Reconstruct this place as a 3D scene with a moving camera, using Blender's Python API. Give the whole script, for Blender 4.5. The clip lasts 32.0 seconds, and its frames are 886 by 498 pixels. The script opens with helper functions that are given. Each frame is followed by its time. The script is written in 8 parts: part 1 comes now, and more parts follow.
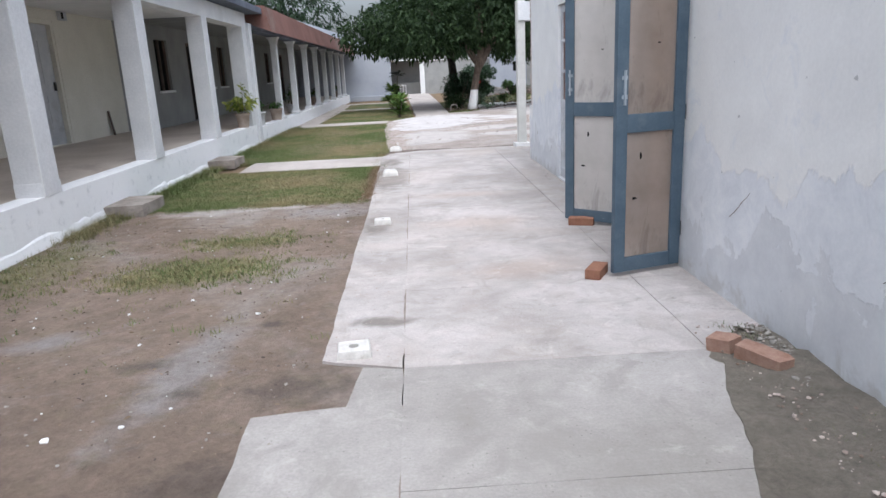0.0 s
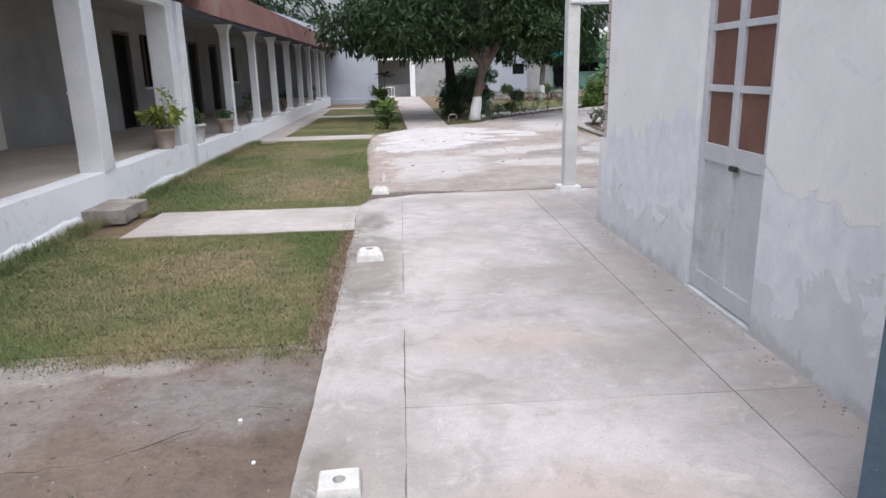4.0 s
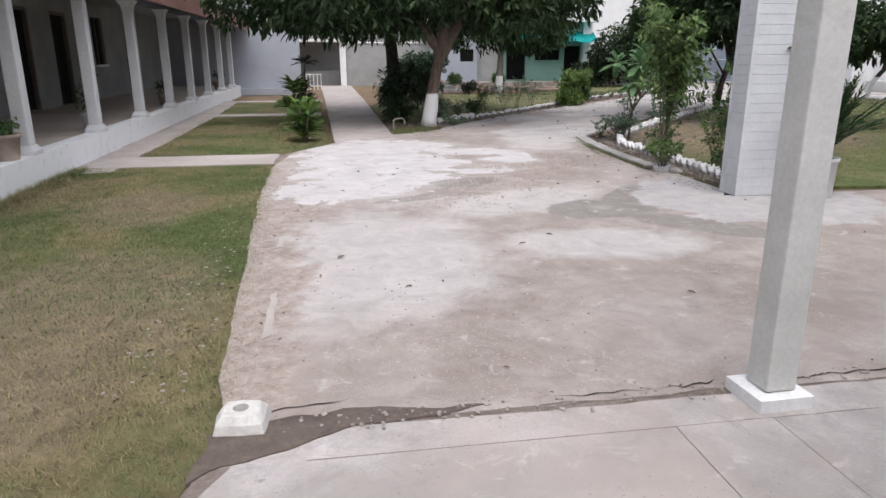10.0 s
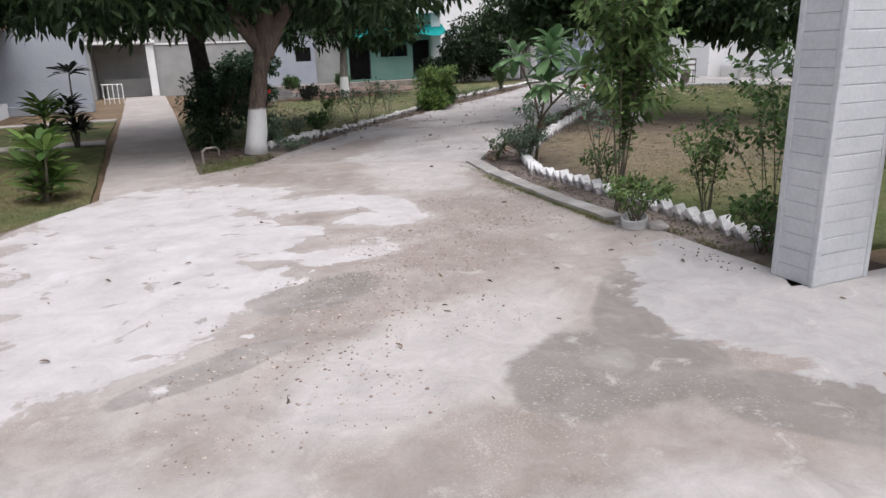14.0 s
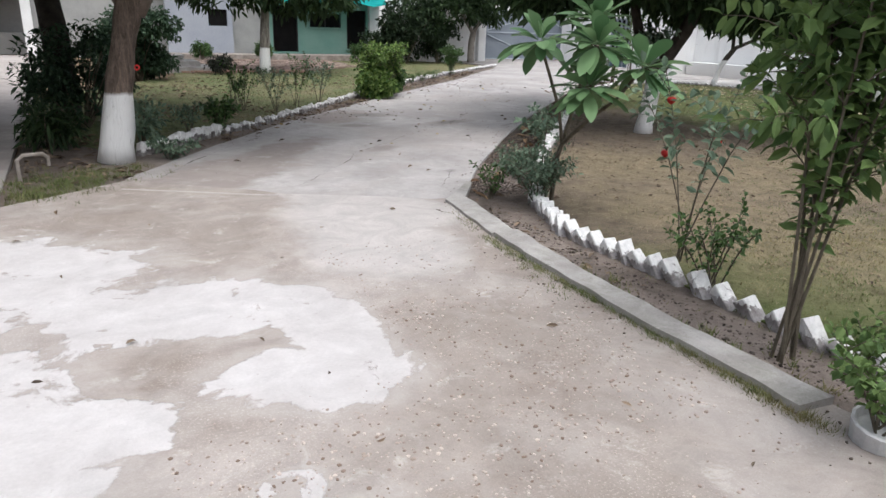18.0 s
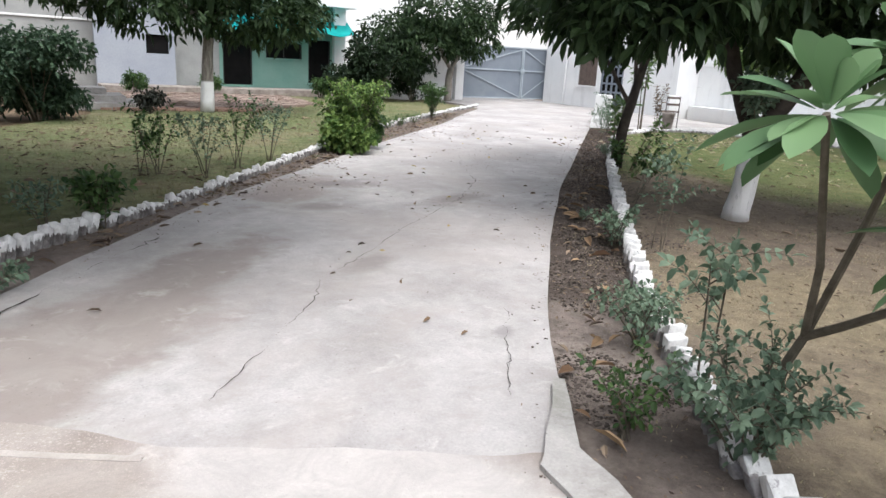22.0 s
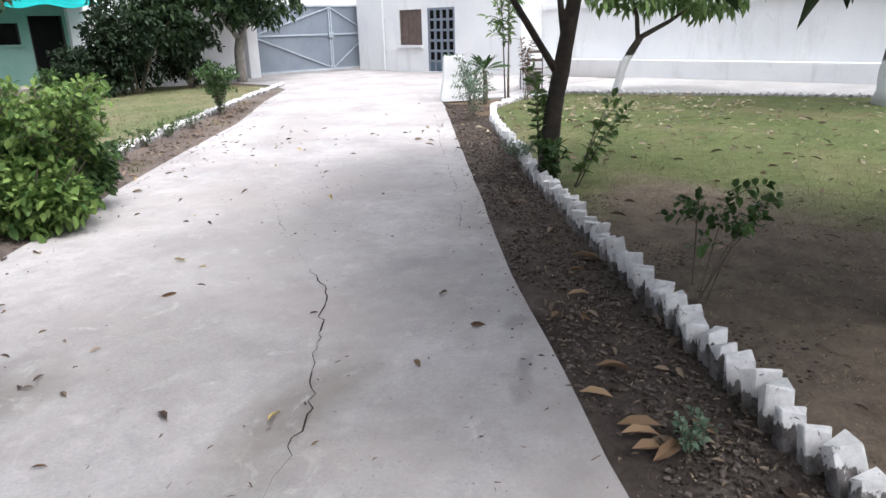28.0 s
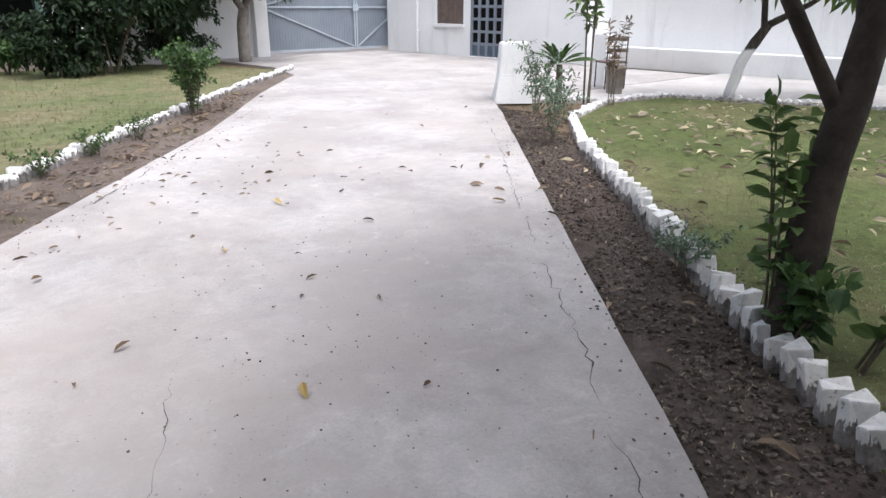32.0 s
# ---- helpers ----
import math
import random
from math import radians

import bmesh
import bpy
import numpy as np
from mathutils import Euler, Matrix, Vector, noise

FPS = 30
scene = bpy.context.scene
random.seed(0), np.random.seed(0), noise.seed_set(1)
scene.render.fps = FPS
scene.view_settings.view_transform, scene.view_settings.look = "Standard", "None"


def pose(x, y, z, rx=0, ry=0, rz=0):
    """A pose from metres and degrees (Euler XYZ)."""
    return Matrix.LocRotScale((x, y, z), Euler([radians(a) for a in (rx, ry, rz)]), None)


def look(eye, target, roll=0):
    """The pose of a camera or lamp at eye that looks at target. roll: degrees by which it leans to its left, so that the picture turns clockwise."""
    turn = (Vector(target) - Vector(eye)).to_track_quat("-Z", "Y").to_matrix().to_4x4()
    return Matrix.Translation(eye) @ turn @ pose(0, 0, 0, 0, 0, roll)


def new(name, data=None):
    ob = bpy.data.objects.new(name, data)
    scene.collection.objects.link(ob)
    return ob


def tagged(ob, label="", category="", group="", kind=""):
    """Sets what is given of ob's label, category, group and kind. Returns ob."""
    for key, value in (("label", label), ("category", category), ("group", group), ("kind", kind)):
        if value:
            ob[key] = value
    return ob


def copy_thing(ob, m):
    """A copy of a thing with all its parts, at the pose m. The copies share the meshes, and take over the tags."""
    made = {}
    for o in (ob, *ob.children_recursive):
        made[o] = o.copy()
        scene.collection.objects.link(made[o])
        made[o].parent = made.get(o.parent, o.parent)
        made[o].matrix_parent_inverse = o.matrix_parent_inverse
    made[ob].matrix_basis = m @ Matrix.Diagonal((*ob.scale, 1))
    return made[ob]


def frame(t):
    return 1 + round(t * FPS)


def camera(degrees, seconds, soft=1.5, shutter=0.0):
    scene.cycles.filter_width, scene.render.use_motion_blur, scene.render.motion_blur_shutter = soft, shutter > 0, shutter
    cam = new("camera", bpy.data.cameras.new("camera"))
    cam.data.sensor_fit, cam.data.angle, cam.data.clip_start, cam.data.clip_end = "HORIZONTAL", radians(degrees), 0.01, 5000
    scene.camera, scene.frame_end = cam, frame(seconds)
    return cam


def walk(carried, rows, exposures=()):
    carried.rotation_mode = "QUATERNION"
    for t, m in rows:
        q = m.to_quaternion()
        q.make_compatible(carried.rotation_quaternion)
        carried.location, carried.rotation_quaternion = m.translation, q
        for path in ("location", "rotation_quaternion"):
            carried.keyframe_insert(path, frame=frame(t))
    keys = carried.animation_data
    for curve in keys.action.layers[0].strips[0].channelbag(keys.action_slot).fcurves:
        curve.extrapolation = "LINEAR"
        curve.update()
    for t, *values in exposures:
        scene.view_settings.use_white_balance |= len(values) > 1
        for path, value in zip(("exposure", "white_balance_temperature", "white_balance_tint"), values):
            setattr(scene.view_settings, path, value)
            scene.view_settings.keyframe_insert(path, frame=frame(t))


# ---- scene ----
cam = camera(67.0, 32.0)
PATH = [
    (0, (0.336, -0.359, 1.424), (0.397, 1.572, 0.908), -2.8),
    (0.5, (0.303, 0.215, 1.407), (0.203, 2.111, 0.78), -1.9),
    (1, (0.251, 0.715, 1.449), (0.242, 2.584, 0.738), -1.8),
    (1.5, (0.238, 1.262, 1.452), (0.22, 3.136, 0.754), -2.3),
    (2, (0.226, 1.774, 1.417), (0.184, 3.648, 0.719), -0.4),
    (2.5, (0.191, 2.281, 1.436), (0.3, 4.154, 0.742), -1.4),
    (3, (0.227, 2.817, 1.488), (0.194, 4.71, 0.845), -2.4),
    (3.5, (0.241, 3.332, 1.49), (0.333, 5.269, 0.998), -0.4),
    (5.5, (0.244, 5.543, 1.471), (0.316, 7.428, 0.806), -3.3),
    (6, (0.245, 5.929, 1.507), (0.296, 7.811, 0.833), -0.2),
    (6.5, (0.229, 6.378, 1.535), (0.395, 8.245, 0.835), 0.1),
    (7, (0.246, 6.947, 1.511), (0.387, 8.838, 0.875), -2.0),
    (7.5, (0.226, 7.358, 1.495), (0.31, 9.246, 0.841), 1.1),
    (8, (0.225, 7.776, 1.513), (0.499, 9.645, 0.855), 0.6),
    (8.5, (0.231, 8.283, 1.51), (0.385, 10.179, 0.894), -1.0),
    (9, (0.259, 8.713, 1.468), (0.462, 10.614, 0.88), 2.2),
    (9.5, (0.298, 9.164, 1.49), (0.755, 11.008, 0.865), 0.5),
    (10, (0.383, 9.631, 1.513), (0.687, 11.528, 0.954), -0.1),
    (10.5, (0.376, 10.115, 1.524), (0.723, 11.998, 0.946), 3.3),
    (11, (0.54, 10.526, 1.461), (1.005, 12.373, 0.85), -0.1),
    (11.5, (0.646, 11.125, 1.487), (1.05, 12.969, 0.826), 0.6),
    (12, (0.743, 11.635, 1.491), (1.245, 13.444, 0.802), 2.3),
    (12.5, (0.826, 12.099, 1.475), (1.372, 13.925, 0.87), -0.4),
    (13, (0.973, 12.574, 1.508), (1.533, 14.401, 0.918), -0.8),
    (13.5, (1.036, 13.058, 1.514), (1.776, 14.798, 0.863), -0.1),
    (14, (1.204, 13.561, 1.483), (1.914, 15.34, 0.91), -2.1),
    (14.5, (1.353, 13.988, 1.457), (1.945, 15.777, 0.788), -0.6),
    (15, (1.475, 14.462, 1.454), (2.281, 16.179, 0.821), 0.5),
    (15.5, (1.615, 14.853, 1.429), (2.316, 16.612, 0.782), -1.3),
    (17.5, (2.077, 16.46, 1.413), (2.814, 18.189, 0.729), 2.2),
    (18, (2.173, 16.851, 1.447), (3.081, 18.516, 0.813), 1.9),
    (18.5, (2.316, 17.278, 1.467), (2.997, 19.065, 0.882), 1.0),
    (19, (2.438, 17.666, 1.441), (3.301, 19.374, 0.86), 4.1),
    (19.5, (2.593, 18.087, 1.43), (3.584, 19.711, 0.812), 2.3),
    (20, (2.764, 18.496, 1.463), (3.618, 20.218, 0.911), 1.7),
    (20.5, (2.88, 18.909, 1.447), (3.827, 20.576, 0.88), 4.1),
    (21, (3.034, 19.336, 1.429), (4.031, 20.969, 0.846), 1.5),
    (21.5, (3.194, 19.709, 1.444), (4.135, 21.392, 0.914), 0.8),
    (22, (3.371, 20.16, 1.437), (4.395, 21.791, 0.897), 3.3),
    (22.5, (3.494, 20.511, 1.403), (4.628, 22.068, 0.865), 1.0),
    (23, (3.664, 20.89, 1.394), (4.673, 22.504, 0.78), 1.1),
    (23.5, (3.853, 21.332, 1.382), (4.977, 22.855, 0.735), 2.9),
    (24, (4.057, 21.711, 1.359), (5.231, 23.207, 0.739), 0.5),
    (24.5, (4.275, 22.002, 1.366), (5.408, 23.537, 0.769), 0.9),
    (25, (4.529, 22.405, 1.367), (5.902, 23.733, 0.775), 1.6),
    (25.5, (4.804, 22.79, 1.334), (6.132, 24.159, 0.733), 0.6),
    (27.5, (5.845, 23.991, 1.349), (7.151, 25.327, 0.636), 0.6),
    (28, (6.05, 24.272, 1.382), (7.446, 25.557, 0.751), -1.5),
    (28.5, (6.339, 24.594, 1.397), (7.52, 26.091, 0.794), -3.0),
    (29, (6.581, 24.899, 1.362), (7.854, 26.314, 0.746), 1.7),
    (29.5, (6.839, 25.232, 1.402), (8.256, 26.517, 0.82), -0.8),
    (30, (7.125, 25.549, 1.433), (8.361, 26.999, 0.825), -2.1),
    (30.5, (7.393, 25.891, 1.376), (8.656, 27.303, 0.734), 0.9),
    (31, (7.663, 26.245, 1.374), (9.057, 27.511, 0.7), -2.1),
    (31.5, (7.986, 26.614, 1.387), (9.235, 27.995, 0.657), -1.5),
    (32, (8.376, 26.929, 1.347), (9.715, 28.244, 0.658), 0.4),
]
walk(cam, [(t, look(e, g, r)) for t, e, g, r in PATH],
     [(0, 0.66, 5900, 9), (3.5, 0.62, 6000, 11), (6, 0.5, 6200, 12), (9, 0.42, 6250, 12), (13, 0.3, 6250, 12), (16, 0.4, 6250, 10), (19, 0.58, 6200, 8), (22, 0.93, 6200, 8), (23.2, 0.98, 6150, 8), (25, 0.89, 6100, 9), (27.2, 1.05, 6100, 10), (28, 1.14, 6100, 10), (30, 1.04, 6100, 11), (32, 0.96, 6150, 11)])

# ---- world, sun, exposure ----
world = bpy.data.worlds.new("overcast_sky")
scene.world = world
world.use_nodes = True
wn, wl = world.node_tree.nodes, world.node_tree.links
SUN_EL, SUN_AZ = radians(66), radians(174)
sky = wn.new("ShaderNodeTexSky")
sky.sky_type = 'NISHITA'
sky.sun_disc = False
sky.sun_elevation, sky.sun_rotation = SUN_EL, SUN_AZ
sky.air_density, sky.dust_density, sky.ozone_density = 1.0, 6.0, 1.0
hsv = wn.new("ShaderNodeHueSaturation")
hsv.inputs["Saturation"].default_value = 0.34
wl.new(sky.outputs[0], hsv.inputs["Color"])
bg = wn["Background"]
wl.new(hsv.outputs[0], bg.inputs[0])
bg.inputs[1].default_value = 0.15
sun = new("sun", bpy.data.lights.new("sun", 'SUN'))
sun.data.energy, sun.data.angle, sun.data.color = 0.72, radians(80), (1.0, 0.965, 0.93)
sun.matrix_world = look((math.sin(SUN_AZ) * math.cos(SUN_EL), math.cos(SUN_AZ) * math.cos(SUN_EL), math.sin(SUN_EL)), (0, 0, 0))

# ---- materials ----
MATS = {}


def nodes_of(name):
    m = bpy.data.materials.new(name)
    m.use_nodes = True
    nt = m.node_tree
    return m, nt, nt.nodes["Principled BSDF"]


def link(nt, a, b):
    nt.links.new(a, b)


def coords(nt, kind="Object", scale=(1, 1, 1)):
    tc = nt.nodes.new("ShaderNodeTexCoord")
    mp = nt.nodes.new("ShaderNodeMapping")
    mp.inputs["Scale"].default_value = scale
    link(nt, tc.outputs[kind], mp.inputs[0])
    return mp.outputs[0]


def noise_tex(nt, co, scale, detail=6, rough=0.6, distort=0.0):
    n = nt.nodes.new("ShaderNodeTexNoise")
    n.inputs["Scale"].default_value = scale
    n.inputs["Detail"].default_value = detail
    n.inputs["Roughness"].default_value = rough
    n.inputs["Distortion"].default_value = distort
    link(nt, co, n.inputs["Vector"])
    return n.outputs["Fac"]


def ramp(nt, fac, stops):
    r = nt.nodes.new("ShaderNodeValToRGB")
    e = r.color_ramp.elements
    while len(e) < len(stops):
        e.new(0.5)
    for el, (p, c) in zip(e, stops):
        el.position = p
        el.color = c if isinstance(c, tuple) and len(c) == 4 else ((*c, 1) if isinstance(c, tuple) else (c, c, c, 1))
    link(nt, fac, r.inputs[0])
    return r.outputs[0]


def blend(nt, fac, a, b, mode='MIX'):
    n = nt.nodes.new("ShaderNodeMix")
    n.data_type, n.blend_type = 'RGBA', mode
    for sock, v in ((n.inputs[0], fac), (n.inputs[6], a), (n.inputs[7], b)):
        if isinstance(v, bpy.types.NodeSocket):
            link(nt, v, sock)
        elif isinstance(v, tuple):
            sock.default_value = (*v, 1)
        else:
            sock.default_value = v
    return n.outputs[2]


def calc(nt, op, a, b=0.0, clamp=False):
    n = nt.nodes.new("ShaderNodeMath")
    n.operation, n.use_clamp = op, clamp
    for sock, v in zip(n.inputs, (a, b)):
        if isinstance(v, bpy.types.NodeSocket):
            link(nt, v, sock)
        else:
            sock.default_value = v
    return n.outputs[0]


def bump(nt, bsdf, height, strength=0.3, dist=0.01):
    b = nt.nodes.new("ShaderNodeBump")
    b.inputs["Strength"].default_value = strength
    b.inputs["Distance"].default_value = dist
    link(nt, height, b.inputs["Height"])
    link(nt, b.outputs[0], bsdf.inputs["Normal"])


def plain(name, dark, light, scale=6.0, fine=60.0, rough=0.8, metal=0.0, relief=0.25, stain=None, co="Object", vary=0.0, spec=0.3, chips=None):
    """A worn surface: two tones by a large noise, a fine grain, an optional stain."""
    m, nt, b = nodes_of(name)
    c = coords(nt, co)
    big = noise_tex(nt, c, scale, 5, 0.6)
    col = ramp(nt, big, [(0.3, dark), (0.7, light)])
    small = noise_tex(nt, c, fine, 4, 0.7)
    col = blend(nt, 0.35, col, ramp(nt, small, [(0.25, 0.45), (0.75, 1.0)]), 'MULTIPLY')
    if stain:
        s = noise_tex(nt, c, scale * 0.45, 8, 0.7, 0.6)
        col = blend(nt, ramp(nt, s, [(0.56, 0.0), (0.66, 0.8)]), col, stain)
    if chips:
        s = noise_tex(nt, c, 9, 8, 0.8, 0.4)
        col = blend(nt, ramp(nt, s, [(0.66, 0.0), (0.68, 0.85)]), col, chips)
    if vary:
        oi = nt.nodes.new("ShaderNodeObjectInfo")
        col = blend(nt, 1.0, col, ramp(nt, oi.outputs["Random"], [(0.0, 1.0 - vary), (1.0, 1.0)]), 'MULTIPLY')
    link(nt, col, b.inputs["Base Color"])
    b.inputs["Roughness"].default_value = rough
    b.inputs["Metallic"].default_value = metal
    b.inputs["Specular IOR Level"].default_value = spec
    bump(nt, b, small, relief, 0.006)
    MATS[name] = m
    return m


def zone(nt, co, cx, cy, rx, ry, turn=0.0):
    """1 inside an ellipse on the ground, falling to 0 at its rim."""
    mp = nt.nodes.new("ShaderNodeMapping")
    mp.vector_type = 'TEXTURE'
    mp.inputs["Location"].default_value = (cx, cy, 0)
    mp.inputs["Rotation"].default_value = (0, 0, radians(turn))
    mp.inputs["Scale"].default_value = (rx, ry, 1000)
    link(nt, co, mp.inputs[0])
    g = nt.nodes.new("ShaderNodeTexGradient")
    g.gradient_type = 'SPHERICAL'
    link(nt, mp.outputs[0], g.inputs[0])
    return g.outputs["Fac"]


def torn(nt, co, zones, amount, cut, soft, detail=8, scale=1.1):
    """A patch mask with torn rims: the union of ellipses, broken up by noise."""
    u = None
    for z in zones:
        f = zone(nt, co, *z)
        u = f if u is None else calc(nt, 'MAXIMUM', u, f)
    n = noise_tex(nt, co, scale, detail, 0.62, 0.3)
    v = calc(nt, 'ADD', u, calc(nt, 'MULTIPLY', calc(nt, 'SUBTRACT', n, 0.5), amount))
    return ramp(nt, v, [(cut - soft, 0.0), (cut + soft, 1.0)])


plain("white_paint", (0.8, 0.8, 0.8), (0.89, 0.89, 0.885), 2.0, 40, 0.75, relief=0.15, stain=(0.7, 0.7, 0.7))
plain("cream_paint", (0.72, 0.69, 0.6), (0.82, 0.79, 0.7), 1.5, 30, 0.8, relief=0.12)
plain("pillar_paint", (0.68, 0.69, 0.71), (0.80, 0.80, 0.81), 3.0, 40, 0.75, relief=0.15, stain=(0.58, 0.58, 0.58))
plain("column_paint", (0.52, 0.535, 0.56), (0.64, 0.655, 0.675), 3.0, 40, 0.8, relief=0.3, stain=(0.5, 0.5, 0.51))
plain("post_paint", (0.57, 0.57, 0.545), (0.71, 0.705, 0.68), 3.0, 40, 0.8, relief=0.2, stain=(0.42, 0.41, 0.38))
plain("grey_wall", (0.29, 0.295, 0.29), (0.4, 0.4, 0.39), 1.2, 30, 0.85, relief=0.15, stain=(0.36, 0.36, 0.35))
plain("blue_white_wall", (0.33, 0.355, 0.41), (0.43, 0.455, 0.5), 0.7, 20, 0.85, relief=0.1, stain=(0.36, 0.375, 0.41))
plain("mint_paint", (0.2, 0.37, 0.31), (0.27, 0.43, 0.37), 1.5, 25, 0.8, relief=0.1)
plain("verandah_floor", (0.5, 0.43, 0.37), (0.65, 0.575, 0.51), 1.0, 25, 0.6, relief=0.1, stain=(0.36, 0.3, 0.26))
plain("blue_grey_paint", (0.075, 0.115, 0.155), (0.11, 0.155, 0.2), 5, 60, 0.5, relief=0.1, stain=(0.13, 0.165, 0.2), chips=(0.5, 0.53, 0.56))
plain("gate_sheet", (0.2, 0.23, 0.275), (0.25, 0.28, 0.325), 1.5, 30, 0.55, relief=0.1, stain=(0.22, 0.25, 0.28))
plain("gate_bar", (0.36, 0.41, 0.46), (0.45, 0.5, 0.55), 6, 40, 0.5)
plain("door_white", (0.52, 0.54, 0.57), (0.64, 0.65, 0.67), 4, 50, 0.6, relief=0.1, stain=(0.4, 0.4, 0.4))
plain("red_pane", (0.16, 0.075, 0.055), (0.22, 0.11, 0.085), 4, 30, 0.35, relief=0.03)
# near-black for openings and panes: the unlit interiors' darkness put into the colour
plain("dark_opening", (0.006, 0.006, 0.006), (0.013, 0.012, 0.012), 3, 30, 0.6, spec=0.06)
plain("brown_shutter", (0.13, 0.1, 0.085), (0.2, 0.15, 0.13), 6, 50, 0.7)
plain("brick_red", (0.25, 0.115, 0.075), (0.37, 0.19, 0.125), 12, 80, 0.9, relief=0.5, vary=0.35)
plain("footing_paint", (0.56, 0.54, 0.51), (0.74, 0.725, 0.7), 12, 70, 0.85, relief=0.4, stain=(0.36, 0.33, 0.3))
plain("brick_pink", (0.52, 0.42, 0.39), (0.64, 0.55, 0.51), 12, 80, 0.9, relief=0.5, vary=0.25)
plain("brick_dusty", (0.3, 0.17, 0.125), (0.43, 0.285, 0.225), 14, 80, 0.95, relief=0.7, stain=(0.4, 0.34, 0.3))
plain("mortar", (0.42, 0.37, 0.35), (0.54, 0.49, 0.47), 12, 80, 0.95)
plain("red_fascia", (0.17, 0.085, 0.07), (0.25, 0.13, 0.11), 1.2, 20, 0.8, stain=(0.22, 0.16, 0.14))
plain("dark_fascia", (0.1, 0.11, 0.15), (0.17, 0.19, 0.24), 2, 20, 0.8)
plain("bark", (0.1, 0.075, 0.06), (0.21, 0.165, 0.135), 7, 45, 0.95, relief=0.9, co="Object")
plain("bark_pale", (0.2, 0.175, 0.15), (0.36, 0.33, 0.3), 7, 45, 0.95, relief=0.9)
plain("bark_dark", (0.035, 0.03, 0.026), (0.085, 0.07, 0.06), 8, 50, 0.95, relief=0.9)
plain("stem", (0.09, 0.075, 0.055), (0.18, 0.155, 0.12), 14, 60, 0.9)
plain("terracotta", (0.36, 0.28, 0.23), (0.5, 0.42, 0.36), 8, 60, 0.9, stain=(0.5, 0.47, 0.44))
plain("white_pot", (0.55, 0.55, 0.56), (0.72, 0.72, 0.72), 5, 50, 0.7, stain=(0.4, 0.38, 0.36))
plain("black_soil", (0.03, 0.024, 0.02), (0.06, 0.048, 0.04), 12, 80, 1.0, relief=0.8)
plain("stone_step", (0.2, 0.17, 0.15), (0.42, 0.375, 0.34), 4, 40, 0.9, relief=0.5, stain=(0.18, 0.16, 0.15))
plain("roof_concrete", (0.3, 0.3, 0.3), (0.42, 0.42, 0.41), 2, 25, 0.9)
plain("brown_grit", (0.4, 0.31, 0.26), (0.58, 0.49, 0.43), 30, 90, 0.9, vary=0.3)
plain("pebble", (0.34, 0.31, 0.28), (0.55, 0.52, 0.48), 30, 90, 0.9, vary=0.3)
plain("rose_red", (0.4, 0.02, 0.02), (0.55, 0.035, 0.03), 20, 60, 0.6)
plain("trap_iron", (0.05, 0.05, 0.05), (0.09, 0.09, 0.085), 20, 60, 0.6, metal=0.6)


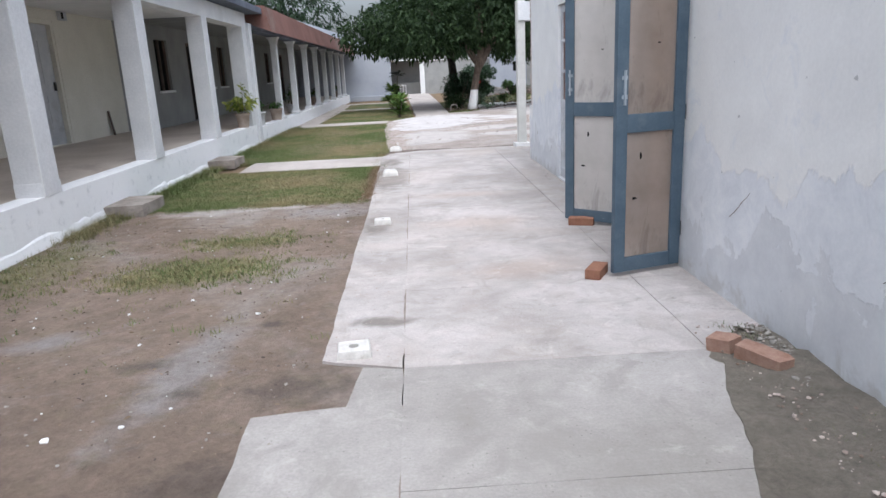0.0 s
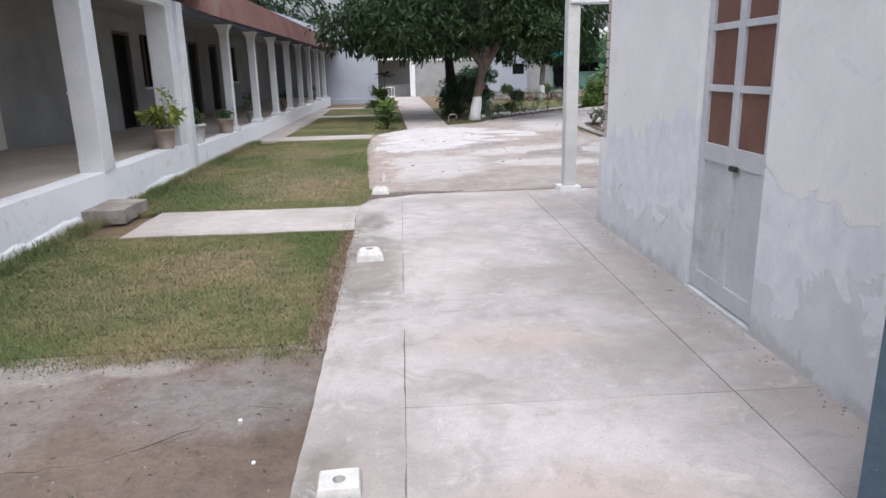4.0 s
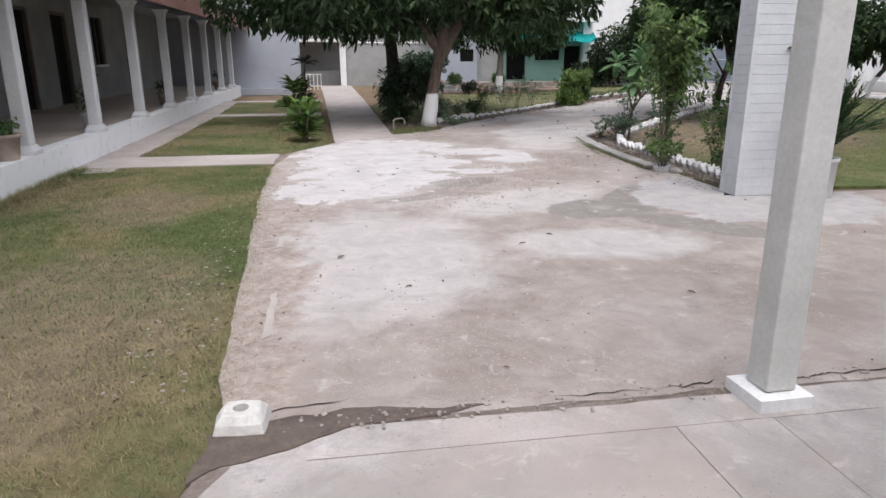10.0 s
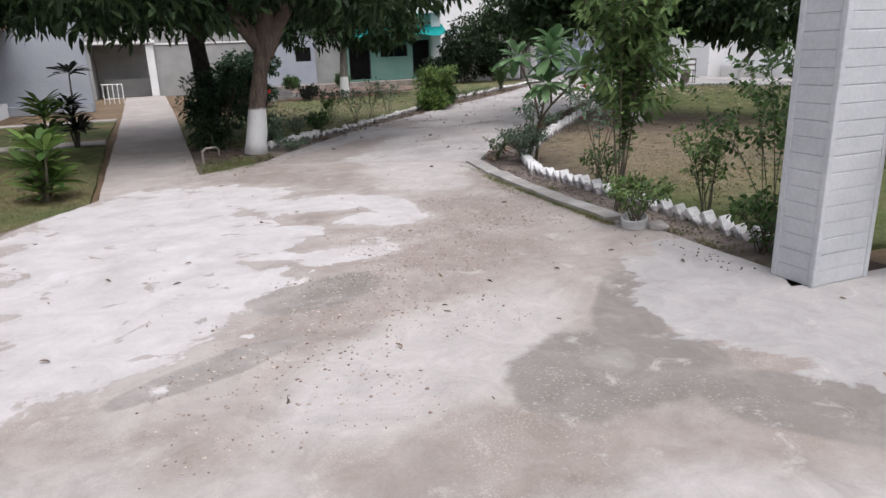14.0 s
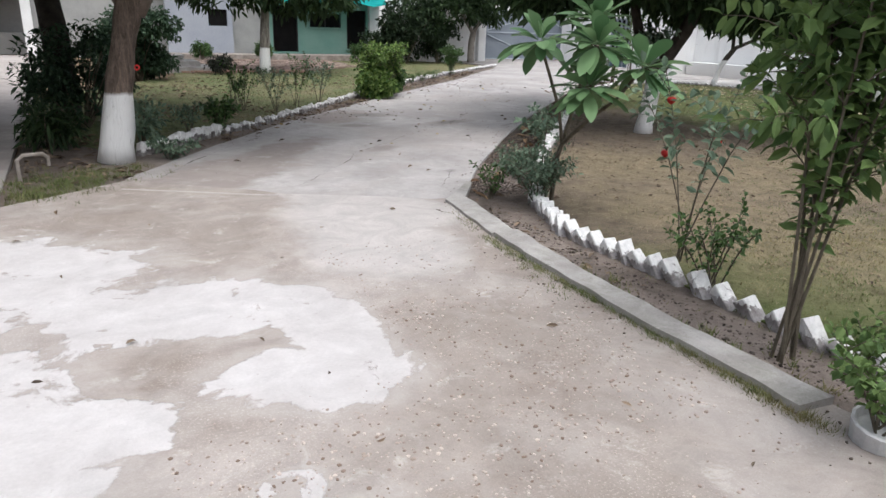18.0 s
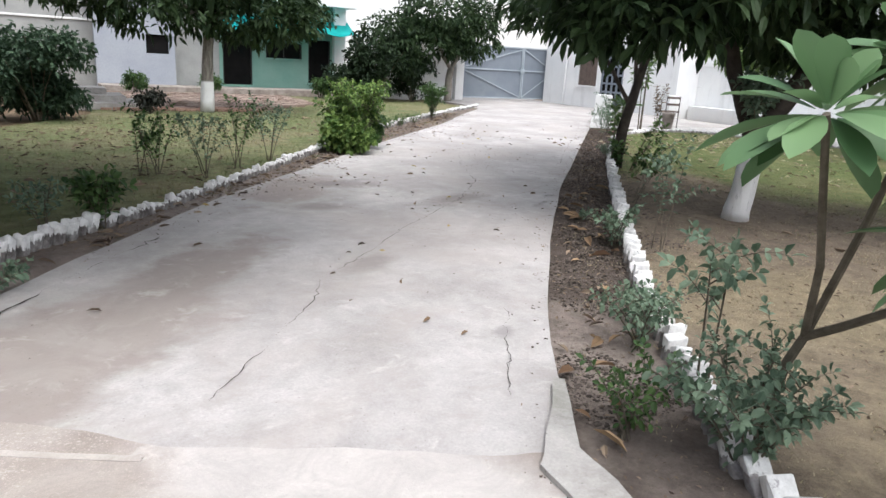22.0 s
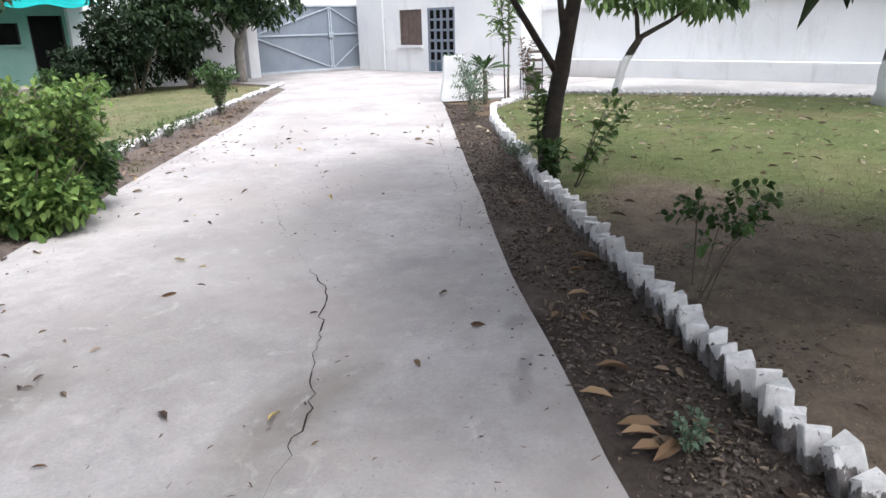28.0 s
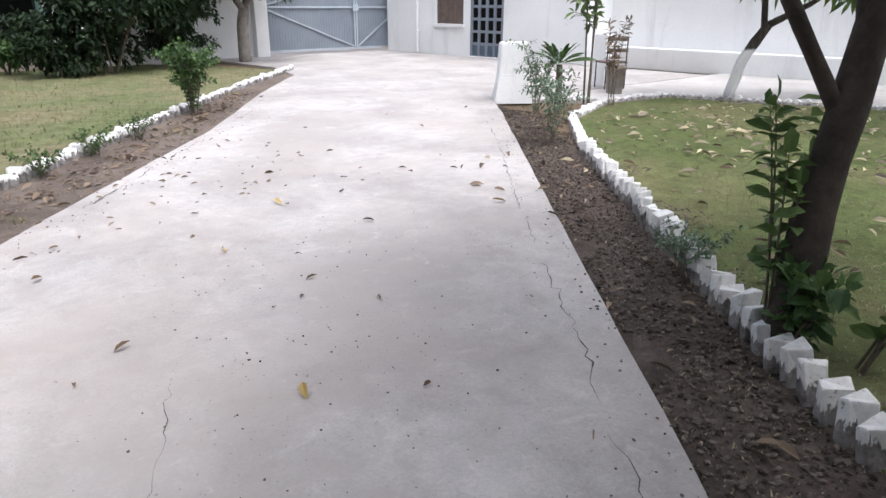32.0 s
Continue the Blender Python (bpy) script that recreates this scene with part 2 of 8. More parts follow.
def wash_wall():
    """Corridor wall: white above, a thin blue-grey wash and bare cement below it, in crisp flakes and tongues."""
    m, nt, b = nodes_of("washed_plaster")
    c = coords(nt)
    sep = nt.nodes.new("ShaderNodeSeparateXYZ")
    link(nt, c, sep.inputs[0])
    z = sep.outputs[2]
    n1 = noise_tex(nt, coords(nt, "Object", (1, 1, 0.7)), 1.0, 9, 0.6, 0.5)
    n2 = noise_tex(nt, c, 2.2, 9, 0.62, 0.5)
    mottle = noise_tex(nt, c, 4.5, 9, 0.7, 0.6)
    fine = noise_tex(nt, c, 45, 4, 0.7)
    white = ramp(nt, n2, [(0.3, (0.8, 0.8, 0.795)), (0.7, (0.88, 0.88, 0.875))])
    white = blend(nt, ramp(nt, mottle, [(0.56, 0.0), (0.7, 0.6)]), white, (0.7, 0.73, 0.785))
    blue = ramp(nt, mottle, [(0.34, (0.69, 0.715, 0.76)), (0.52, (0.77, 0.79, 0.83)), (0.66, (0.83, 0.845, 0.87))])
    cement = ramp(nt, noise_tex(nt, c, 5, 6, 0.6), [(0.3, (0.58, 0.595, 0.63)), (0.7, (0.72, 0.735, 0.76))])
    h1 = calc(nt, 'ADD', z, calc(nt, 'MULTIPLY', calc(nt, 'SUBTRACT', n1, 0.5), 1.7))
    mr = nt.nodes.new("ShaderNodeMapRange")
    link(nt, h1, mr.inputs[0])
    mr.inputs[1].default_value, mr.inputs[2].default_value = 0.87, 0.9
    col = blend(nt, mr.outputs[0], blue, white)
    h2 = calc(nt, 'ADD', z, calc(nt, 'MULTIPLY', calc(nt, 'SUBTRACT', n2, 0.5), 1.5))
    mr2 = nt.nodes.new("ShaderNodeMapRange")
    link(nt, h2, mr2.inputs[0])
    mr2.inputs[1].default_value, mr2.inputs[2].default_value = 0.415, 0.395
    col = blend(nt, calc(nt, 'MULTIPLY', mr2.outputs[0], 0.8), col, cement)
    soiled = calc(nt, 'ADD', z, calc(nt, 'MULTIPLY', calc(nt, 'SUBTRACT', mottle, 0.5), 0.7))
    mr3 = nt.nodes.new("ShaderNodeMapRange")
    link(nt, soiled, mr3.inputs[0])
    mr3.inputs[1].default_value, mr3.inputs[2].default_value = 0.1, 0.0
    col = blend(nt, calc(nt, 'MULTIPLY', mr3.outputs[0], 0.5), col, (0.46, 0.44, 0.42))
    col = blend(nt, 0.2, col, ramp(nt, fine, [(0.25, 0.65), (0.75, 1.0)]), 'MULTIPLY')
    spots = noise_tex(nt, c, 14, 3, 0.5)
    col = blend(nt, ramp(nt, spots, [(0.74, 0.0), (0.77, 0.55)]), col, (0.22, 0.22, 0.23))
    link(nt, col, b.inputs["Base Color"])
    b.inputs["Roughness"].default_value = 0.85
    steps = calc(nt, 'ADD', calc(nt, 'MULTIPLY', mr2.outputs[0], -1.0), calc(nt, 'MULTIPLY', mr.outputs[0], 0.8))
    bump(nt, b, calc(nt, 'ADD', steps, calc(nt, 'MULTIPLY', n2, 2.0)), 0.4, 0.012)
    MATS["washed_plaster"] = m


def streaked_wall():
    """Old whitewash on the compound walls: long grey runs from the top and the band, worn patches above the ledge."""
    m, nt, b = nodes_of("streaked_white")
    c = coords(nt)
    runs = noise_tex(nt, coords(nt, "Object", (1, 1, 0.16)), 2.6, 9, 0.7, 0.4)
    worn_off = noise_tex(nt, coords(nt, "Object", (0.5, 0.5, 1.3)), 1.5, 9, 0.68, 0.6)
    fine = noise_tex(nt, c, 35, 5, 0.7)
    col = ramp(nt, noise_tex(nt, c, 0.7, 6, 0.6), [(0.3, (0.78, 0.785, 0.79)), (0.7, (0.87, 0.87, 0.865))])
    col = blend(nt, ramp(nt, runs, [(0.55, 0.0), (0.72, 0.5)]), col, (0.56, 0.56, 0.55))
    col = blend(nt, ramp(nt, worn_off, [(0.63, 0.0), (0.68, 0.6)]), col, (0.5, 0.5, 0.5))
    col = blend(nt, 0.15, col, ramp(nt, fine, [(0.3, 0.5), (0.7, 1.0)]), 'MULTIPLY')
    link(nt, col, b.inputs["Base Color"])
    b.inputs["Roughness"].default_value = 0.88
    bump(nt, b, calc(nt, 'ADD', worn_off, fine), 0.35, 0.012)
    MATS["streaked_white"] = m


def plinth_wash():
    """Whitewash gone grey and flaked, on the verandah's edge."""
    m, nt, b = nodes_of("plinth_wash")
    c = coords(nt)
    n = noise_tex(nt, c, 6.0, 9, 0.7, 0.2)
    col = ramp(nt, n, [(0.27, (0.5, 0.49, 0.48)), (0.34, (0.72, 0.73, 0.75)), (0.44, (0.87, 0.875, 0.89))])
    link(nt, col, b.inputs["Base Color"])
    b.inputs["Roughness"].default_value = 0.9
    bump(nt, b, n, 0.6, 0.02)
    MATS["plinth_wash"] = m


def concrete(name, dark, light, stain, dust=None, fine=70, coarse=0.9, patches=()):
    m, nt, b = nodes_of(name)
    c = coords(nt)
    a = noise_tex(nt, c, coarse, 7, 0.62, 0.3)
    f = noise_tex(nt, c, fine, 5, 0.75)
    mid = noise_tex(nt, c, 7, 7, 0.65)
    col = ramp(nt, a, [(0.38, dark), (0.62, light)])
    col = blend(nt, 0.34, col, ramp(nt, mid, [(0.3, 0.55), (0.7, 1.0)]), 'MULTIPLY')
    col = blend(nt, 0.4, col, ramp(nt, f, [(0.3, 0.5), (0.7, 1.05)]), 'MULTIPLY')
    for zones, tone, much, soft, grain in patches:
        col = blend(nt, calc(nt, 'MULTIPLY', torn(nt, c, zones, 1.3, 0.36, soft, 10, grain), much), col, tone)
    scuff = noise_tex(nt, c, 5.2, 9, 0.72, 0.7)
    col = blend(nt, ramp(nt, scuff, [(0.57, 0.0), (0.68, 0.4)]), col, tuple(min(0.7, v * 1.12) for v in light))
    s = noise_tex(nt, c, 1.7, 9, 0.68, 0.6)
    col = blend(nt, ramp(nt, s, [(0.53, 0.0), (0.66, 0.6)]), col, stain)
    sp = noise_tex(nt, c, 11, 4, 0.6)
    col = blend(nt, ramp(nt, sp, [(0.69, 0.0), (0.74, 0.5)]), col, tuple(v * 0.6 for v in stain))
    wear = noise_tex(nt, c, 3.3, 9, 0.72, 0.8)
    col = blend(nt, ramp(nt, wear, [(0.36, 0.55), (0.46, 0.0)]), col, stain)
    if dust:
        d = noise_tex(nt, c, 0.5, 6, 0.6, 0.8)
        col = blend(nt, ramp(nt, d, [(0.5, 0.0), (0.7, 0.6)]), col, dust)
    oi = nt.nodes.new("ShaderNodeObjectInfo")
    col = blend(nt, 1.0, col, ramp(nt, oi.outputs["Random"], [(0.0, 0.93), (1.0, 1.0)]), 'MULTIPLY')
    pit = nt.nodes.new("ShaderNodeTexVoronoi")
    pit.inputs["Scale"].default_value = 26
    link(nt, c, pit.inputs["Vector"])
    few = ramp(nt, noise_tex(nt, c, 2.4, 5, 0.6), [(0.42, 0.0), (0.56, 1.0)])
    col = blend(nt, calc(nt, 'MULTIPLY', ramp(nt, pit.outputs["Distance"], [(0.07, 0.5), (0.13, 0.0)]), few), col, tuple(v * 0.45 for v in stain))
    link(nt, col, b.inputs["Base Color"])
    b.inputs["Roughness"].default_value = 0.88
    b.inputs["Specular IOR Level"].default_value = 0.25
    bump(nt, b, calc(nt, 'ADD', calc(nt, 'MULTIPLY', mid, 0.7), f), 0.45, 0.008)
    MATS[name] = m


concrete("slab_concrete", (0.43, 0.395, 0.375), (0.62, 0.578, 0.562), (0.32, 0.29, 0.265), (0.50, 0.43, 0.385), patches=[
    ([(-0.08, 9.0, 0.45, 1.5, 0), (-0.1, 6.0, 0.2, 0.5, 0), (0.08, 3.38, 0.3, 0.12, 0), (-0.1, 10.6, 0.25, 0.6, 0)], (0.21, 0.19, 0.172), 0.9, 0.25, 5.0),
    ([(1.1, 8.7, 0.9, 0.25, 5), (1.9, 11.2, 0.3, 0.9, 0), (1.0, 11.7, 1.6, 0.3, 0), (2.0, 8.8, 0.2, 2.5, 0)], (0.34, 0.31, 0.29), 0.7, 0.3, 4.0),
    ([(0.9, 5.9, 0.7, 0.35, 0), (1.1, 4.3, 0.6, 0.3, 10), (0.8, 7.4, 0.8, 0.25, 0)], (0.47, 0.37, 0.31), 0.45, 0.35, 4.0)])
concrete("old_concrete", (0.35, 0.325, 0.308), (0.49, 0.463, 0.443), (0.27, 0.25, 0.235))
concrete("drive_concrete", (0.40, 0.373, 0.362), (0.55, 0.523, 0.512), (0.37, 0.335, 0.318), (0.42, 0.375, 0.35), patches=[
    ([(3.5, 23.75, 1.5, 0.75, 42), (4.3, 24.7, 1.3, 0.5, 47), (3.0, 23.2, 0.9, 0.6, -25), (5.8, 27.2, 1.4, 0.6, 48)], (0.285, 0.24, 0.22), 0.85, 0.14, 2.5),
    ([(6.35, 27.35, 0.75, 0.3, -20), (5.75, 26.25, 0.5, 0.22, -20), (7.3, 26.2, 0.8, 0.25, 20), (5.4, 24.4, 0.4, 0.2, 30)], (0.24, 0.215, 0.2), 0.9, 0.3, 3.0),
    ([(8.0, 25.65, 0.16, 0.07, 30), (8.15, 25.75, 0.16, 0.05, 30), (8.5, 26.05, 0.12, 0.1, 0), (5.53, 22.92, 0.14, 0.08, 40), (6.43, 27.4, 0.5, 0.16, 20)], (0.22, 0.205, 0.2), 0.6, 0.3, 12.0),
    ([(8.6, 28.2, 1.6, 0.8, 45), (10.5, 29.5, 1.5, 0.6, 45), (12.5, 33.0, 2.5, 0.8, 45)], (0.36, 0.335, 0.32), 0.7, 0.35, 3.0)])
# driveway concrete made paler: the east yard's sunlight is put into the colour
concrete("sunlit_concrete", (0.52, 0.495, 0.48), (0.66, 0.635, 0.62), (0.46, 0.43, 0.41))
concrete("path_concrete", (0.46, 0.41, 0.38), (0.57, 0.52, 0.49), (0.38, 0.34, 0.31))
concrete("kerb_concrete", (0.38, 0.355, 0.338), (0.53, 0.505, 0.485), (0.24, 0.235, 0.2), coarse=3.0, patches=[([(4.5, 17.4, 0.4, 1.2, 0), (4.45, 19.2, 0.25, 1.2, 0)], (0.22, 0.215, 0.18), 0.6, 0.35, 7.0)])


def forecourt_mat():
    """Worn yard: gravelly brown concrete with a pale skin of cement that has peeled off in places, and damp dark stains."""
    m, nt, b = nodes_of("forecourt_concrete")
    c = coords(nt)
    n = noise_tex(nt, c, 1.1, 7, 0.62, 0.3)
    f = noise_tex(nt, c, 60, 5, 0.75)
    grit = noise_tex(nt, c, 160, 2, 0.5)
    base = ramp(nt, n, [(0.3, (0.30, 0.25, 0.222)), (0.7, (0.40, 0.352, 0.322))])
    dusty = noise_tex(nt, c, 0.7, 8, 0.65, 0.5)
    base = blend(nt, ramp(nt, dusty, [(0.48, 0.0), (0.62, 0.7)]), base, (0.47, 0.425, 0.40))
    base = blend(nt, 0.22, base, ramp(nt, grit, [(0.3, 0.55), (0.7, 1.1)]), 'MULTIPLY')
    skin = torn(nt, c, SKIN, 1.25, 0.34, 0.022, 14, 2.3)
    holes = ramp(nt, noise_tex(nt, c, 2.6, 9, 0.66, 0.5), [(0.60, 1.0), (0.625, 0.0)])
    skin = calc(nt, 'MULTIPLY', skin, holes)
    pale = ramp(nt, noise_tex(nt, c, 2.3, 9, 0.65), [(0.3, (0.49, 0.462, 0.455)), (0.7, (0.63, 0.605, 0.602))])
    gravel = noise_tex(nt, c, 95, 3, 0.6)
    patch = ramp(nt, noise_tex(nt, c, 1.3, 7, 0.6, 0.4), [(0.45, 0.0), (0.6, 1.0)])
    grains = ramp(nt, gravel, [(0.56, 0.0), (0.64, 0.7)])
    base = blend(nt, calc(nt, 'MULTIPLY', grains, patch), base, (0.56, 0.50, 0.45))
    soft = torn(nt, c, DUSTY, 0.75, 0.33, 0.13, 9, 1.7)
    base = blend(nt, calc(nt, 'MULTIPLY', soft, 0.8), base, (0.53, 0.50, 0.485))
    damp = torn(nt, c, DAMP, 0.75, 0.34, 0.05, 9, 1.8)
    base = blend(nt, calc(nt, 'MULTIPLY', damp, 0.92), base, (0.25, 0.23, 0.213))
    apron = torn(nt, c, APRON, 0.55, 0.33, 0.012, 10, 2.2)
    base = blend(nt, apron, base, (0.43, 0.408, 0.4))
    scuff = noise_tex(nt, c, 4.5, 9, 0.72, 0.6)
    base = blend(nt, ramp(nt, scuff, [(0.58, 0.0), (0.66, 0.55)]), base, (0.57, 0.53, 0.505))
    verge = torn(nt, c, VERGE, 1.3, 0.4, 0.12, 10, 3.0)
    base = blend(nt, calc(nt, 'MULTIPLY', verge, 0.85), base, (0.34, 0.275, 0.24))
    crumb = noise_tex(nt, c, 13, 10, 0.85, 0.8)
    base = blend(nt, calc(nt, 'MULTIPLY', verge, 0.7), base, ramp(nt, crumb, [(0.36, (0.2, 0.155, 0.13)), (0.5, (0.37, 0.31, 0.275)), (0.64, (0.56, 0.5, 0.47))]))
    blot = noise_tex(nt, c, 3.4, 9, 0.74, 0.9)
    base = blend(nt, 0.55, base, ramp(nt, blot, [(0.32, 0.62), (0.66, 1.12)]), 'MULTIPLY')
    chip = nt.nodes.new("ShaderNodeTexVoronoi")
    chip.inputs["Scale"].default_value = 52
    link(nt, c, chip.inputs["Vector"])
    gravelly = ramp(nt, noise_tex(nt, c, 0.9, 7, 0.66, 0.6), [(0.5, 0.0), (0.6, 1.0)])
    stones = calc(nt, 'MULTIPLY', ramp(nt, chip.outputs["Distance"], [(0.22, 0.45), (0.36, 0.0)]), gravelly)
    base = blend(nt, stones, base, ramp(nt, chip.outputs["Color"], [(0.2, (0.3, 0.25, 0.22)), (0.55, (0.46, 0.4, 0.36)), (0.85, (0.62, 0.56, 0.51))]))
    pale = blend(nt, 0.4, pale, ramp(nt, blot, [(0.34, 0.7), (0.6, 1.05)]), 'MULTIPLY')
    halo = torn(nt, c, SKIN, 1.3, 0.2, 0.16, 10, 2.9)
    base = blend(nt, calc(nt, 'MULTIPLY', halo, 0.45), base, (0.52, 0.485, 0.465))
    col = blend(nt, skin, base, pale)
    # brown line under the skin's edge: caught dirt plus edge shade, put in colour
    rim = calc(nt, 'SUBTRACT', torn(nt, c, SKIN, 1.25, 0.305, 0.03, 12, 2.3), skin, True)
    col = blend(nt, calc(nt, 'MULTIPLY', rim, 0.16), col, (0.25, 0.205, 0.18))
    pock = noise_tex(nt, c, 26, 6, 0.75, 0.4)
    col = blend(nt, ramp(nt, pock, [(0.3, 0.5), (0.38, 0.0)]), col, (0.3, 0.262, 0.24))
    col = blend(nt, 0.2, col, ramp(nt, f, [(0.3, 0.5), (0.7, 1.05)]), 'MULTIPLY')
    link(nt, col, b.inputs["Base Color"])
    b.inputs["Roughness"].default_value = 0.88
    b.inputs["Specular IOR Level"].default_value = 0.25
    h = calc(nt, 'ADD', calc(nt, 'MULTIPLY', skin, 1.2), calc(nt, 'MULTIPLY', grit, 0.35))
    bump(nt, b, h, 0.5, 0.008)
    MATS["forecourt_concrete"] = m


# rough ellipses (x, y, half axes, turn) where the cement skin, the dust and the damp lie
SKIN = [(0.85, 19.6, 1.6, 3.7, 0), (0.55, 17.5, 1.35, 1.1, 28), (1.5, 21.2, 1.35, 1.0, -15), (2.45, 20.35, 1.0, 0.62, -8), (3.15, 19.85, 0.36, 0.9, 0), (2.95, 19.36, 0.62, 0.42, -18),
        (2.02, 19.26, 0.5, 0.34, 10), (2.36, 18.42, 0.66, 0.3, 4), (2.63, 18.67, 0.17, 0.16, 0), (1.8, 18.95, 0.5, 0.3, 12)]
DUSTY = [(4.3, 22.3, 1.1, 0.8, 30), (0.6, 14.7, 1.5, 2.1, 0), (2.35, 16.5, 1.5, 0.74, 26), (2.6, 14.75, 1.2, 0.7, -10), (4.2, 21.8, 1.0, 1.2, 30), (3.9, 20.9, 0.8, 1.0, 0)]
DAMP = [(3.05, 15.95, 0.9, 0.62, 0), (3.6, 16.6, 1.05, 0.34, 55), (3.65, 15.22, 1.0, 0.42, -48), (1.25, 16.8, 0.8, 0.2, 22), (1.95, 17.65, 0.7, 0.4, 20)]
VERGE = [(-0.2, 14.0, 0.55, 2.6, 1.5), (-0.25, 17.2, 0.75, 2.8, 2), (-0.1, 12.5, 0.4, 0.4, 0), (-0.2, 19.6, 0.5, 1.2, 0)]
APRON = [(4.9, 16.25, 1.95, 1.9, 10)]
forecourt_mat()
wash_wall()
streaked_wall()
plinth_wash()


def earth(name, dark, light, pale=None, patches=()):
    m, nt, b = nodes_of(name)
    c = coords(nt)
    a = noise_tex(nt, c, 0.8, 8, 0.65, 0.4)
    f = noise_tex(nt, c, 38, 6, 0.75)
    col = ramp(nt, a, [(0.3, dark), (0.7, light)])
    if pale:
        p = noise_tex(nt, c, 0.45, 7, 0.6, 0.7)
        col = blend(nt, ramp(nt, p, [(0.52, 0.0), (0.62, 0.8)]), col, pale)
    for zones, tone, much, soft, grain in patches:
        col = blend(nt, calc(nt, 'MULTIPLY', torn(nt, c, zones, 1.5, 0.42, soft, 10, grain), much), col, tone)
    mid = noise_tex(nt, c, 9, 7, 0.7, 0.3)
    col = blend(nt, 0.5, col, ramp(nt, mid, [(0.3, 0.5), (0.65, 1.1)]), 'MULTIPLY')
    col = blend(nt, 0.45, col, ramp(nt, f, [(0.3, 0.45), (0.7, 1.1)]), 'MULTIPLY')
    link(nt, col, b.inputs["Base Color"])
    b.inputs["Roughness"].default_value = 0.97
    b.inputs["Specular IOR Level"].default_value = 0.15
    bump(nt, b, calc(nt, 'ADD', f, mid), 0.9, 0.025)
    MATS[name] = m


earth("yard_earth", (0.2, 0.15, 0.118), (0.34, 0.268, 0.22), (0.38, 0.335, 0.305), patches=[
    ([(-0.93, 2.9, 0.28, 1.0, -6), (-0.7, 6.9, 0.8, 0.5, 0), (-1.9, 3.4, 0.4, 0.2, 10)], (0.37, 0.345, 0.34), 0.75, 0.3, 4.0),
    ([(-2.0, 7.2, 0.8, 0.35, 8), (-1.2, 7.3, 0.5, 0.15, 0)], (0.52, 0.47, 0.44), 0.8, 0.2, 4.0),
    ([(-1.18, 2.97, 0.22, 0.12, 0), (-0.85, 2.62, 0.15, 0.1, 0), (-0.6, 3.5, 0.12, 0.08, 0), (-0.35, 2.6, 0.4, 0.25, 0), (-0.5, 1.8, 0.4, 0.4, 0)], (0.14, 0.115, 0.1), 0.7, 0.3, 8.0),
    ([(-1.4, 4.75, 0.8, 0.5, 10), (-1.3, 5.65, 0.6, 0.3, 0), (-2.9, 5.2, 0.6, 1.2, 0)], (0.26, 0.24, 0.14), 0.75, 0.35, 5.0)])
earth("heap_earth", (0.2, 0.178, 0.148), (0.31, 0.278, 0.235), (0.36, 0.33, 0.29))
earth("verge_earth", (0.24, 0.19, 0.16), (0.38, 0.32, 0.285), (0.45, 0.40, 0.37))
earth("bed_soil", (0.07, 0.055, 0.046), (0.17, 0.136, 0.117), patches=[([(5.0, 18.5, 0.8, 2.5, 0), (5.2, 20.8, 0.8, 1.6, -8), (5.9, 22.5, 0.8, 1.1, -40)], (0.36, 0.3, 0.265), 0.9, 0.35, 3.0)])
earth("left_soil", (0.13, 0.104, 0.09), (0.27, 0.22, 0.19), patches=[([(3.0, 24.5, 0.9, 1.2, -40), (5.0, 27.2, 0.4, 2.0, -40)], (0.36, 0.31, 0.28), 0.7, 0.35, 3.0)])
earth("dry_ground", (0.20, 0.145, 0.095), (0.29, 0.21, 0.14))


def lawn_mat(name, green, dry, soil, cut, bare=(), sunned=()):
    m, nt, b = nodes_of(name)
    c = coords(nt)
    a = noise_tex(nt, c, 0.55, 7, 0.62, 0.4)
    f = noise_tex(nt, c, 55, 5, 0.75)
    col = ramp(nt, a, [(cut - 0.1, green), (cut + 0.08, dry), (cut + 0.25, soil)])
    if bare:
        col = blend(nt, torn(nt, c, bare, 0.9, 0.3, 0.15, 8, 0.9), col, soil)
    if sunned:
        col = blend(nt, calc(nt, 'MULTIPLY', torn(nt, c, sunned, 1.1, 0.32, 0.3, 9, 1.6), 0.8), col, (0.25, 0.205, 0.135))
    mid = noise_tex(nt, c, 5, 9, 0.78, 0.5)
    col = blend(nt, 0.75, col, ramp(nt, mid, [(0.34, 0.45), (0.64, 1.25)]), 'MULTIPLY')
    col = blend(nt, 0.5, col, ramp(nt, f, [(0.3, 0.5), (0.7, 1.15)]), 'MULTIPLY')
    link(nt, col, b.inputs["Base Color"])
    b.inputs["Roughness"].default_value = 0.95
    b.inputs["Specular IOR Level"].default_value = 0.1
    bump(nt, b, f, 0.8, 0.015)
    MATS[name] = m


lawn_mat("lawn_ground", (0.105, 0.13, 0.055), (0.23, 0.19, 0.105), (0.25, 0.2, 0.14), 0.52, [(-1.4, 8.8, 1.4, 1.4, 0), (-1.3, 13.6, 1.2, 2.0, 0), (-1.6, 16.8, 1.0, 1.2, 0)])
lawn_mat("shade_lawn", (0.165, 0.185, 0.09), (0.235, 0.215, 0.13), (0.27, 0.22, 0.165), 0.54)
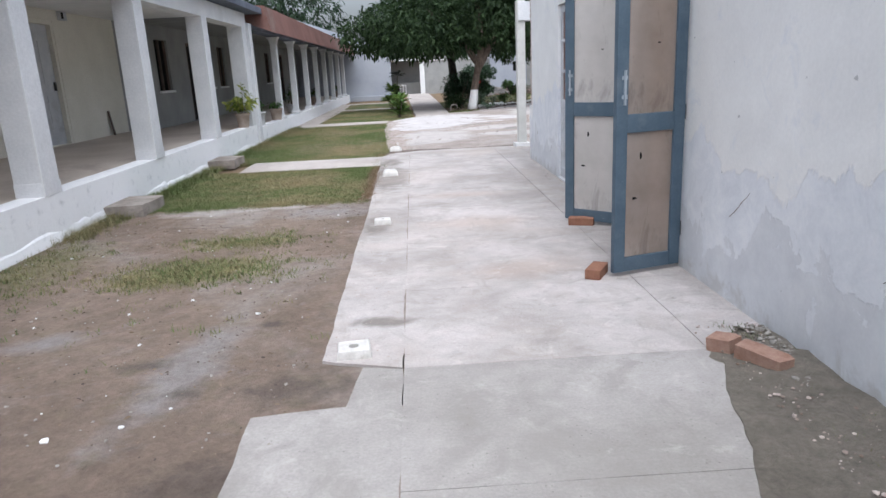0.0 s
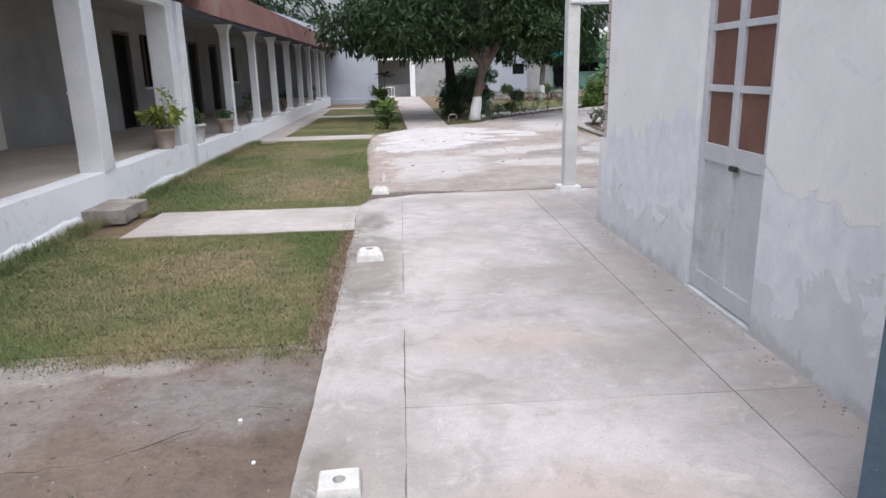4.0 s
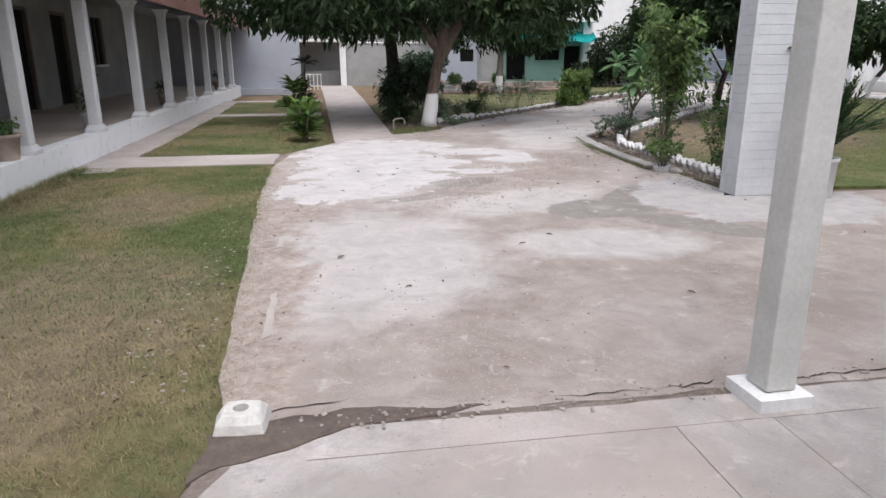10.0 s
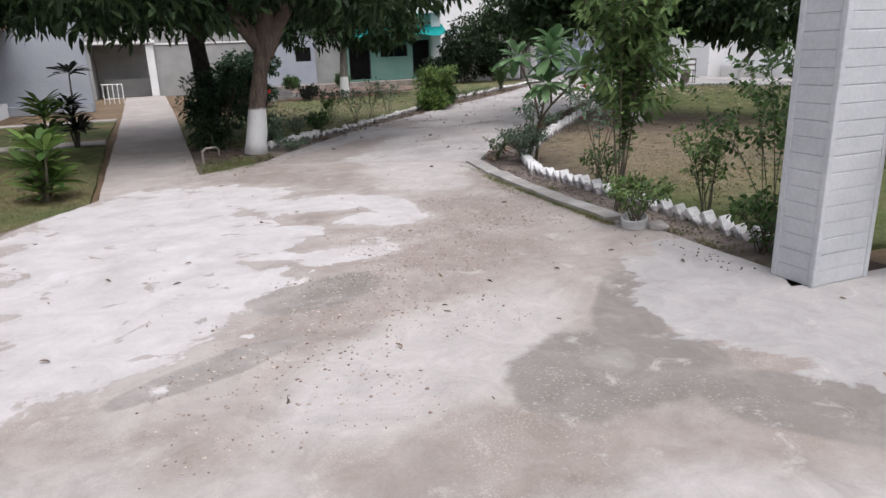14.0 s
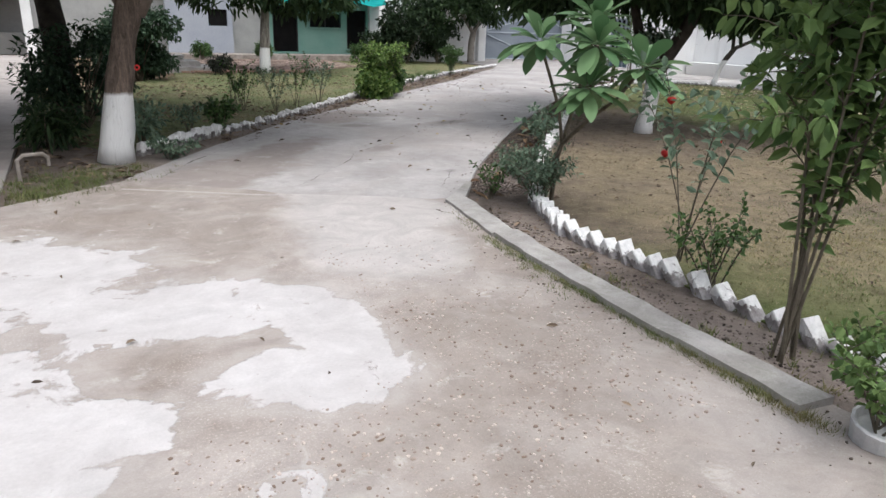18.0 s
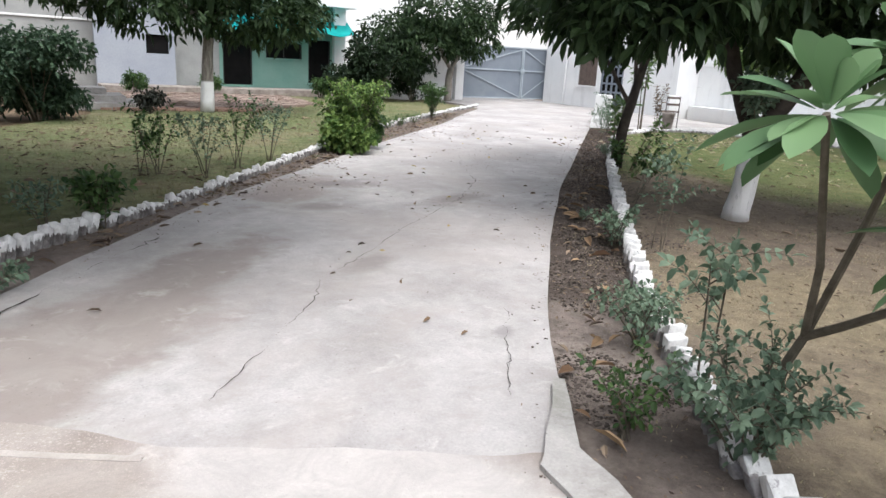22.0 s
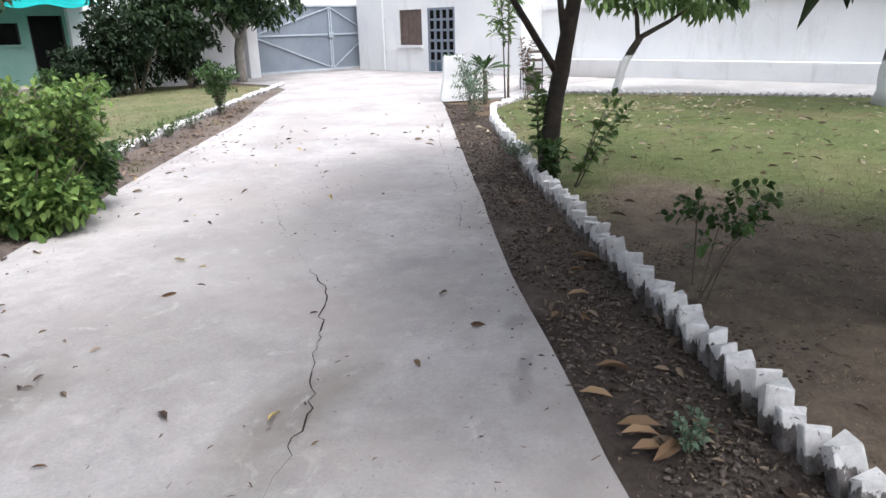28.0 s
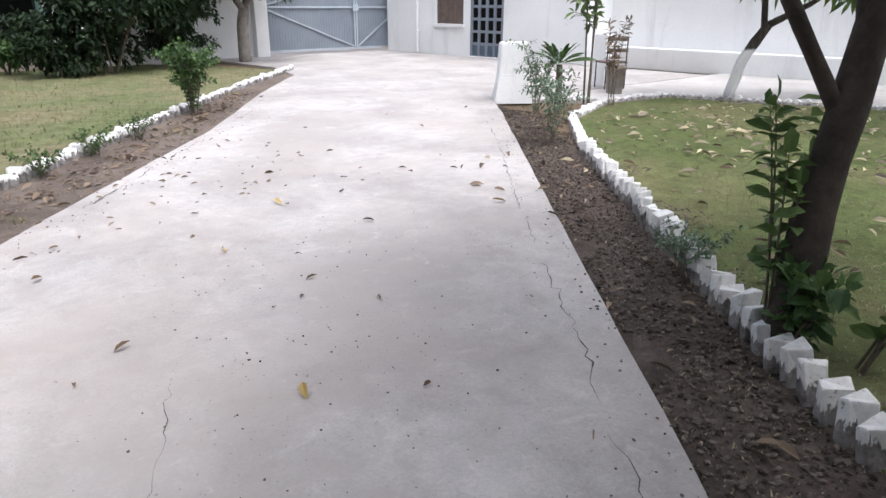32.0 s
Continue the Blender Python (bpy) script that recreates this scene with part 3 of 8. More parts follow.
lawn_mat("far_lawn", (0.115, 0.14, 0.055), (0.18, 0.17, 0.085), (0.19, 0.152, 0.118), 0.57, [(8.2, 21.8, 3.4, 3.0, 0), (6.2, 21.5, 1.2, 2.2, 0), (9.2, 24.6, 4.0, 3.6, 45), (11.0, 26.2, 1.6, 1.0, 45)],
         [(6.8, 20.2, 1.6, 2.6, 0), (7.6, 22.6, 1.5, 1.6, 0), (9.0, 21.5, 2.5, 1.5, 30)])


def leafy(name, dark, light, rough=0.55, glow_in=0.25):
    """Leaves: each its own tone by island, a little light through them."""
    m, nt, b = nodes_of(name)
    g = nt.nodes.new("ShaderNodeNewGeometry")
    col = ramp(nt, g.outputs["Random Per Island"], [(0.0, dark), (1.0, light)])
    link(nt, col, b.inputs["Base Color"])
    b.inputs["Roughness"].default_value = rough
    b.inputs["Specular IOR Level"].default_value = 0.22
    t = nt.nodes.new("ShaderNodeBsdfTranslucent")
    link(nt, col, t.inputs[0])
    mx = nt.nodes.new("ShaderNodeMixShader")
    mx.inputs[0].default_value = glow_in
    link(nt, b.outputs[0], mx.inputs[1])
    link(nt, t.outputs[0], mx.inputs[2])
    link(nt, mx.outputs[0], nt.nodes["Material Output"].inputs[0])
    MATS[name] = m


leafy("grit", (0.2, 0.145, 0.115), (0.6, 0.52, 0.47), 0.95, 0.02)
leafy("soil_grit", (0.03, 0.024, 0.02), (0.18, 0.146, 0.126), 0.95, 0.02)
leafy("dry_blade", (0.26, 0.22, 0.14), (0.4, 0.34, 0.23), 0.85, 0.05)
leafy("thatch", (0.13, 0.085, 0.055), (0.28, 0.2, 0.13), 0.9, 0.05)
leafy("mango_leaf", (0.018, 0.036, 0.016), (0.055, 0.09, 0.036), 0.55, 0.35)
leafy("bush_leaf", (0.03, 0.065, 0.022), (0.1, 0.17, 0.055))
leafy("bright_leaf", (0.04, 0.095, 0.022), (0.23, 0.33, 0.09))
# darkened copy of the mango green: the dense shrubs' shade put into the colour
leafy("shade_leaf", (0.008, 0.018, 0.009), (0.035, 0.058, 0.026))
leafy("guava_leaf", (0.06, 0.11, 0.035), (0.18, 0.265, 0.09))
leafy("rose_leaf", (0.075, 0.12, 0.08), (0.2, 0.27, 0.185))
leafy("plumeria_leaf", (0.085, 0.17, 0.075), (0.22, 0.34, 0.17), 0.4, 0.3)
leafy("croton_leaf", (0.08, 0.13, 0.025), (0.38, 0.4, 0.1))
leafy("dark_croton_leaf", (0.02, 0.025, 0.02), (0.05, 0.05, 0.04))
leafy("cycad_leaf", (0.014, 0.032, 0.012), (0.04, 0.072, 0.026))
leafy("far_leaf", (0.025, 0.05, 0.03), (0.06, 0.1, 0.055))
leafy("dead_leaf", (0.07, 0.05, 0.04), (0.31, 0.235, 0.17), 0.85, 0.05)
leafy("pale_leaf", (0.2, 0.17, 0.14), (0.6, 0.52, 0.36), 0.8, 0.1)
leafy("drive_leaf", (0.04, 0.03, 0.025), (0.20, 0.13, 0.08), 0.85, 0.05)
plain("clod", (0.07, 0.054, 0.045), (0.2, 0.16, 0.135), 25, 80, 1.0, relief=0.8)
leafy("orange_leaf", (0.13, 0.075, 0.045), (0.38, 0.26, 0.155), 0.7, 0.1)
leafy("yellow_leaf", (0.4, 0.28, 0.1), (0.54, 0.42, 0.18), 0.7, 0.1)


def blade_mat(name, green, dry, cut, parched=()):
    m, nt, b = nodes_of(name)
    c = coords(nt)
    a = noise_tex(nt, c, 0.55, 7, 0.62, 0.4)
    g = nt.nodes.new("ShaderNodeNewGeometry")
    v = calc(nt, 'ADD', a, calc(nt, 'MULTIPLY', calc(nt, 'SUBTRACT', g.outputs["Random Per Island"], 0.5), 0.22))
    v = calc(nt, 'ADD', v, calc(nt, 'MULTIPLY', calc(nt, 'SUBTRACT', noise_tex(nt, c, 4.5, 6, 0.7, 0.5), 0.5), 0.34))
    for z in parched:
        v = calc(nt, 'ADD', v, calc(nt, 'MULTIPLY', zone(nt, c, *z), 0.11))
    col = ramp(nt, v, [(cut - 0.13, green), (cut + 0.13, dry)])
    col = blend(nt, 0.6, col, ramp(nt, noise_tex(nt, c, 9, 6, 0.75, 0.6), [(0.36, 0.5), (0.62, 1.2)]), 'MULTIPLY')
    link(nt, col, b.inputs["Base Color"])
    b.inputs["Roughness"].default_value = 0.8
    b.inputs["Specular IOR Level"].default_value = 0.15
    MATS[name] = m


PARCHED = [(-1.4, 8.8, 1.3, 1.3, 0), (-1.1, 13.4, 1.1, 1.7, 0), (-1.2, 25.5, 1.2, 1.6, 0)]
blade_mat("grass_blade", (0.12, 0.16, 0.058), (0.29, 0.245, 0.14), 0.54, PARCHED)
blade_mat("far_blade", (0.12, 0.15, 0.055), (0.25, 0.215, 0.11), 0.52)


def gauze(name, dark, light, cover):
    """Dusty wire gauze, seen partly through."""
    m, nt, b = nodes_of(name)
    c = coords(nt)
    n = noise_tex(nt, c, 3, 6, 0.6)
    col = ramp(nt, n, [(0.3, dark), (0.7, light)])
    smear = noise_tex(nt, coords(nt, "Object", (1, 1, 0.4)), 6, 7, 0.7, 0.5)
    col = blend(nt, ramp(nt, smear, [(0.55, 0.0), (0.68, 0.6)]), col, tuple(v * 0.55 for v in dark))
    link(nt, col, b.inputs["Base Color"])
    b.inputs["Roughness"].default_value = 0.6
    t = nt.nodes.new("ShaderNodeBsdfTransparent")
    mx = nt.nodes.new("ShaderNodeMixShader")
    mx.inputs[0].default_value = cover
    link(nt, t.outputs[0], mx.inputs[1])
    link(nt, b.outputs[0], mx.inputs[2])
    link(nt, mx.outputs[0], nt.nodes["Material Output"].inputs[0])
    MATS[name] = m


gauze("rusty_gauze", (0.3, 0.235, 0.19), (0.42, 0.35, 0.3), 0.6)
gauze("pale_gauze", (0.48, 0.45, 0.42), (0.6, 0.57, 0.545), 0.8)
plain("door_wood", (0.2, 0.115, 0.065), (0.34, 0.21, 0.125), 5, 50, 0.6, relief=0.15)


def awning_mat():
    m, nt, b = nodes_of("awning_cloth")
    col = ramp(nt, noise_tex(nt, coords(nt), 3, 5, 0.6), [(0.3, (0.01, 0.42, 0.42)), (0.7, (0.03, 0.58, 0.56))])
    link(nt, col, b.inputs["Base Color"])
    b.inputs["Roughness"].default_value = 0.8
    t = nt.nodes.new("ShaderNodeBsdfTranslucent")
    link(nt, col, t.inputs[0])
    mx = nt.nodes.new("ShaderNodeMixShader")
    mx.inputs[0].default_value = 0.5
    link(nt, b.outputs[0], mx.inputs[1])
    link(nt, t.outputs[0], mx.inputs[2])
    link(nt, mx.outputs[0], nt.nodes["Material Output"].inputs[0])
    MATS["awning_cloth"] = m


awning_mat()


def whitewash(name, bare, z0, z1, amount=0.15, grain=(6, 6, 1), uneven=0.0):
    """Whitewash brushed on up to a height, over bark or brick."""
    m, nt, b = nodes_of(name)
    c = coords(nt)
    sep = nt.nodes.new("ShaderNodeSeparateXYZ")
    link(nt, c, sep.inputs[0])
    info = nt.nodes.new("ShaderNodeObjectInfo")
    shift = nt.nodes.new("ShaderNodeVectorMath")
    shift.operation = 'ADD'
    link(nt, c, shift.inputs[0])
    link(nt, calc(nt, 'MULTIPLY', info.outputs["Random"], 37.0), shift.inputs[1])
    n = noise_tex(nt, shift.outputs[0], 9, 7, 0.7)
    under = blend(nt, 0.5, MIXBARK(nt, c, bare), ramp(nt, noise_tex(nt, c, 50, 4, 0.7), [(0.3, 0.4), (0.7, 1.0)]), 'MULTIPLY')
    h = calc(nt, 'ADD', sep.outputs[2], calc(nt, 'MULTIPLY', calc(nt, 'SUBTRACT', n, 0.5), amount))
    if uneven:
        h = calc(nt, 'ADD', h, calc(nt, 'MULTIPLY', calc(nt, 'SUBTRACT', info.outputs["Random"], 0.5), uneven))
    mr = nt.nodes.new("ShaderNodeMapRange")
    link(nt, h, mr.inputs[0])
    mr.inputs[1].default_value, mr.inputs[2].default_value = z0, z1
    flakes = ramp(nt, noise_tex(nt, coords(nt, 'Object', grain), 5, 8, 0.75), [(0.27, 0.25), (0.42, 1.0)])
    col = blend(nt, calc(nt, 'MULTIPLY', mr.outputs[0], flakes), under, (0.80, 0.79, 0.785))
    link(nt, col, b.inputs["Base Color"])
    b.inputs["Roughness"].default_value = 0.95
    bump(nt, b, noise_tex(nt, coords(nt, "Object", grain), 7, 7, 0.7), 1.0 if grain[0] > grain[2] else 0.5, 0.03)
    MATS[name] = m


def MIXBARK(nt, c, bare):
    n = noise_tex(nt, coords(nt, 'Object', (9, 9, 1.2)), 3.0, 8, 0.75, 0.6)
    return ramp(nt, n, [(0.36, tuple(v * 0.3 for v in bare)), (0.62, bare)])


whitewash("washed_bark", (0.23, 0.17, 0.135), 0.73, 0.69, 0.08)
whitewash("washed_dark_bark", (0.10, 0.08, 0.065), 0.77, 0.73, 0.08)
whitewash("washed_pale_bark", (0.36, 0.32, 0.28), 0.73, 0.69, 0.08)


def dripped(name, level, run, bare, dirt):
    """Thick whitewash brushed over the top of a brick, running down its sides in drips."""
    m, nt, b = nodes_of(name)
    g = nt.nodes.new("ShaderNodeNewGeometry")
    sep = nt.nodes.new("ShaderNodeSeparateXYZ")
    link(nt, g.outputs["Position"], sep.inputs[0])
    mp = nt.nodes.new("ShaderNodeMapping")
    mp.inputs["Scale"].default_value = (1, 1, 0.12)
    link(nt, g.outputs["Position"], mp.inputs[0])
    drip = noise_tex(nt, mp.outputs[0], 42, 4, 0.6)
    patchy = noise_tex(nt, g.outputs["Position"], 9, 6, 0.7)
    oi = nt.nodes.new("ShaderNodeObjectInfo")
    h = calc(nt, 'ADD', sep.outputs[2], calc(nt, 'MULTIPLY', calc(nt, 'SUBTRACT', drip, 0.5), run))
    h = calc(nt, 'ADD', h, calc(nt, 'MULTIPLY', calc(nt, 'SUBTRACT', patchy, 0.5), run * 0.8))
    h = calc(nt, 'ADD', h, calc(nt, 'MULTIPLY', calc(nt, 'SUBTRACT', oi.outputs["Random"], 0.5), 0.035))
    paint = nt.nodes.new("ShaderNodeMapRange")
    link(nt, h, paint.inputs[0])
    paint.inputs[1].default_value, paint.inputs[2].default_value = level - 0.004, level + 0.004
    flake = ramp(nt, noise_tex(nt, g.outputs["Position"], 21, 6, 0.75, 0.4), [(0.36, 0.0), (0.4, 1.0)])
    fine = noise_tex(nt, g.outputs["Position"], 70, 4, 0.7)
    under = blend(nt, ramp(nt, patchy, [(0.38, 0.0), (0.6, 1.0)]), dirt, bare)
    under = blend(nt, 0.4, under, ramp(nt, fine, [(0.3, 0.5), (0.7, 1.05)]), 'MULTIPLY')
    white = ramp(nt, noise_tex(nt, g.outputs["Position"], 24, 5, 0.7), [(0.3, (0.6, 0.59, 0.585)), (0.6, (0.8, 0.79, 0.785))])
    link(nt, blend(nt, calc(nt, 'MULTIPLY', paint.outputs[0], flake), under, white), b.inputs["Base Color"])
    b.inputs["Roughness"].default_value = 0.92
    bump(nt, b, calc(nt, 'ADD', paint.outputs[0], calc(nt, 'MULTIPLY', fine, 0.6)), 0.6, 0.006)
    MATS[name] = m


dripped("washed_brick", 0.042, 0.14, (0.34, 0.32, 0.315), (0.12, 0.105, 0.1))
dripped("washed_tooth", 0.022, 0.1, (0.45, 0.425, 0.43), (0.22, 0.195, 0.19))

# ---- geometry helpers ----


def mesh_of(name, bm, material, smooth=False):
    me = bpy.data.meshes.new(name)
    bm.normal_update()
    bm.to_mesh(me)
    bm.free()
    me.materials.append(MATS[material])
    if smooth:
        me.polygons.foreach_set("use_smooth", [True] * len(me.polygons))
    return me


def part(name, bm, material, parent=None, label="", smooth=False):
    ob = new(name, mesh_of(name, bm, material, smooth))
    if parent is not None:
        ob.parent = parent
    if label:
        tagged(ob, label=label)
    return ob


def piece(name, me, parent, m):
    ob = new(name, me)
    ob.parent = parent
    ob.matrix_basis = m
    return ob


def thing(name, m, label, category, group="", kind=""):
    ob = new(name)
    ob.empty_display_size = 0.2
    ob.matrix_basis = m
    return tagged(ob, label, category, group, kind)


def box(x0, x1, y0, y1, z0, z1, bevel=0.0, bm=None):
    own = bm or bmesh.new()
    r = bmesh.ops.create_cube(own, size=1.0)
    bmesh.ops.transform(own, matrix=Matrix.Translation(((x0 + x1) / 2, (y0 + y1) / 2, (z0 + z1) / 2)) @ Matrix.Diagonal((x1 - x0, y1 - y0, z1 - z0, 1)), verts=r["verts"])
    if bevel:
        es = list({e for v in r["verts"] for e in v.link_edges})
        bmesh.ops.bevel(own, geom=es, offset=bevel, segments=2, affect='EDGES', profile=0.6)
    return own


def sheet(points, z, thick, wander=0.0, step=0.3, seed=0.0):
    """A slab with the outline given, its rim wandering a little, top at z."""
    outline = []
    for i, (x0, y0) in enumerate(points):
        x1, y1 = points[(i + 1) % len(points)]
        n = max(1, int(math.hypot(x1 - x0, y1 - y0) / step)) if wander else 1
        for k in range(n):
            f = k / n
            x, y = x0 + (x1 - x0) * f, y0 + (y1 - y0) * f
            if wander:
                x += wander * (noise.noise((x * 1.7, y * 1.7, seed)) + 0.6 * noise.noise((x * 6, y * 6, seed + 3)))
                y += wander * (noise.noise((x * 1.7, y * 1.7, seed + 9)) + 0.6 * noise.noise((x * 6, y * 6, seed + 12)))
            outline.append((x, y))
    bm = bmesh.new()
    top = bm.faces.new([bm.verts.new((x, y, z)) for x, y in outline])
    top.normal_update()
    if top.normal.z < 0:
        top.normal_flip()
    low = [bm.verts.new((v.co.x, v.co.y, z - thick)) for v in top.verts]
    up = list(top.verts)
    for i in range(len(up)):
        j = (i + 1) % len(up)
        bm.faces.new((up[j], up[i], low[i], low[j]))
    bmesh.ops.triangulate(bm, faces=[top])
    return bm


def ring(bm, centre, axis_a, axis_b, ra, rb, n):
    return [bm.verts.new(Vector(centre) + axis_a * (ra * math.cos(2 * math.pi * k / n)) + axis_b * (rb * math.sin(2 * math.pi * k / n))) for k in range(n)]


def tube(points, radii, n=8, bm=None, cap=True, rough=0.0):
    """A tapered limb along points."""
    own = bm or bmesh.new()
    pts = [Vector(p) for p in points]
    last = None
    for i, p in enumerate(pts):
        d = (pts[min(i + 1, len(pts) - 1)] - pts[max(i - 1, 0)]).normalized()
        a = d.cross(Vector((0, 1, 0.13)))
        a.normalize()
        b = d.cross(a)
        r = radii[i]
        rg = ring(own, p, a, b, r, r, n)
        if rough:
            for v in rg:
                v.co += (v.co - p) * rough * noise.noise(v.co * 5.0)
        if last:
            for k in range(n):
                own.faces.new((last[k], last[(k + 1) % n], rg[(k + 1) % n], rg[k]))
        elif cap:
            own.faces.new(rg[::-1])
        last = rg
    if cap:
        own.faces.new(last)
    return own


def lathe(profile, n=20, bm=None):
    own = bm or bmesh.new()
    last = None
    for r, z in profile:
        rg = [own.verts.new((max(r, 0.001) * math.cos(2 * math.pi * k / n), max(r, 0.001) * math.sin(2 * math.pi * k / n), z)) for k in range(n)]
        if last:
            for k in range(n):
                own.faces.new((last[k], last[(k + 1) % n], rg[(k + 1) % n], rg[k]))
        last = rg
    return own


def between(p, q, w, h, bm=None):
    """A square bar from p to q."""
    own = bm or bmesh.new()
    p, q = Vector(p), Vector(q)
    d = q - p
    r = bmesh.ops.create_cube(own, size=1.0)
    turn = d.to_track_quat('Y', 'Z').to_matrix().to_4x4()
    bmesh.ops.transform(own, matrix=Matrix.Translation((p + q) / 2) @ turn @ Matrix.Diagonal((w, d.length, h, 1)), verts=r["verts"])
    return own


def leaves_mesh(name, places, ways, sizes, width, droop, material, fold=0.25, seed=1, belly=0.48):
    """Many folded leaves as one mesh: each a pointed blade of four triangles."""
    rs = np.random.RandomState(seed)
    P, D = np.asarray(places, float), np.asarray(ways, float)
    n = len(P)
    D /= np.linalg.norm(D, axis=1, keepdims=True) + 1e-9
    S = np.asarray(sizes, float)[:, None]
    up = rs.normal(0, 1, (n, 3)) * 0.45 + (0, 0, 1)
    A = np.cross(D, up)
    A /= np.linalg.norm(A, axis=1, keepdims=True) + 1e-9
    N = np.cross(A, D)
    rows = [P]
    for f, w in ((belly * 0.6, 0.82), (belly * 1.36, 0.9)):
        c = P + D * S * f + N * S * 0.05 - np.array((0, 0, 1)) * S * droop * f * f
        rows += [c + A * S * width * w + N * S * fold * width * w, c, c - A * S * width * w + N * S * fold * width * w]
    rows.append(P + D * S * 0.98 - np.array((0, 0, 1)) * S * droop)
    verts = np.stack(rows, 1).reshape(-1, 3)
    base = (np.arange(n) * 8)[:, None]
    tris = np.concatenate((base + (0, 2, 1), base + (0, 3, 2), base + (1, 2, 5), base + (1, 5, 4), base + (2, 3, 6), base + (2, 6, 5), base + (4, 5, 7), base + (5, 6, 7)), 1).reshape(-1, 3)
    me = bpy.data.meshes.new(name)
    me.from_pydata(verts.tolist(), [], tris.tolist())
    me.materials.append(MATS[material])
    return me


def crown(name, parent, blobs, clusters, per, leaf, width, material, droop=0.3, spread=0.9, seed=1, hang=0.5, hollow=0.45):
    """A crown of leaf clusters scattered over ellipsoids (x, y, z, rx, ry, rz), denser at the rim."""
    rs = np.random.RandomState(seed)
    vol = np.array([b[3] * b[4] * b[5] for b in blobs]) ** 0.7
    pick = rs.choice(len(blobs), clusters, p=vol / vol.sum())
    B = np.array(blobs, float)[pick]
    d = rs.normal(0, 1, (clusters, 3))
    d /= np.linalg.norm(d, axis=1, keepdims=True)
    r = (hollow + (1 - hollow) * rs.rand(clusters) ** 0.5)[:, None]
    C = B[:, :3] + d * r * B[:, 3:6]
    keep = np.array([noise.noise(Vector(c) * 0.9) > -0.28 for c in C])
    C, d = C[keep], d[keep]
    m = len(C)
    ways = rs.normal(0, 1, (m, per, 3)) * spread + d[:, None, :] * 0.6 - np.array((0, 0, hang))
    pos = C[:, None, :] + rs.normal(0, leaf * 0.35, (m, per, 3))
    size = leaf * (0.65 + 0.6 * rs.rand(m * per))
    me = leaves_mesh(name, pos.reshape(-1, 3), ways.reshape(-1, 3), size, width, droop, material, seed=seed)
    ob = new(name, me)
    ob.parent = parent
    return ob


def grass(name, points, density, h, material, seed, lie=1.0, label="short mown grass, part green and part dry"):
    """Matted blades inside a polygon, lying over by the factor lie."""
    rs = np.random.RandomState(seed)
    pts = np.array(points, float)
    lo, hi = pts.min(0), pts.max(0)
    n = int(density * (hi[0] - lo[0]) * (hi[1] - lo[1]))
    q = lo + rs.rand(n, 2) * (hi - lo)
    inside = np.zeros(n, bool)
    for i in range(len(pts)):
        (x0, y0), (x1, y1) = pts[i], pts[(i + 1) % len(pts)]
        c = (y0 > q[:, 1]) != (y1 > q[:, 1])
        with np.errstate(divide='ignore', invalid='ignore'):
            inside ^= c & (q[:, 0] < (x1 - x0) * (q[:, 1] - y0) / (y1 - y0 + 1e-12) + x0)
    q = q[inside]
    thin = np.array([0.55 + 0.6 * noise.noise((x * 0.9, y * 0.9, seed)) for x, y in q])
    q = q[rs.rand(len(q)) < thin + 0.25]
    n = len(q)
    a = rs.rand(n) * 2 * math.pi
    hh = h * (0.5 + rs.rand(n))
    w = 0.002 + 0.0018 * rs.rand(n)
    lean = hh * lie * (0.4 + 1.5 * rs.rand(n))
    z = np.full(n, -0.015)
    p0 = np.stack((q[:, 0] - w * np.sin(a), q[:, 1] + w * np.cos(a), z), 1)
    p1 = np.stack((q[:, 0] + w * np.sin(a), q[:, 1] - w * np.cos(a), z), 1)
    p2 = np.stack((q[:, 0] + lean * np.cos(a), q[:, 1] + lean * np.sin(a), z + hh), 1)
    v = np.stack((p0, p1, p2), 1).reshape(-1, 3)
    me = bpy.data.meshes.new(name)
    me.from_pydata(v.tolist(), [], np.arange(3 * n).reshape(-1, 3).tolist())
    me.materials.append(MATS[material])
    return tagged(new(name, me), label, "grass", kind="stuff")


def tufts(name, spots, h, material, seed, label, clump=0.03):
    """Small clumps of blades strewn round spots (x, y, rx, ry, clumps), thinning outward."""
    rs = np.random.RandomState(seed)
    q = []
    for x, y, rx, ry, n in spots:
        c = np.stack((x + rx * 0.5 * rs.normal(0, 1, n), y + ry * 0.5 * rs.normal(0, 1, n)), 1)
        k = rs.randint(4, 22, n)
        q.append(np.repeat(c, k, 0) + rs.normal(0, clump, (k.sum(), 2)))
    q = np.concatenate(q)
    n = len(q)
    a = rs.rand(n) * 6.283
    hh = h * (0.35 + rs.rand(n))
    w = 0.0022 + 0.002 * rs.rand(n)
    ln = hh * (0.3 + 1.1 * rs.rand(n))
    z = np.full(n, -0.018)
    p0 = np.stack((q[:, 0] - w * np.sin(a), q[:, 1] + w * np.cos(a), z), 1)
    p1 = np.stack((q[:, 0] + w * np.sin(a), q[:, 1] - w * np.cos(a), z), 1)
    p2 = np.stack((q[:, 0] + ln * np.cos(a), q[:, 1] + ln * np.sin(a), z + hh), 1)
    me = bpy.data.meshes.new(name)
    me.from_pydata(np.stack((p0, p1, p2), 1).reshape(-1, 3).tolist(), [], np.arange(3 * n).reshape(-1, 3).tolist())
    me.materials.append(MATS[material])
    return tagged(new(name, me), label, "grass", kind="stuff")


def lerp(a, b, f):
    return tuple(x + (y - x) * f for x, y in zip(a, b))


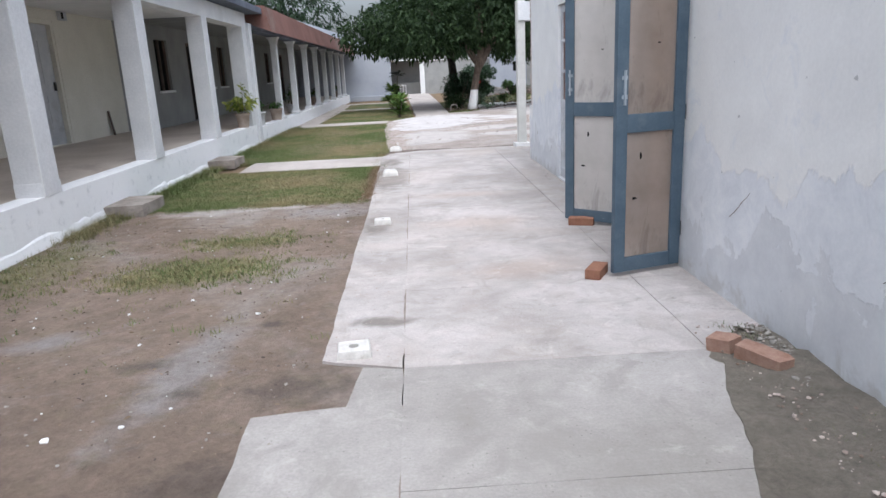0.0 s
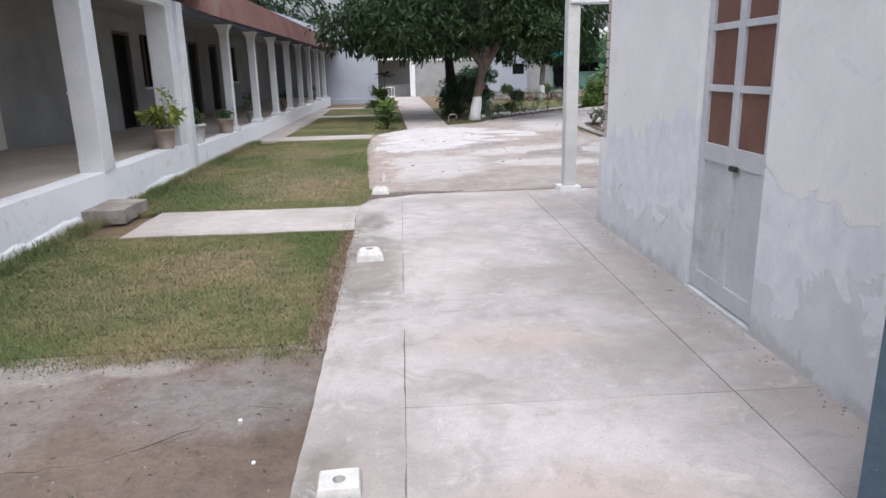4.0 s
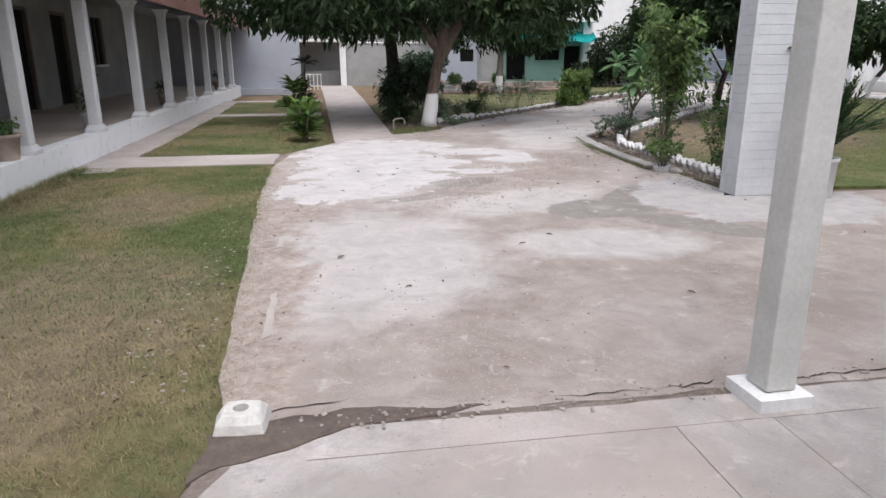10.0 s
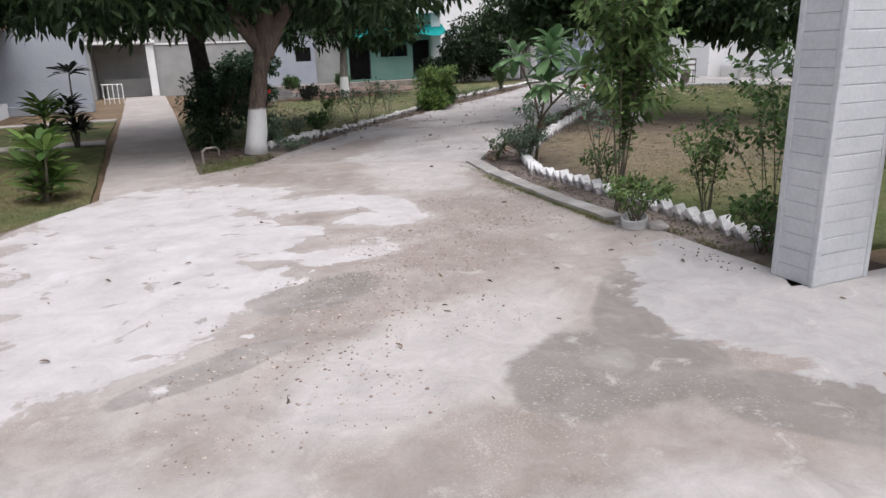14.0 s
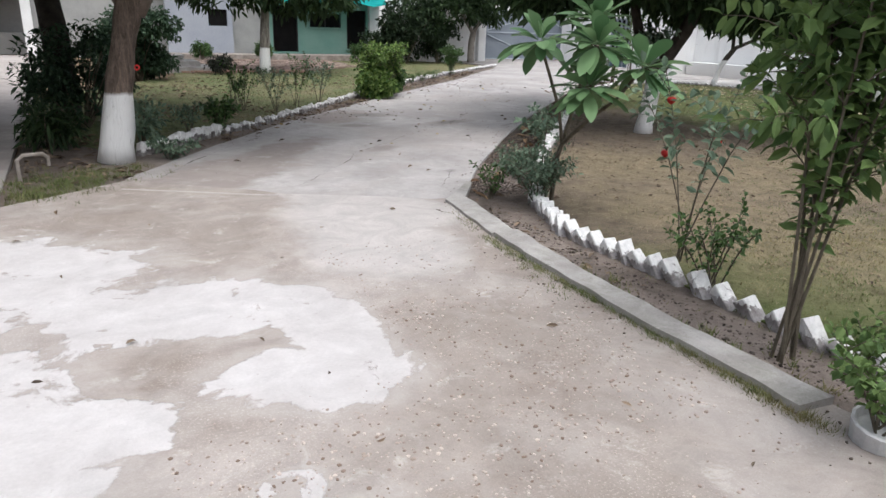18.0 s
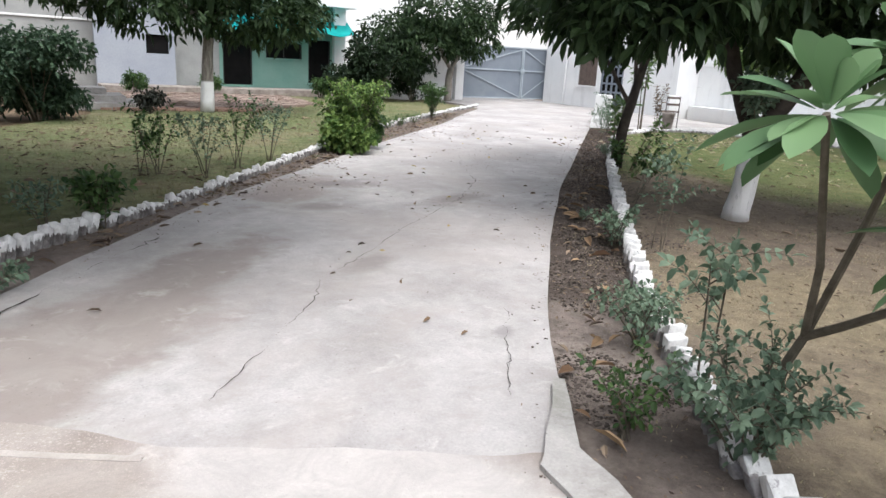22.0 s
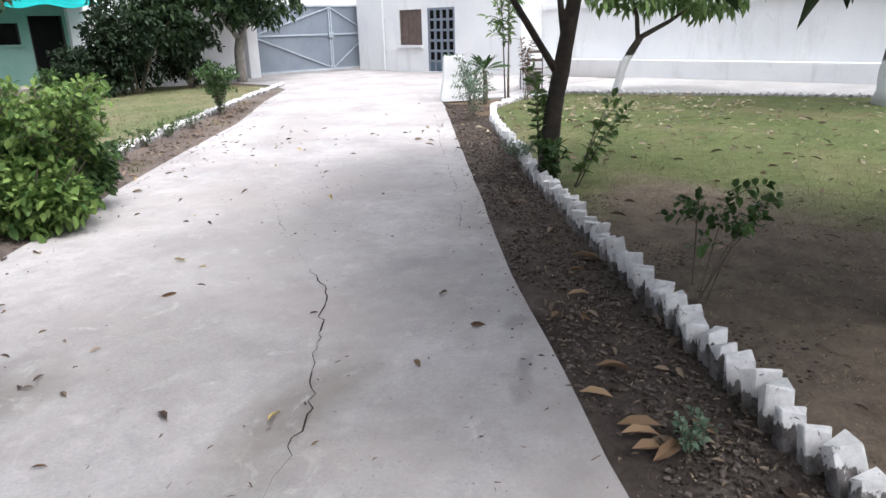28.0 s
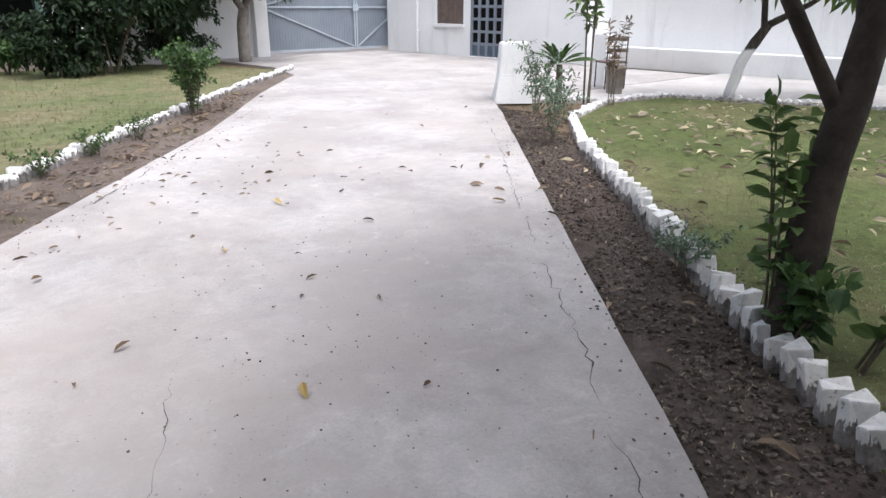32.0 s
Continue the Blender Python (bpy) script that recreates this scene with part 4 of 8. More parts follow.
def along(line, spacing):
    """Even steps along a polyline: place and heading."""
    out, carry = [], 0.0
    for (x0, y0), (x1, y1) in zip(line, line[1:]):
        L = math.hypot(x1 - x0, y1 - y0)
        s = carry
        while s < L:
            out.append((x0 + (x1 - x0) * s / L, y0 + (y1 - y0) * s / L, math.atan2(y1 - y0, x1 - x0)))
            s += spacing
        carry = s - L
    return out


# ---- plan: lines of the walk's edges ----
KERB_R = [(4.8, 16.6), (4.82, 17.95), (4.7, 19.7), (4.88, 20.8), (5.07, 21.8), (5.92, 23.0), (7.2, 24.5), (9.05, 26.5), (16.05, 33.4)]
EDGE_L = [(1.5, 22.85), (2.5, 23.66), (3.58, 25.2), (5.03, 27.03), (7.15, 29.25), (9.3, 31.5), (11.9, 34.05), (14.0, 36.5), (16.0, 38.6)]
BRICK_R = [(5.27, 17.0), (5.30, 18.4), (5.32, 19.5), (5.30, 20.7), (5.62, 21.5), (6.65, 22.9), (9.33, 25.83), (11.1, 27.7), (14.0, 30.5)]
BRICK_L = [(2.72, 24.85), (3.5, 25.75), (4.38, 26.65), (5.08, 27.5), (5.88, 28.45), (7.3, 30.2), (9.5, 32.8), (11.9, 35.2), (13.6, 36.9), (16.6, 39.6)]
BRICK_FAR = [(14.0, 30.5), (15.6, 31.75), (17.2, 32.25), (18.5, 32.0), (20.4, 26.5), (21.6, 20.0)]

# ---- ground and paving ----
bm = bmesh.new()
bmesh.ops.create_grid(bm, x_segments=8, y_segments=8, size=300)
bmesh.ops.translate(bm, vec=(0, 0, -0.06), verts=bm.verts)
tagged(part("ground", bm, "dry_ground"), "bare brown earth around the yards", "ground", kind="structure")
tagged(part("yard_ground", sheet([(-3.36, -3), (0.15, -3), (0.15, 7.55), (-3.36, 7.45)], -0.018, 0.04, 0.02), "yard_earth"), "bare trodden brown earth with pale patches", "ground", kind="structure")

forecourt = [(-0.02, 12.22), (2.2, 12.22), (14, 12.22), (14, 16.35), (4.63, 16.35)] + KERB_R[:5] + [(3.7, 22.55), (2.5, 23.55), (1.5, 22.85), (0.38, 21.75), (-0.3, 20.6), (-0.5, 19.1), (-0.47, 17.4), (-0.4, 16), (-0.32, 14.5), (-0.28, 13.5), (-0.23, 12.7), (-0.14, 12.35)]
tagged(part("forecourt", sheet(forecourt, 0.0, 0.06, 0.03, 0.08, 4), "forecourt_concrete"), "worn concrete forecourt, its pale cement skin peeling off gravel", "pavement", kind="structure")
drive = EDGE_L[1:] + [(16.6, 40.2), (16.6, 43.15), (18.23, 43.15), (18.23, 44.5), (22.92, 44.5), (22.92, 42.9), (22.3, 42.9), (22.3, 33.0), (16.4, 33.4)] + KERB_R[:3:-1] + [(4.9, 21.5), (3.6, 22.1), (2.4, 23.3)]
tagged(part("driveway", sheet(drive, -0.003, 0.06, 0.018, 0.3, 7), "drive_concrete"), "pale grey concrete driveway with fine cracks", "road", kind="structure")
tagged(part("walkway", sheet([(0.38, 21.76), (1.5, 22.86), (1.45, 34), (1.3, 44.9), (-0.2, 44.9), (0.1, 34)], -0.003, 0.06, 0.015), "path_concrete"), "narrow pale concrete walkway between lawns", "pavement", kind="structure")
tagged(part("east_yard", sheet([(16.4, 33.4), (23, 33.0), (23, 12), (30, 12), (22.5, 15), (20.7, 26.6), (18.8, 32.2), (17.2, 32.6)], -0.012, 0.05, 0.02), "sunlit_concrete"), "concrete strip along the white wall, sunlight put into its pale colour", "pavement", kind="structure")
for k, (x0, x1, y0, y1) in enumerate(((-2.5, -0.27, 10.3, 11.47), (-3.1, -0.5, 19.5, 20.5), (-3.3, 0.05, 27.6, 28.3), (-3.3, 0.0, 33, 33.6))):
    tagged(part("cross_path", sheet([(x0, y0), (x1, y0), (x1, y1), (x0, y1)], 0.004, 0.06, 0.03, 0.2, k), "path_concrete"), "rough pale concrete strip crossing the lawn", "pavement", kind="structure")

for k, (x, y0, y1) in enumerate(((-0.05, 13.15, 13.95), (-0.1, 15.0, 15.3))):
    tagged(part("edge_strip", sheet([(x - 0.02, y0), (x + 0.03, y0 + 0.05), (x + 0.015, y1), (x - 0.02, y1 - 0.06)], 0.004, 0.03, 0.02, 0.05, 80 + k), "path_concrete"), "broken remains of a pale cement edging", "kerb", "remains of the forecourt's edging", kind="structure")
# corridor slabs
pavement = thing("pavement", pose(0, 0, 0), "pale concrete slabs of the corridor with open joints", "pavement", kind="structure")
cross = [-3.0, -1.2, 0.3, 1.7, 2.72, 3.93, 5.21, 6.67, 8.12, 9.46, 10.68, 11.95]
for k, (y0, y1) in enumerate(zip(cross, cross[1:])):
    worn = "old_concrete" if y1 < 2.8 else "slab_concrete"
    part("slab", sheet([(0.2105, y0 + 0.0018), (1.7485, y0 + 0.0018), (1.7485, y1 - 0.0018), (0.2105, y1 - 0.0018)], 0.0, 0.06, 0.0022, 0.1, k), worn, pavement)
    if y1 > 2.8:
        part("slab", sheet([(1.7515, y0 + 0.0018), (2.2, y0 + 0.0018), (2.2, y1 - 0.0018), (1.7515, y1 - 0.0018)], 0.002, 0.06, 0.0022, 0.1, k), worn, pavement)
part("slab", sheet([(-0.22, 2.87), (0.207, 2.73), (0.207, 12.0), (-0.05, 12.0), (-0.3, 11.5), (-0.27, 10.3), (-0.23, 7.4), (-0.22, 5.0)], -0.002, 0.06, 0.016, 0.09, 31), "slab_concrete", pavement)
part("slab", sheet([(-0.4, -3), (0.208, -3), (0.208, 2.72), (0.0, 2.76), (-0.04, 2.36), (-0.45, 2.31)], -0.003, 0.06, 0.014, 0.07, 33), "old_concrete", pavement)
part("slab", sheet([(-0.12, 11.9), (0.2, 11.955), (8, 11.955), (8, 12.2), (0.2, 12.18), (-0.05, 12.15)], -0.004, 0.05, 0.025, 0.07, 35), "slab_concrete", pavement)
part("slab", sheet([(2.204, 10.4), (8, 10.4), (8, 11.948), (2.204, 11.948)], 0.001, 0.06, 0.004, 0.2, 36), "slab_concrete", pavement)
bm = bmesh.new()
cols = []
for i in range(15):
    row = []
    for j in range(66):
        x, y = 1.58 + 0.6 * i / 14, -3 + 6.2 * j / 65
        h = max(0.0, min(1.0, (x - 1.62 - 0.1 * noise.noise((y * 1.3, 2, 0)) - 0.12 * max(0, y - 2.4)) / 0.3)) * max(0.0, min(1.0, (3.1 - y) / 0.5))
        row.append(bm.verts.new((x, y, -0.012 + h * (0.035 + 0.03 * noise.noise((x * 7, y * 7, 1)) + 0.05 * max(0, x - 1.9)))))
    cols.append(row)
for i in range(14):
    for j in range(65):
        bm.faces.new((cols[i][j], cols[i + 1][j], cols[i + 1][j + 1], cols[i][j + 1]))
tagged(part("earth_heap", bm, "heap_earth", smooth=True), "low heap of grey earth and grit at the foot of the wall", "soil", kind="structure")

tagged(part("earth_verge", sheet([(1.77, 2.62), (1.65, 2.29), (1.59, 2.04), (1.54, 1.8), (1.44, 1.53), (1.36, 1.1), (1.3, 0.2), (2.13, 0.2), (2.13, 2.62)], 0.006, 0.03, 0.035, 0.06, 53), "heap_earth"), "grey-brown earth spread from the wall over the old slab", "soil", kind="structure")
tagged(part("joint_filling", sheet([(-0.2, 2.9), (2.18, 2.9), (2.18, 11.96), (-0.2, 11.96)], -0.0035, 0.02), "verge_earth"), "grey dirt filling the joints between the slabs", "soil", kind="structure")
tagged(part("joint_filling", sheet([(-0.1, -3), (2.18, -3), (2.18, 2.6), (-0.1, 2.3)], -0.0042, 0.02), "verge_earth"), "grey dirt filling the joints between the slabs", "soil", kind="structure")
tagged(part("joint_filling", sheet([(-0.1, 12.05), (8, 12.05), (8, 12.34), (-0.1, 12.36)], -0.006, 0.02, 0.01, 0.1, 38), "verge_earth"), "grey dirt filling the broken joint before the forecourt", "soil", kind="structure")
tagged(part("earth_verge", sheet([(-0.2, 11.86), (0.02, 12.0), (0.25, 12.13), (0.6, 12.19), (0.95, 12.27), (0.4, 12.31), (0.02, 12.26), (-0.2, 12.16)], 0.0055, 0.03, 0.06, 0.04, 52), "left_soil"), "dark dirt washed into the broken corner of the slab", "soil", kind="structure")
# kerb bands
near_in, near_out = [(4.78, 18.22), (4.79, 19.1), (4.81, 19.9), (4.91, 20.75)], [(4.6, 18.24), (4.61, 19.1), (4.64, 19.85), (4.72, 20.75)]
far_in, far_out = [(4.91, 20.77), (5.08, 21.8), (5.42, 22.28)], [(4.72, 20.77), (4.87, 21.78), (5.39, 22.32)]
tagged(part("kerb", sheet(near_in + near_out[::-1], 0.038, 0.09, 0.03, 0.07, 41), "kerb_concrete"), "raised broken concrete kerb with weeds at its foot", "kerb", kind="structure")
tagged(part("kerb", sheet(far_in + far_out[::-1], 0.024, 0.07, 0.022, 0.08, 42), "kerb_concrete"), "low worn concrete kerb at the driveway's bend", "kerb", kind="structure")
# beds and lawns
bed_r = KERB_R + [(15.2, 32.0)] + BRICK_R[::-1]
tagged(part("flower_bed", sheet(bed_r, -0.03, 0.05, 0.01, 0.3, 45), "bed_soil"), "dark crumbly soil of the flower bed beside the driveway", "soil", kind="structure")
tagged(part("flower_bed", sheet([(4.6, 16.3), (5.6, 16.3), (5.6, 17.1), (4.6, 17.1)], -0.033, 0.04, 0.02, 0.2, 48), "bed_soil"), "dark soil round the column's foot", "soil", kind="structure")
bed_l = EDGE_L + BRICK_L[::-1] + [(1.55, 26.5)]
tagged(part("flower_bed", sheet(bed_l, -0.02, 0.05, 0.03, 0.12, 46), "left_soil"), "reddish soil and litter between driveway and brick edging", "soil", kind="structure")
tagged(part("earth_verge", sheet([(-0.9, 11.6), (-0.3, 11.4), (0.3, 11.9), (0.3, 12.4), (0.05, 12.5), (0.05, 19.3), (0.1, 21.4), (-0.6, 20.4), (-0.9, 19.2)], -0.014, 0.04, 0.03, 0.2, 47), "verge_earth"), "strip of broken earth and grit between lawn and forecourt", "soil", kind="structure")
lawn_a = [(-3.3, 7.5), (-0.37, 7.5), (-0.36, 8.4), (-0.39, 9.3), (-0.34, 10.3), (-3.3, 10.34)]
lawn_b = [(-3.3, 11.5), (-0.3, 11.45), (-0.15, 12.2), (-0.21, 12.7), (-0.26, 13.5), (-0.3, 14.5), (-0.38, 16), (-0.45, 17.4), (-0.48, 19.45), (-3.2, 19.5)]
lawn_c = [(-2.6, 20.55), (-0.45, 20.55), (0.3, 21.7), (0.1, 27.5), (-2.8, 27.5)]
lawn_d = [(-2.8, 28.4), (0.05, 28.4), (0.0, 32.9), (-2.8, 32.9)]
lawn_e = BRICK_L + [(16, 41), (15, 43), (5.0, 43), (4.5, 36), (1.5, 31), (1.5, 26.5)]
lawn_f = BRICK_R + BRICK_FAR[1:] + [(8, 16.6), (5.3, 16.8)]
for pts, mat, z in ((lawn_a, "lawn_ground", -0.012), (lawn_b, "lawn_ground", -0.008), (lawn_c, "lawn_ground", -0.012), (lawn_d, "lawn_ground", -0.012), (lawn_e, "shade_lawn", -0.022), (lawn_f, "far_lawn", -0.022)):
    tagged(part("lawn", sheet(pts, z, 0.05, 0.03, 0.3, len(pts)), mat), "patchy lawn, part green and part dry", "lawn", kind="structure")
grass("grass_blades", lawn_a, 15000, 0.021, "grass_blade", 1)
grass("dry_straws", lawn_a, 3200, 0.009, "thatch", 21, 2.6, "dead straws lying matted in the grass")
grass("dry_straws", lawn_b, 1500, 0.01, "thatch", 22, 2.6, "dead straws lying matted in the grass")
grass("grass_blades", lawn_b, 8500, 0.023, "grass_blade", 2)
grass("grass_blades", lawn_c, 1500, 0.03, "grass_blade", 3)
grass("grass_blades", lawn_e, 260, 0.045, "far_blade", 4)
tufts("weed_tufts", [(6.4, 18.2, 1.6, 1.4, 420), (8.2, 19.2, 2.2, 1.6, 500), (6.8, 19.8, 1.2, 1.0, 160), (9.8, 20.5, 2.0, 1.6, 300)], 0.02, "far_blade", 79, "short grass thinning out towards the bare earth", 0.07)
grass("grass_blades", [(10.6, 26.4), (14.0, 30.2), (15.6, 31.5), (18.4, 31.9), (20.3, 26.5), (21.4, 20.2), (12, 20)], 520, 0.014, "far_blade", 5)

tufts("weed_tufts", [(-3.0, 5.2, 0.45, 0.9, 130), (-2.7, 4.5, 0.5, 0.6, 60), (-3.05, 6.6, 0.3, 0.8, 80), (-3.1, 3.4, 0.3, 1.2, 60)], 0.034, "grass_blade", 6, "dry weeds along the verandah's plinth")
tufts("weed_tufts", [(-1.4, 4.75, 0.75, 0.4, 520), (-1.75, 4.55, 0.3, 0.2, 130), (-1.3, 5.65, 0.6, 0.25, 200), (-0.95, 5.9, 0.3, 0.2, 20), (-1.5, 3.6, 1.5, 1.2, 30)], 0.03, "grass_blade", 7, "thin grass coming up in bare earth")
tufts("weed_tufts", [(-0.24 - 0.017 * k, 12.5 + 0.42 * k, 0.13, 0.45, 34) for k in range(16)], 0.026, "grass_blade", 75, "ragged rim of grass along the earth strip", 0.04)
tufts("weed_tufts", [(-2.95 + 0.21 * k, 7.42, 0.22, 0.12, 26) for k in range(13)] + [(-2.9 + 0.2 * k, 10.3, 0.2, 0.07, 26) for k in range(14)] + [(-2.7 + 0.3 * k, 11.5, 0.3, 0.08, 18) for k in range(9)], 0.026, "grass_blade", 76, "ragged front edge of the lawn", 0.04)
tufts("weed_tufts", [(-3.06, 6.2 + 0.35 * k, 0.16, 0.35, 42) for k in range(38)], 0.085, "grass_blade", 77, "taller weeds at the foot of the plinth", 0.03)
tufts("weed_tufts", [(2.0, 23.6, 0.5, 0.6, 160), (1.75, 23.2, 0.3, 0.4, 80), (2.3, 24.0, 0.5, 0.4, 60)], 0.045, "far_blade", 78, "green grass in the corner of the walkway")
tufts("weed_tufts", [(2.06, 2.8, 0.12, 0.4, 16), (2.05, 1.9, 0.15, 0.8, 20)], 0.045, "grass_blade", 71, "small weeds on the earth heap at the wall")
tufts("weed_tufts", [(4.585 + 0.003 * k, 18.2 + 0.13 * k, 0.035, 0.13, 50 - 2 * k) for k in range(20)] + [(4.5 + 0.05 * k, 19.7 + 0.32 * k, 0.05, 0.3, 8) for k in range(6)] + [(4.86, 17.2 + 0.6 * k, 0.1, 0.5, 14) for k in range(5)], 0.038, "far_blade", 72, "low weeds growing along the kerb", 0.02)
tufts("weed_tufts", [(x - 0.3, y + 0.3, 0.35, 0.35, 14) for x, y in EDGE_L[3:]], 0.04, "far_blade", 73, "weeds at the driveway's edge")
tagged(part("earth_verge", sheet([(-0.46, 7.45), (-0.2, 7.42), (-0.22, 10.3), (-0.44, 10.32)], -0.0125, 0.04, 0.03, 0.1, 49), "verge_earth"), "strip of crumbled earth between grass and slab", "soil", kind="structure")
tufts("dry_tufts", [(-0.31, 7.5 + 0.1 * k, 0.08, 0.12, 16) for k in range(28)] + [(-0.3, 11.5 + 0.2 * k, 0.08, 0.2, 6) for k in range(4)], 0.03, "thatch", 81, "brown dead thatch along the slab's edge", 0.035)
grass("weed_tufts", [(-0.42, 7.5), (-0.3, 7.5), (-0.28, 12.0), (-0.4, 12.0)], 2200, 0.028, "grass_blade", 8, label="ragged grass fringe along the slab")
grass("weed_tufts", [(-3.4, 7.4), (-3.2, 7.4), (-3.2, 19), (-3.4, 19)], 1500, 0.045, "grass_blade", 9, label="weeds at the foot of the plinth")

# ---- corridor building (right of the slabs) ----
WX = 2.15


def wall_run(name, axis, at, thick, a0, a1, z0, z1, holes, material, label, parent=None):
    """A wall along x or y with rectangular openings (a0, a1, z0, z1) cut out by building it round them."""
    w = thing(name, pose(0, 0, 0), label, "wall", kind="structure") if parent is None else parent
    cuts = sorted({a0, a1, *[h[0] for h in holes], *[h[1] for h in holes]})
    bm = bmesh.new()
    for c0, c1 in zip(cuts, cuts[1:]):
        spans, zz = [], z0
        for h in sorted([h for h in holes if h[0] <= c0 and h[1] >= c1], key=lambda q: q[2]):
            if h[2] > zz:
                spans.append((zz, h[2]))
            zz = h[3]
        if zz < z1:
            spans.append((zz, z1))
        for s0, s1 in spans:
            if axis == 'y':
                box(at, at + thick, c0, c1, s0, s1, bm=bm)
            else:
                box(c0, c1, at, at + thick, s0, s1, bm=bm)
    bmesh.ops.remove_doubles(bm, verts=bm.verts, dist=0.0005)
    part("masonry", bm, material, w)
    return w


corridor_wall = wall_run("wall_corridor", 'y', WX, 0.3, -4, 10.12, -0.06, 3.0, [(4.15, 5.32, 0.02, 2.15), (7.32, 8.2, 0.02, 2.12)], "washed_plaster",
                         "corridor wall, white above and worn pale blue below, plaster flaking")
# thicker foot of the wall's end, bricks bare above it
bm = sheet([(WX - 0.008, 10.121), (WX + 0.3, 10.121), (WX + 0.3, 10.3), (WX - 0.008, 10.29)], 0.83, 0.88, 0.012, 0.08, 51)
part("wall_foot", bm, "washed_plaster", corridor_wall)
bk = mesh_of("brick", box(-0.11, 0.11, -0.052, 0.052, -0.034, 0.034, 0.006), "brick_pink")
part("mortar", box(WX + 0.02, WX + 0.29, 10.121, 10.2, 0.831, 3.0), "mortar", corridor_wall)
for k in range(26):
    piece("brick", bk, corridor_wall, pose(WX + 0.115 + random.uniform(-0.006, 0.006), 10.19 + (0.016 if k % 2 else 0.0) + random.uniform(-0.006, 0.006), 0.872 + k * 0.08, 0, 0, random.uniform(-2, 2)))
wall_run("wall_corridor_end", 'x', 9.8, 0.3, WX + 0.3, 8.0, -0.06, 3.0, [], "white_paint", "white end wall of the corridor building")
wall_run("wall_corridor_back", 'y', 8.0, 0.3, -4, 10.3, -0.06, 3.0, [], "white_paint", "plain back wall of the corridor building")
wall_run("wall_corridor_south", 'x', -4.3, 0.3, -3.3, 8.3, -0.06, 3.0, [], "white_paint", "plain wall closing the corridor")
tagged(part("floor_corridor_room", box(WX + 0.3, 8, -4, 10, -0.05, 0.01), "verandah_floor"), "dim brown floor of the room", "floor", kind="structure")
tagged(part("roof_corridor", box(WX - 0.04, 8.4, -4.4, 10.3, 3.002, 3.14, 0.01), "roof_concrete"), "flat concrete roof slab", "roof", kind="structure")

# cracks in the plaster
def wall_crack(line, wide, seed):
    rs = random.Random(seed)
    pts = []
    for (y0, z0), (y1, z1) in zip(line, line[1:]):
        n = max(2, int(math.hypot(y1 - y0, z1 - z0) / 0.03))
        pts += [(y0 + (y1 - y0) * k / n + rs.gauss(0, 0.006), z0 + (z1 - z0) * k / n + rs.gauss(0, 0.006)) for k in range(n)]
    bm = bmesh.new()
    last = None
    for i, (y, z) in enumerate(pts):
        w = wide * rs.uniform(0.2, 1.0)
        pair = (bm.verts.new((WX - 0.002, y - w * 0.7, z - w)), bm.verts.new((WX - 0.002, y + w * 0.7, z + w)))
        if last:
            bm.faces.new((last[0], last[1], pair[1], pair[0]))
        last = pair
    part("plaster_crack", bm, "brown_shutter", corridor_wall, "dark crack in the plaster")


for k in range(9):
    y, z = 0.8 + 1.08 * k + random.uniform(-0.3, 0.3), random.uniform(0.25, 1.0)
    if 4.0 < y < 6.0 or 7.1 < y < 8.3:
        continue
    wall_crack([(y, z), (y + random.uniform(0.05, 0.15), z - 0.12), (y + random.uniform(0.1, 0.35), z - random.uniform(0.1, 0.3))], 0.0035, 400 + k)

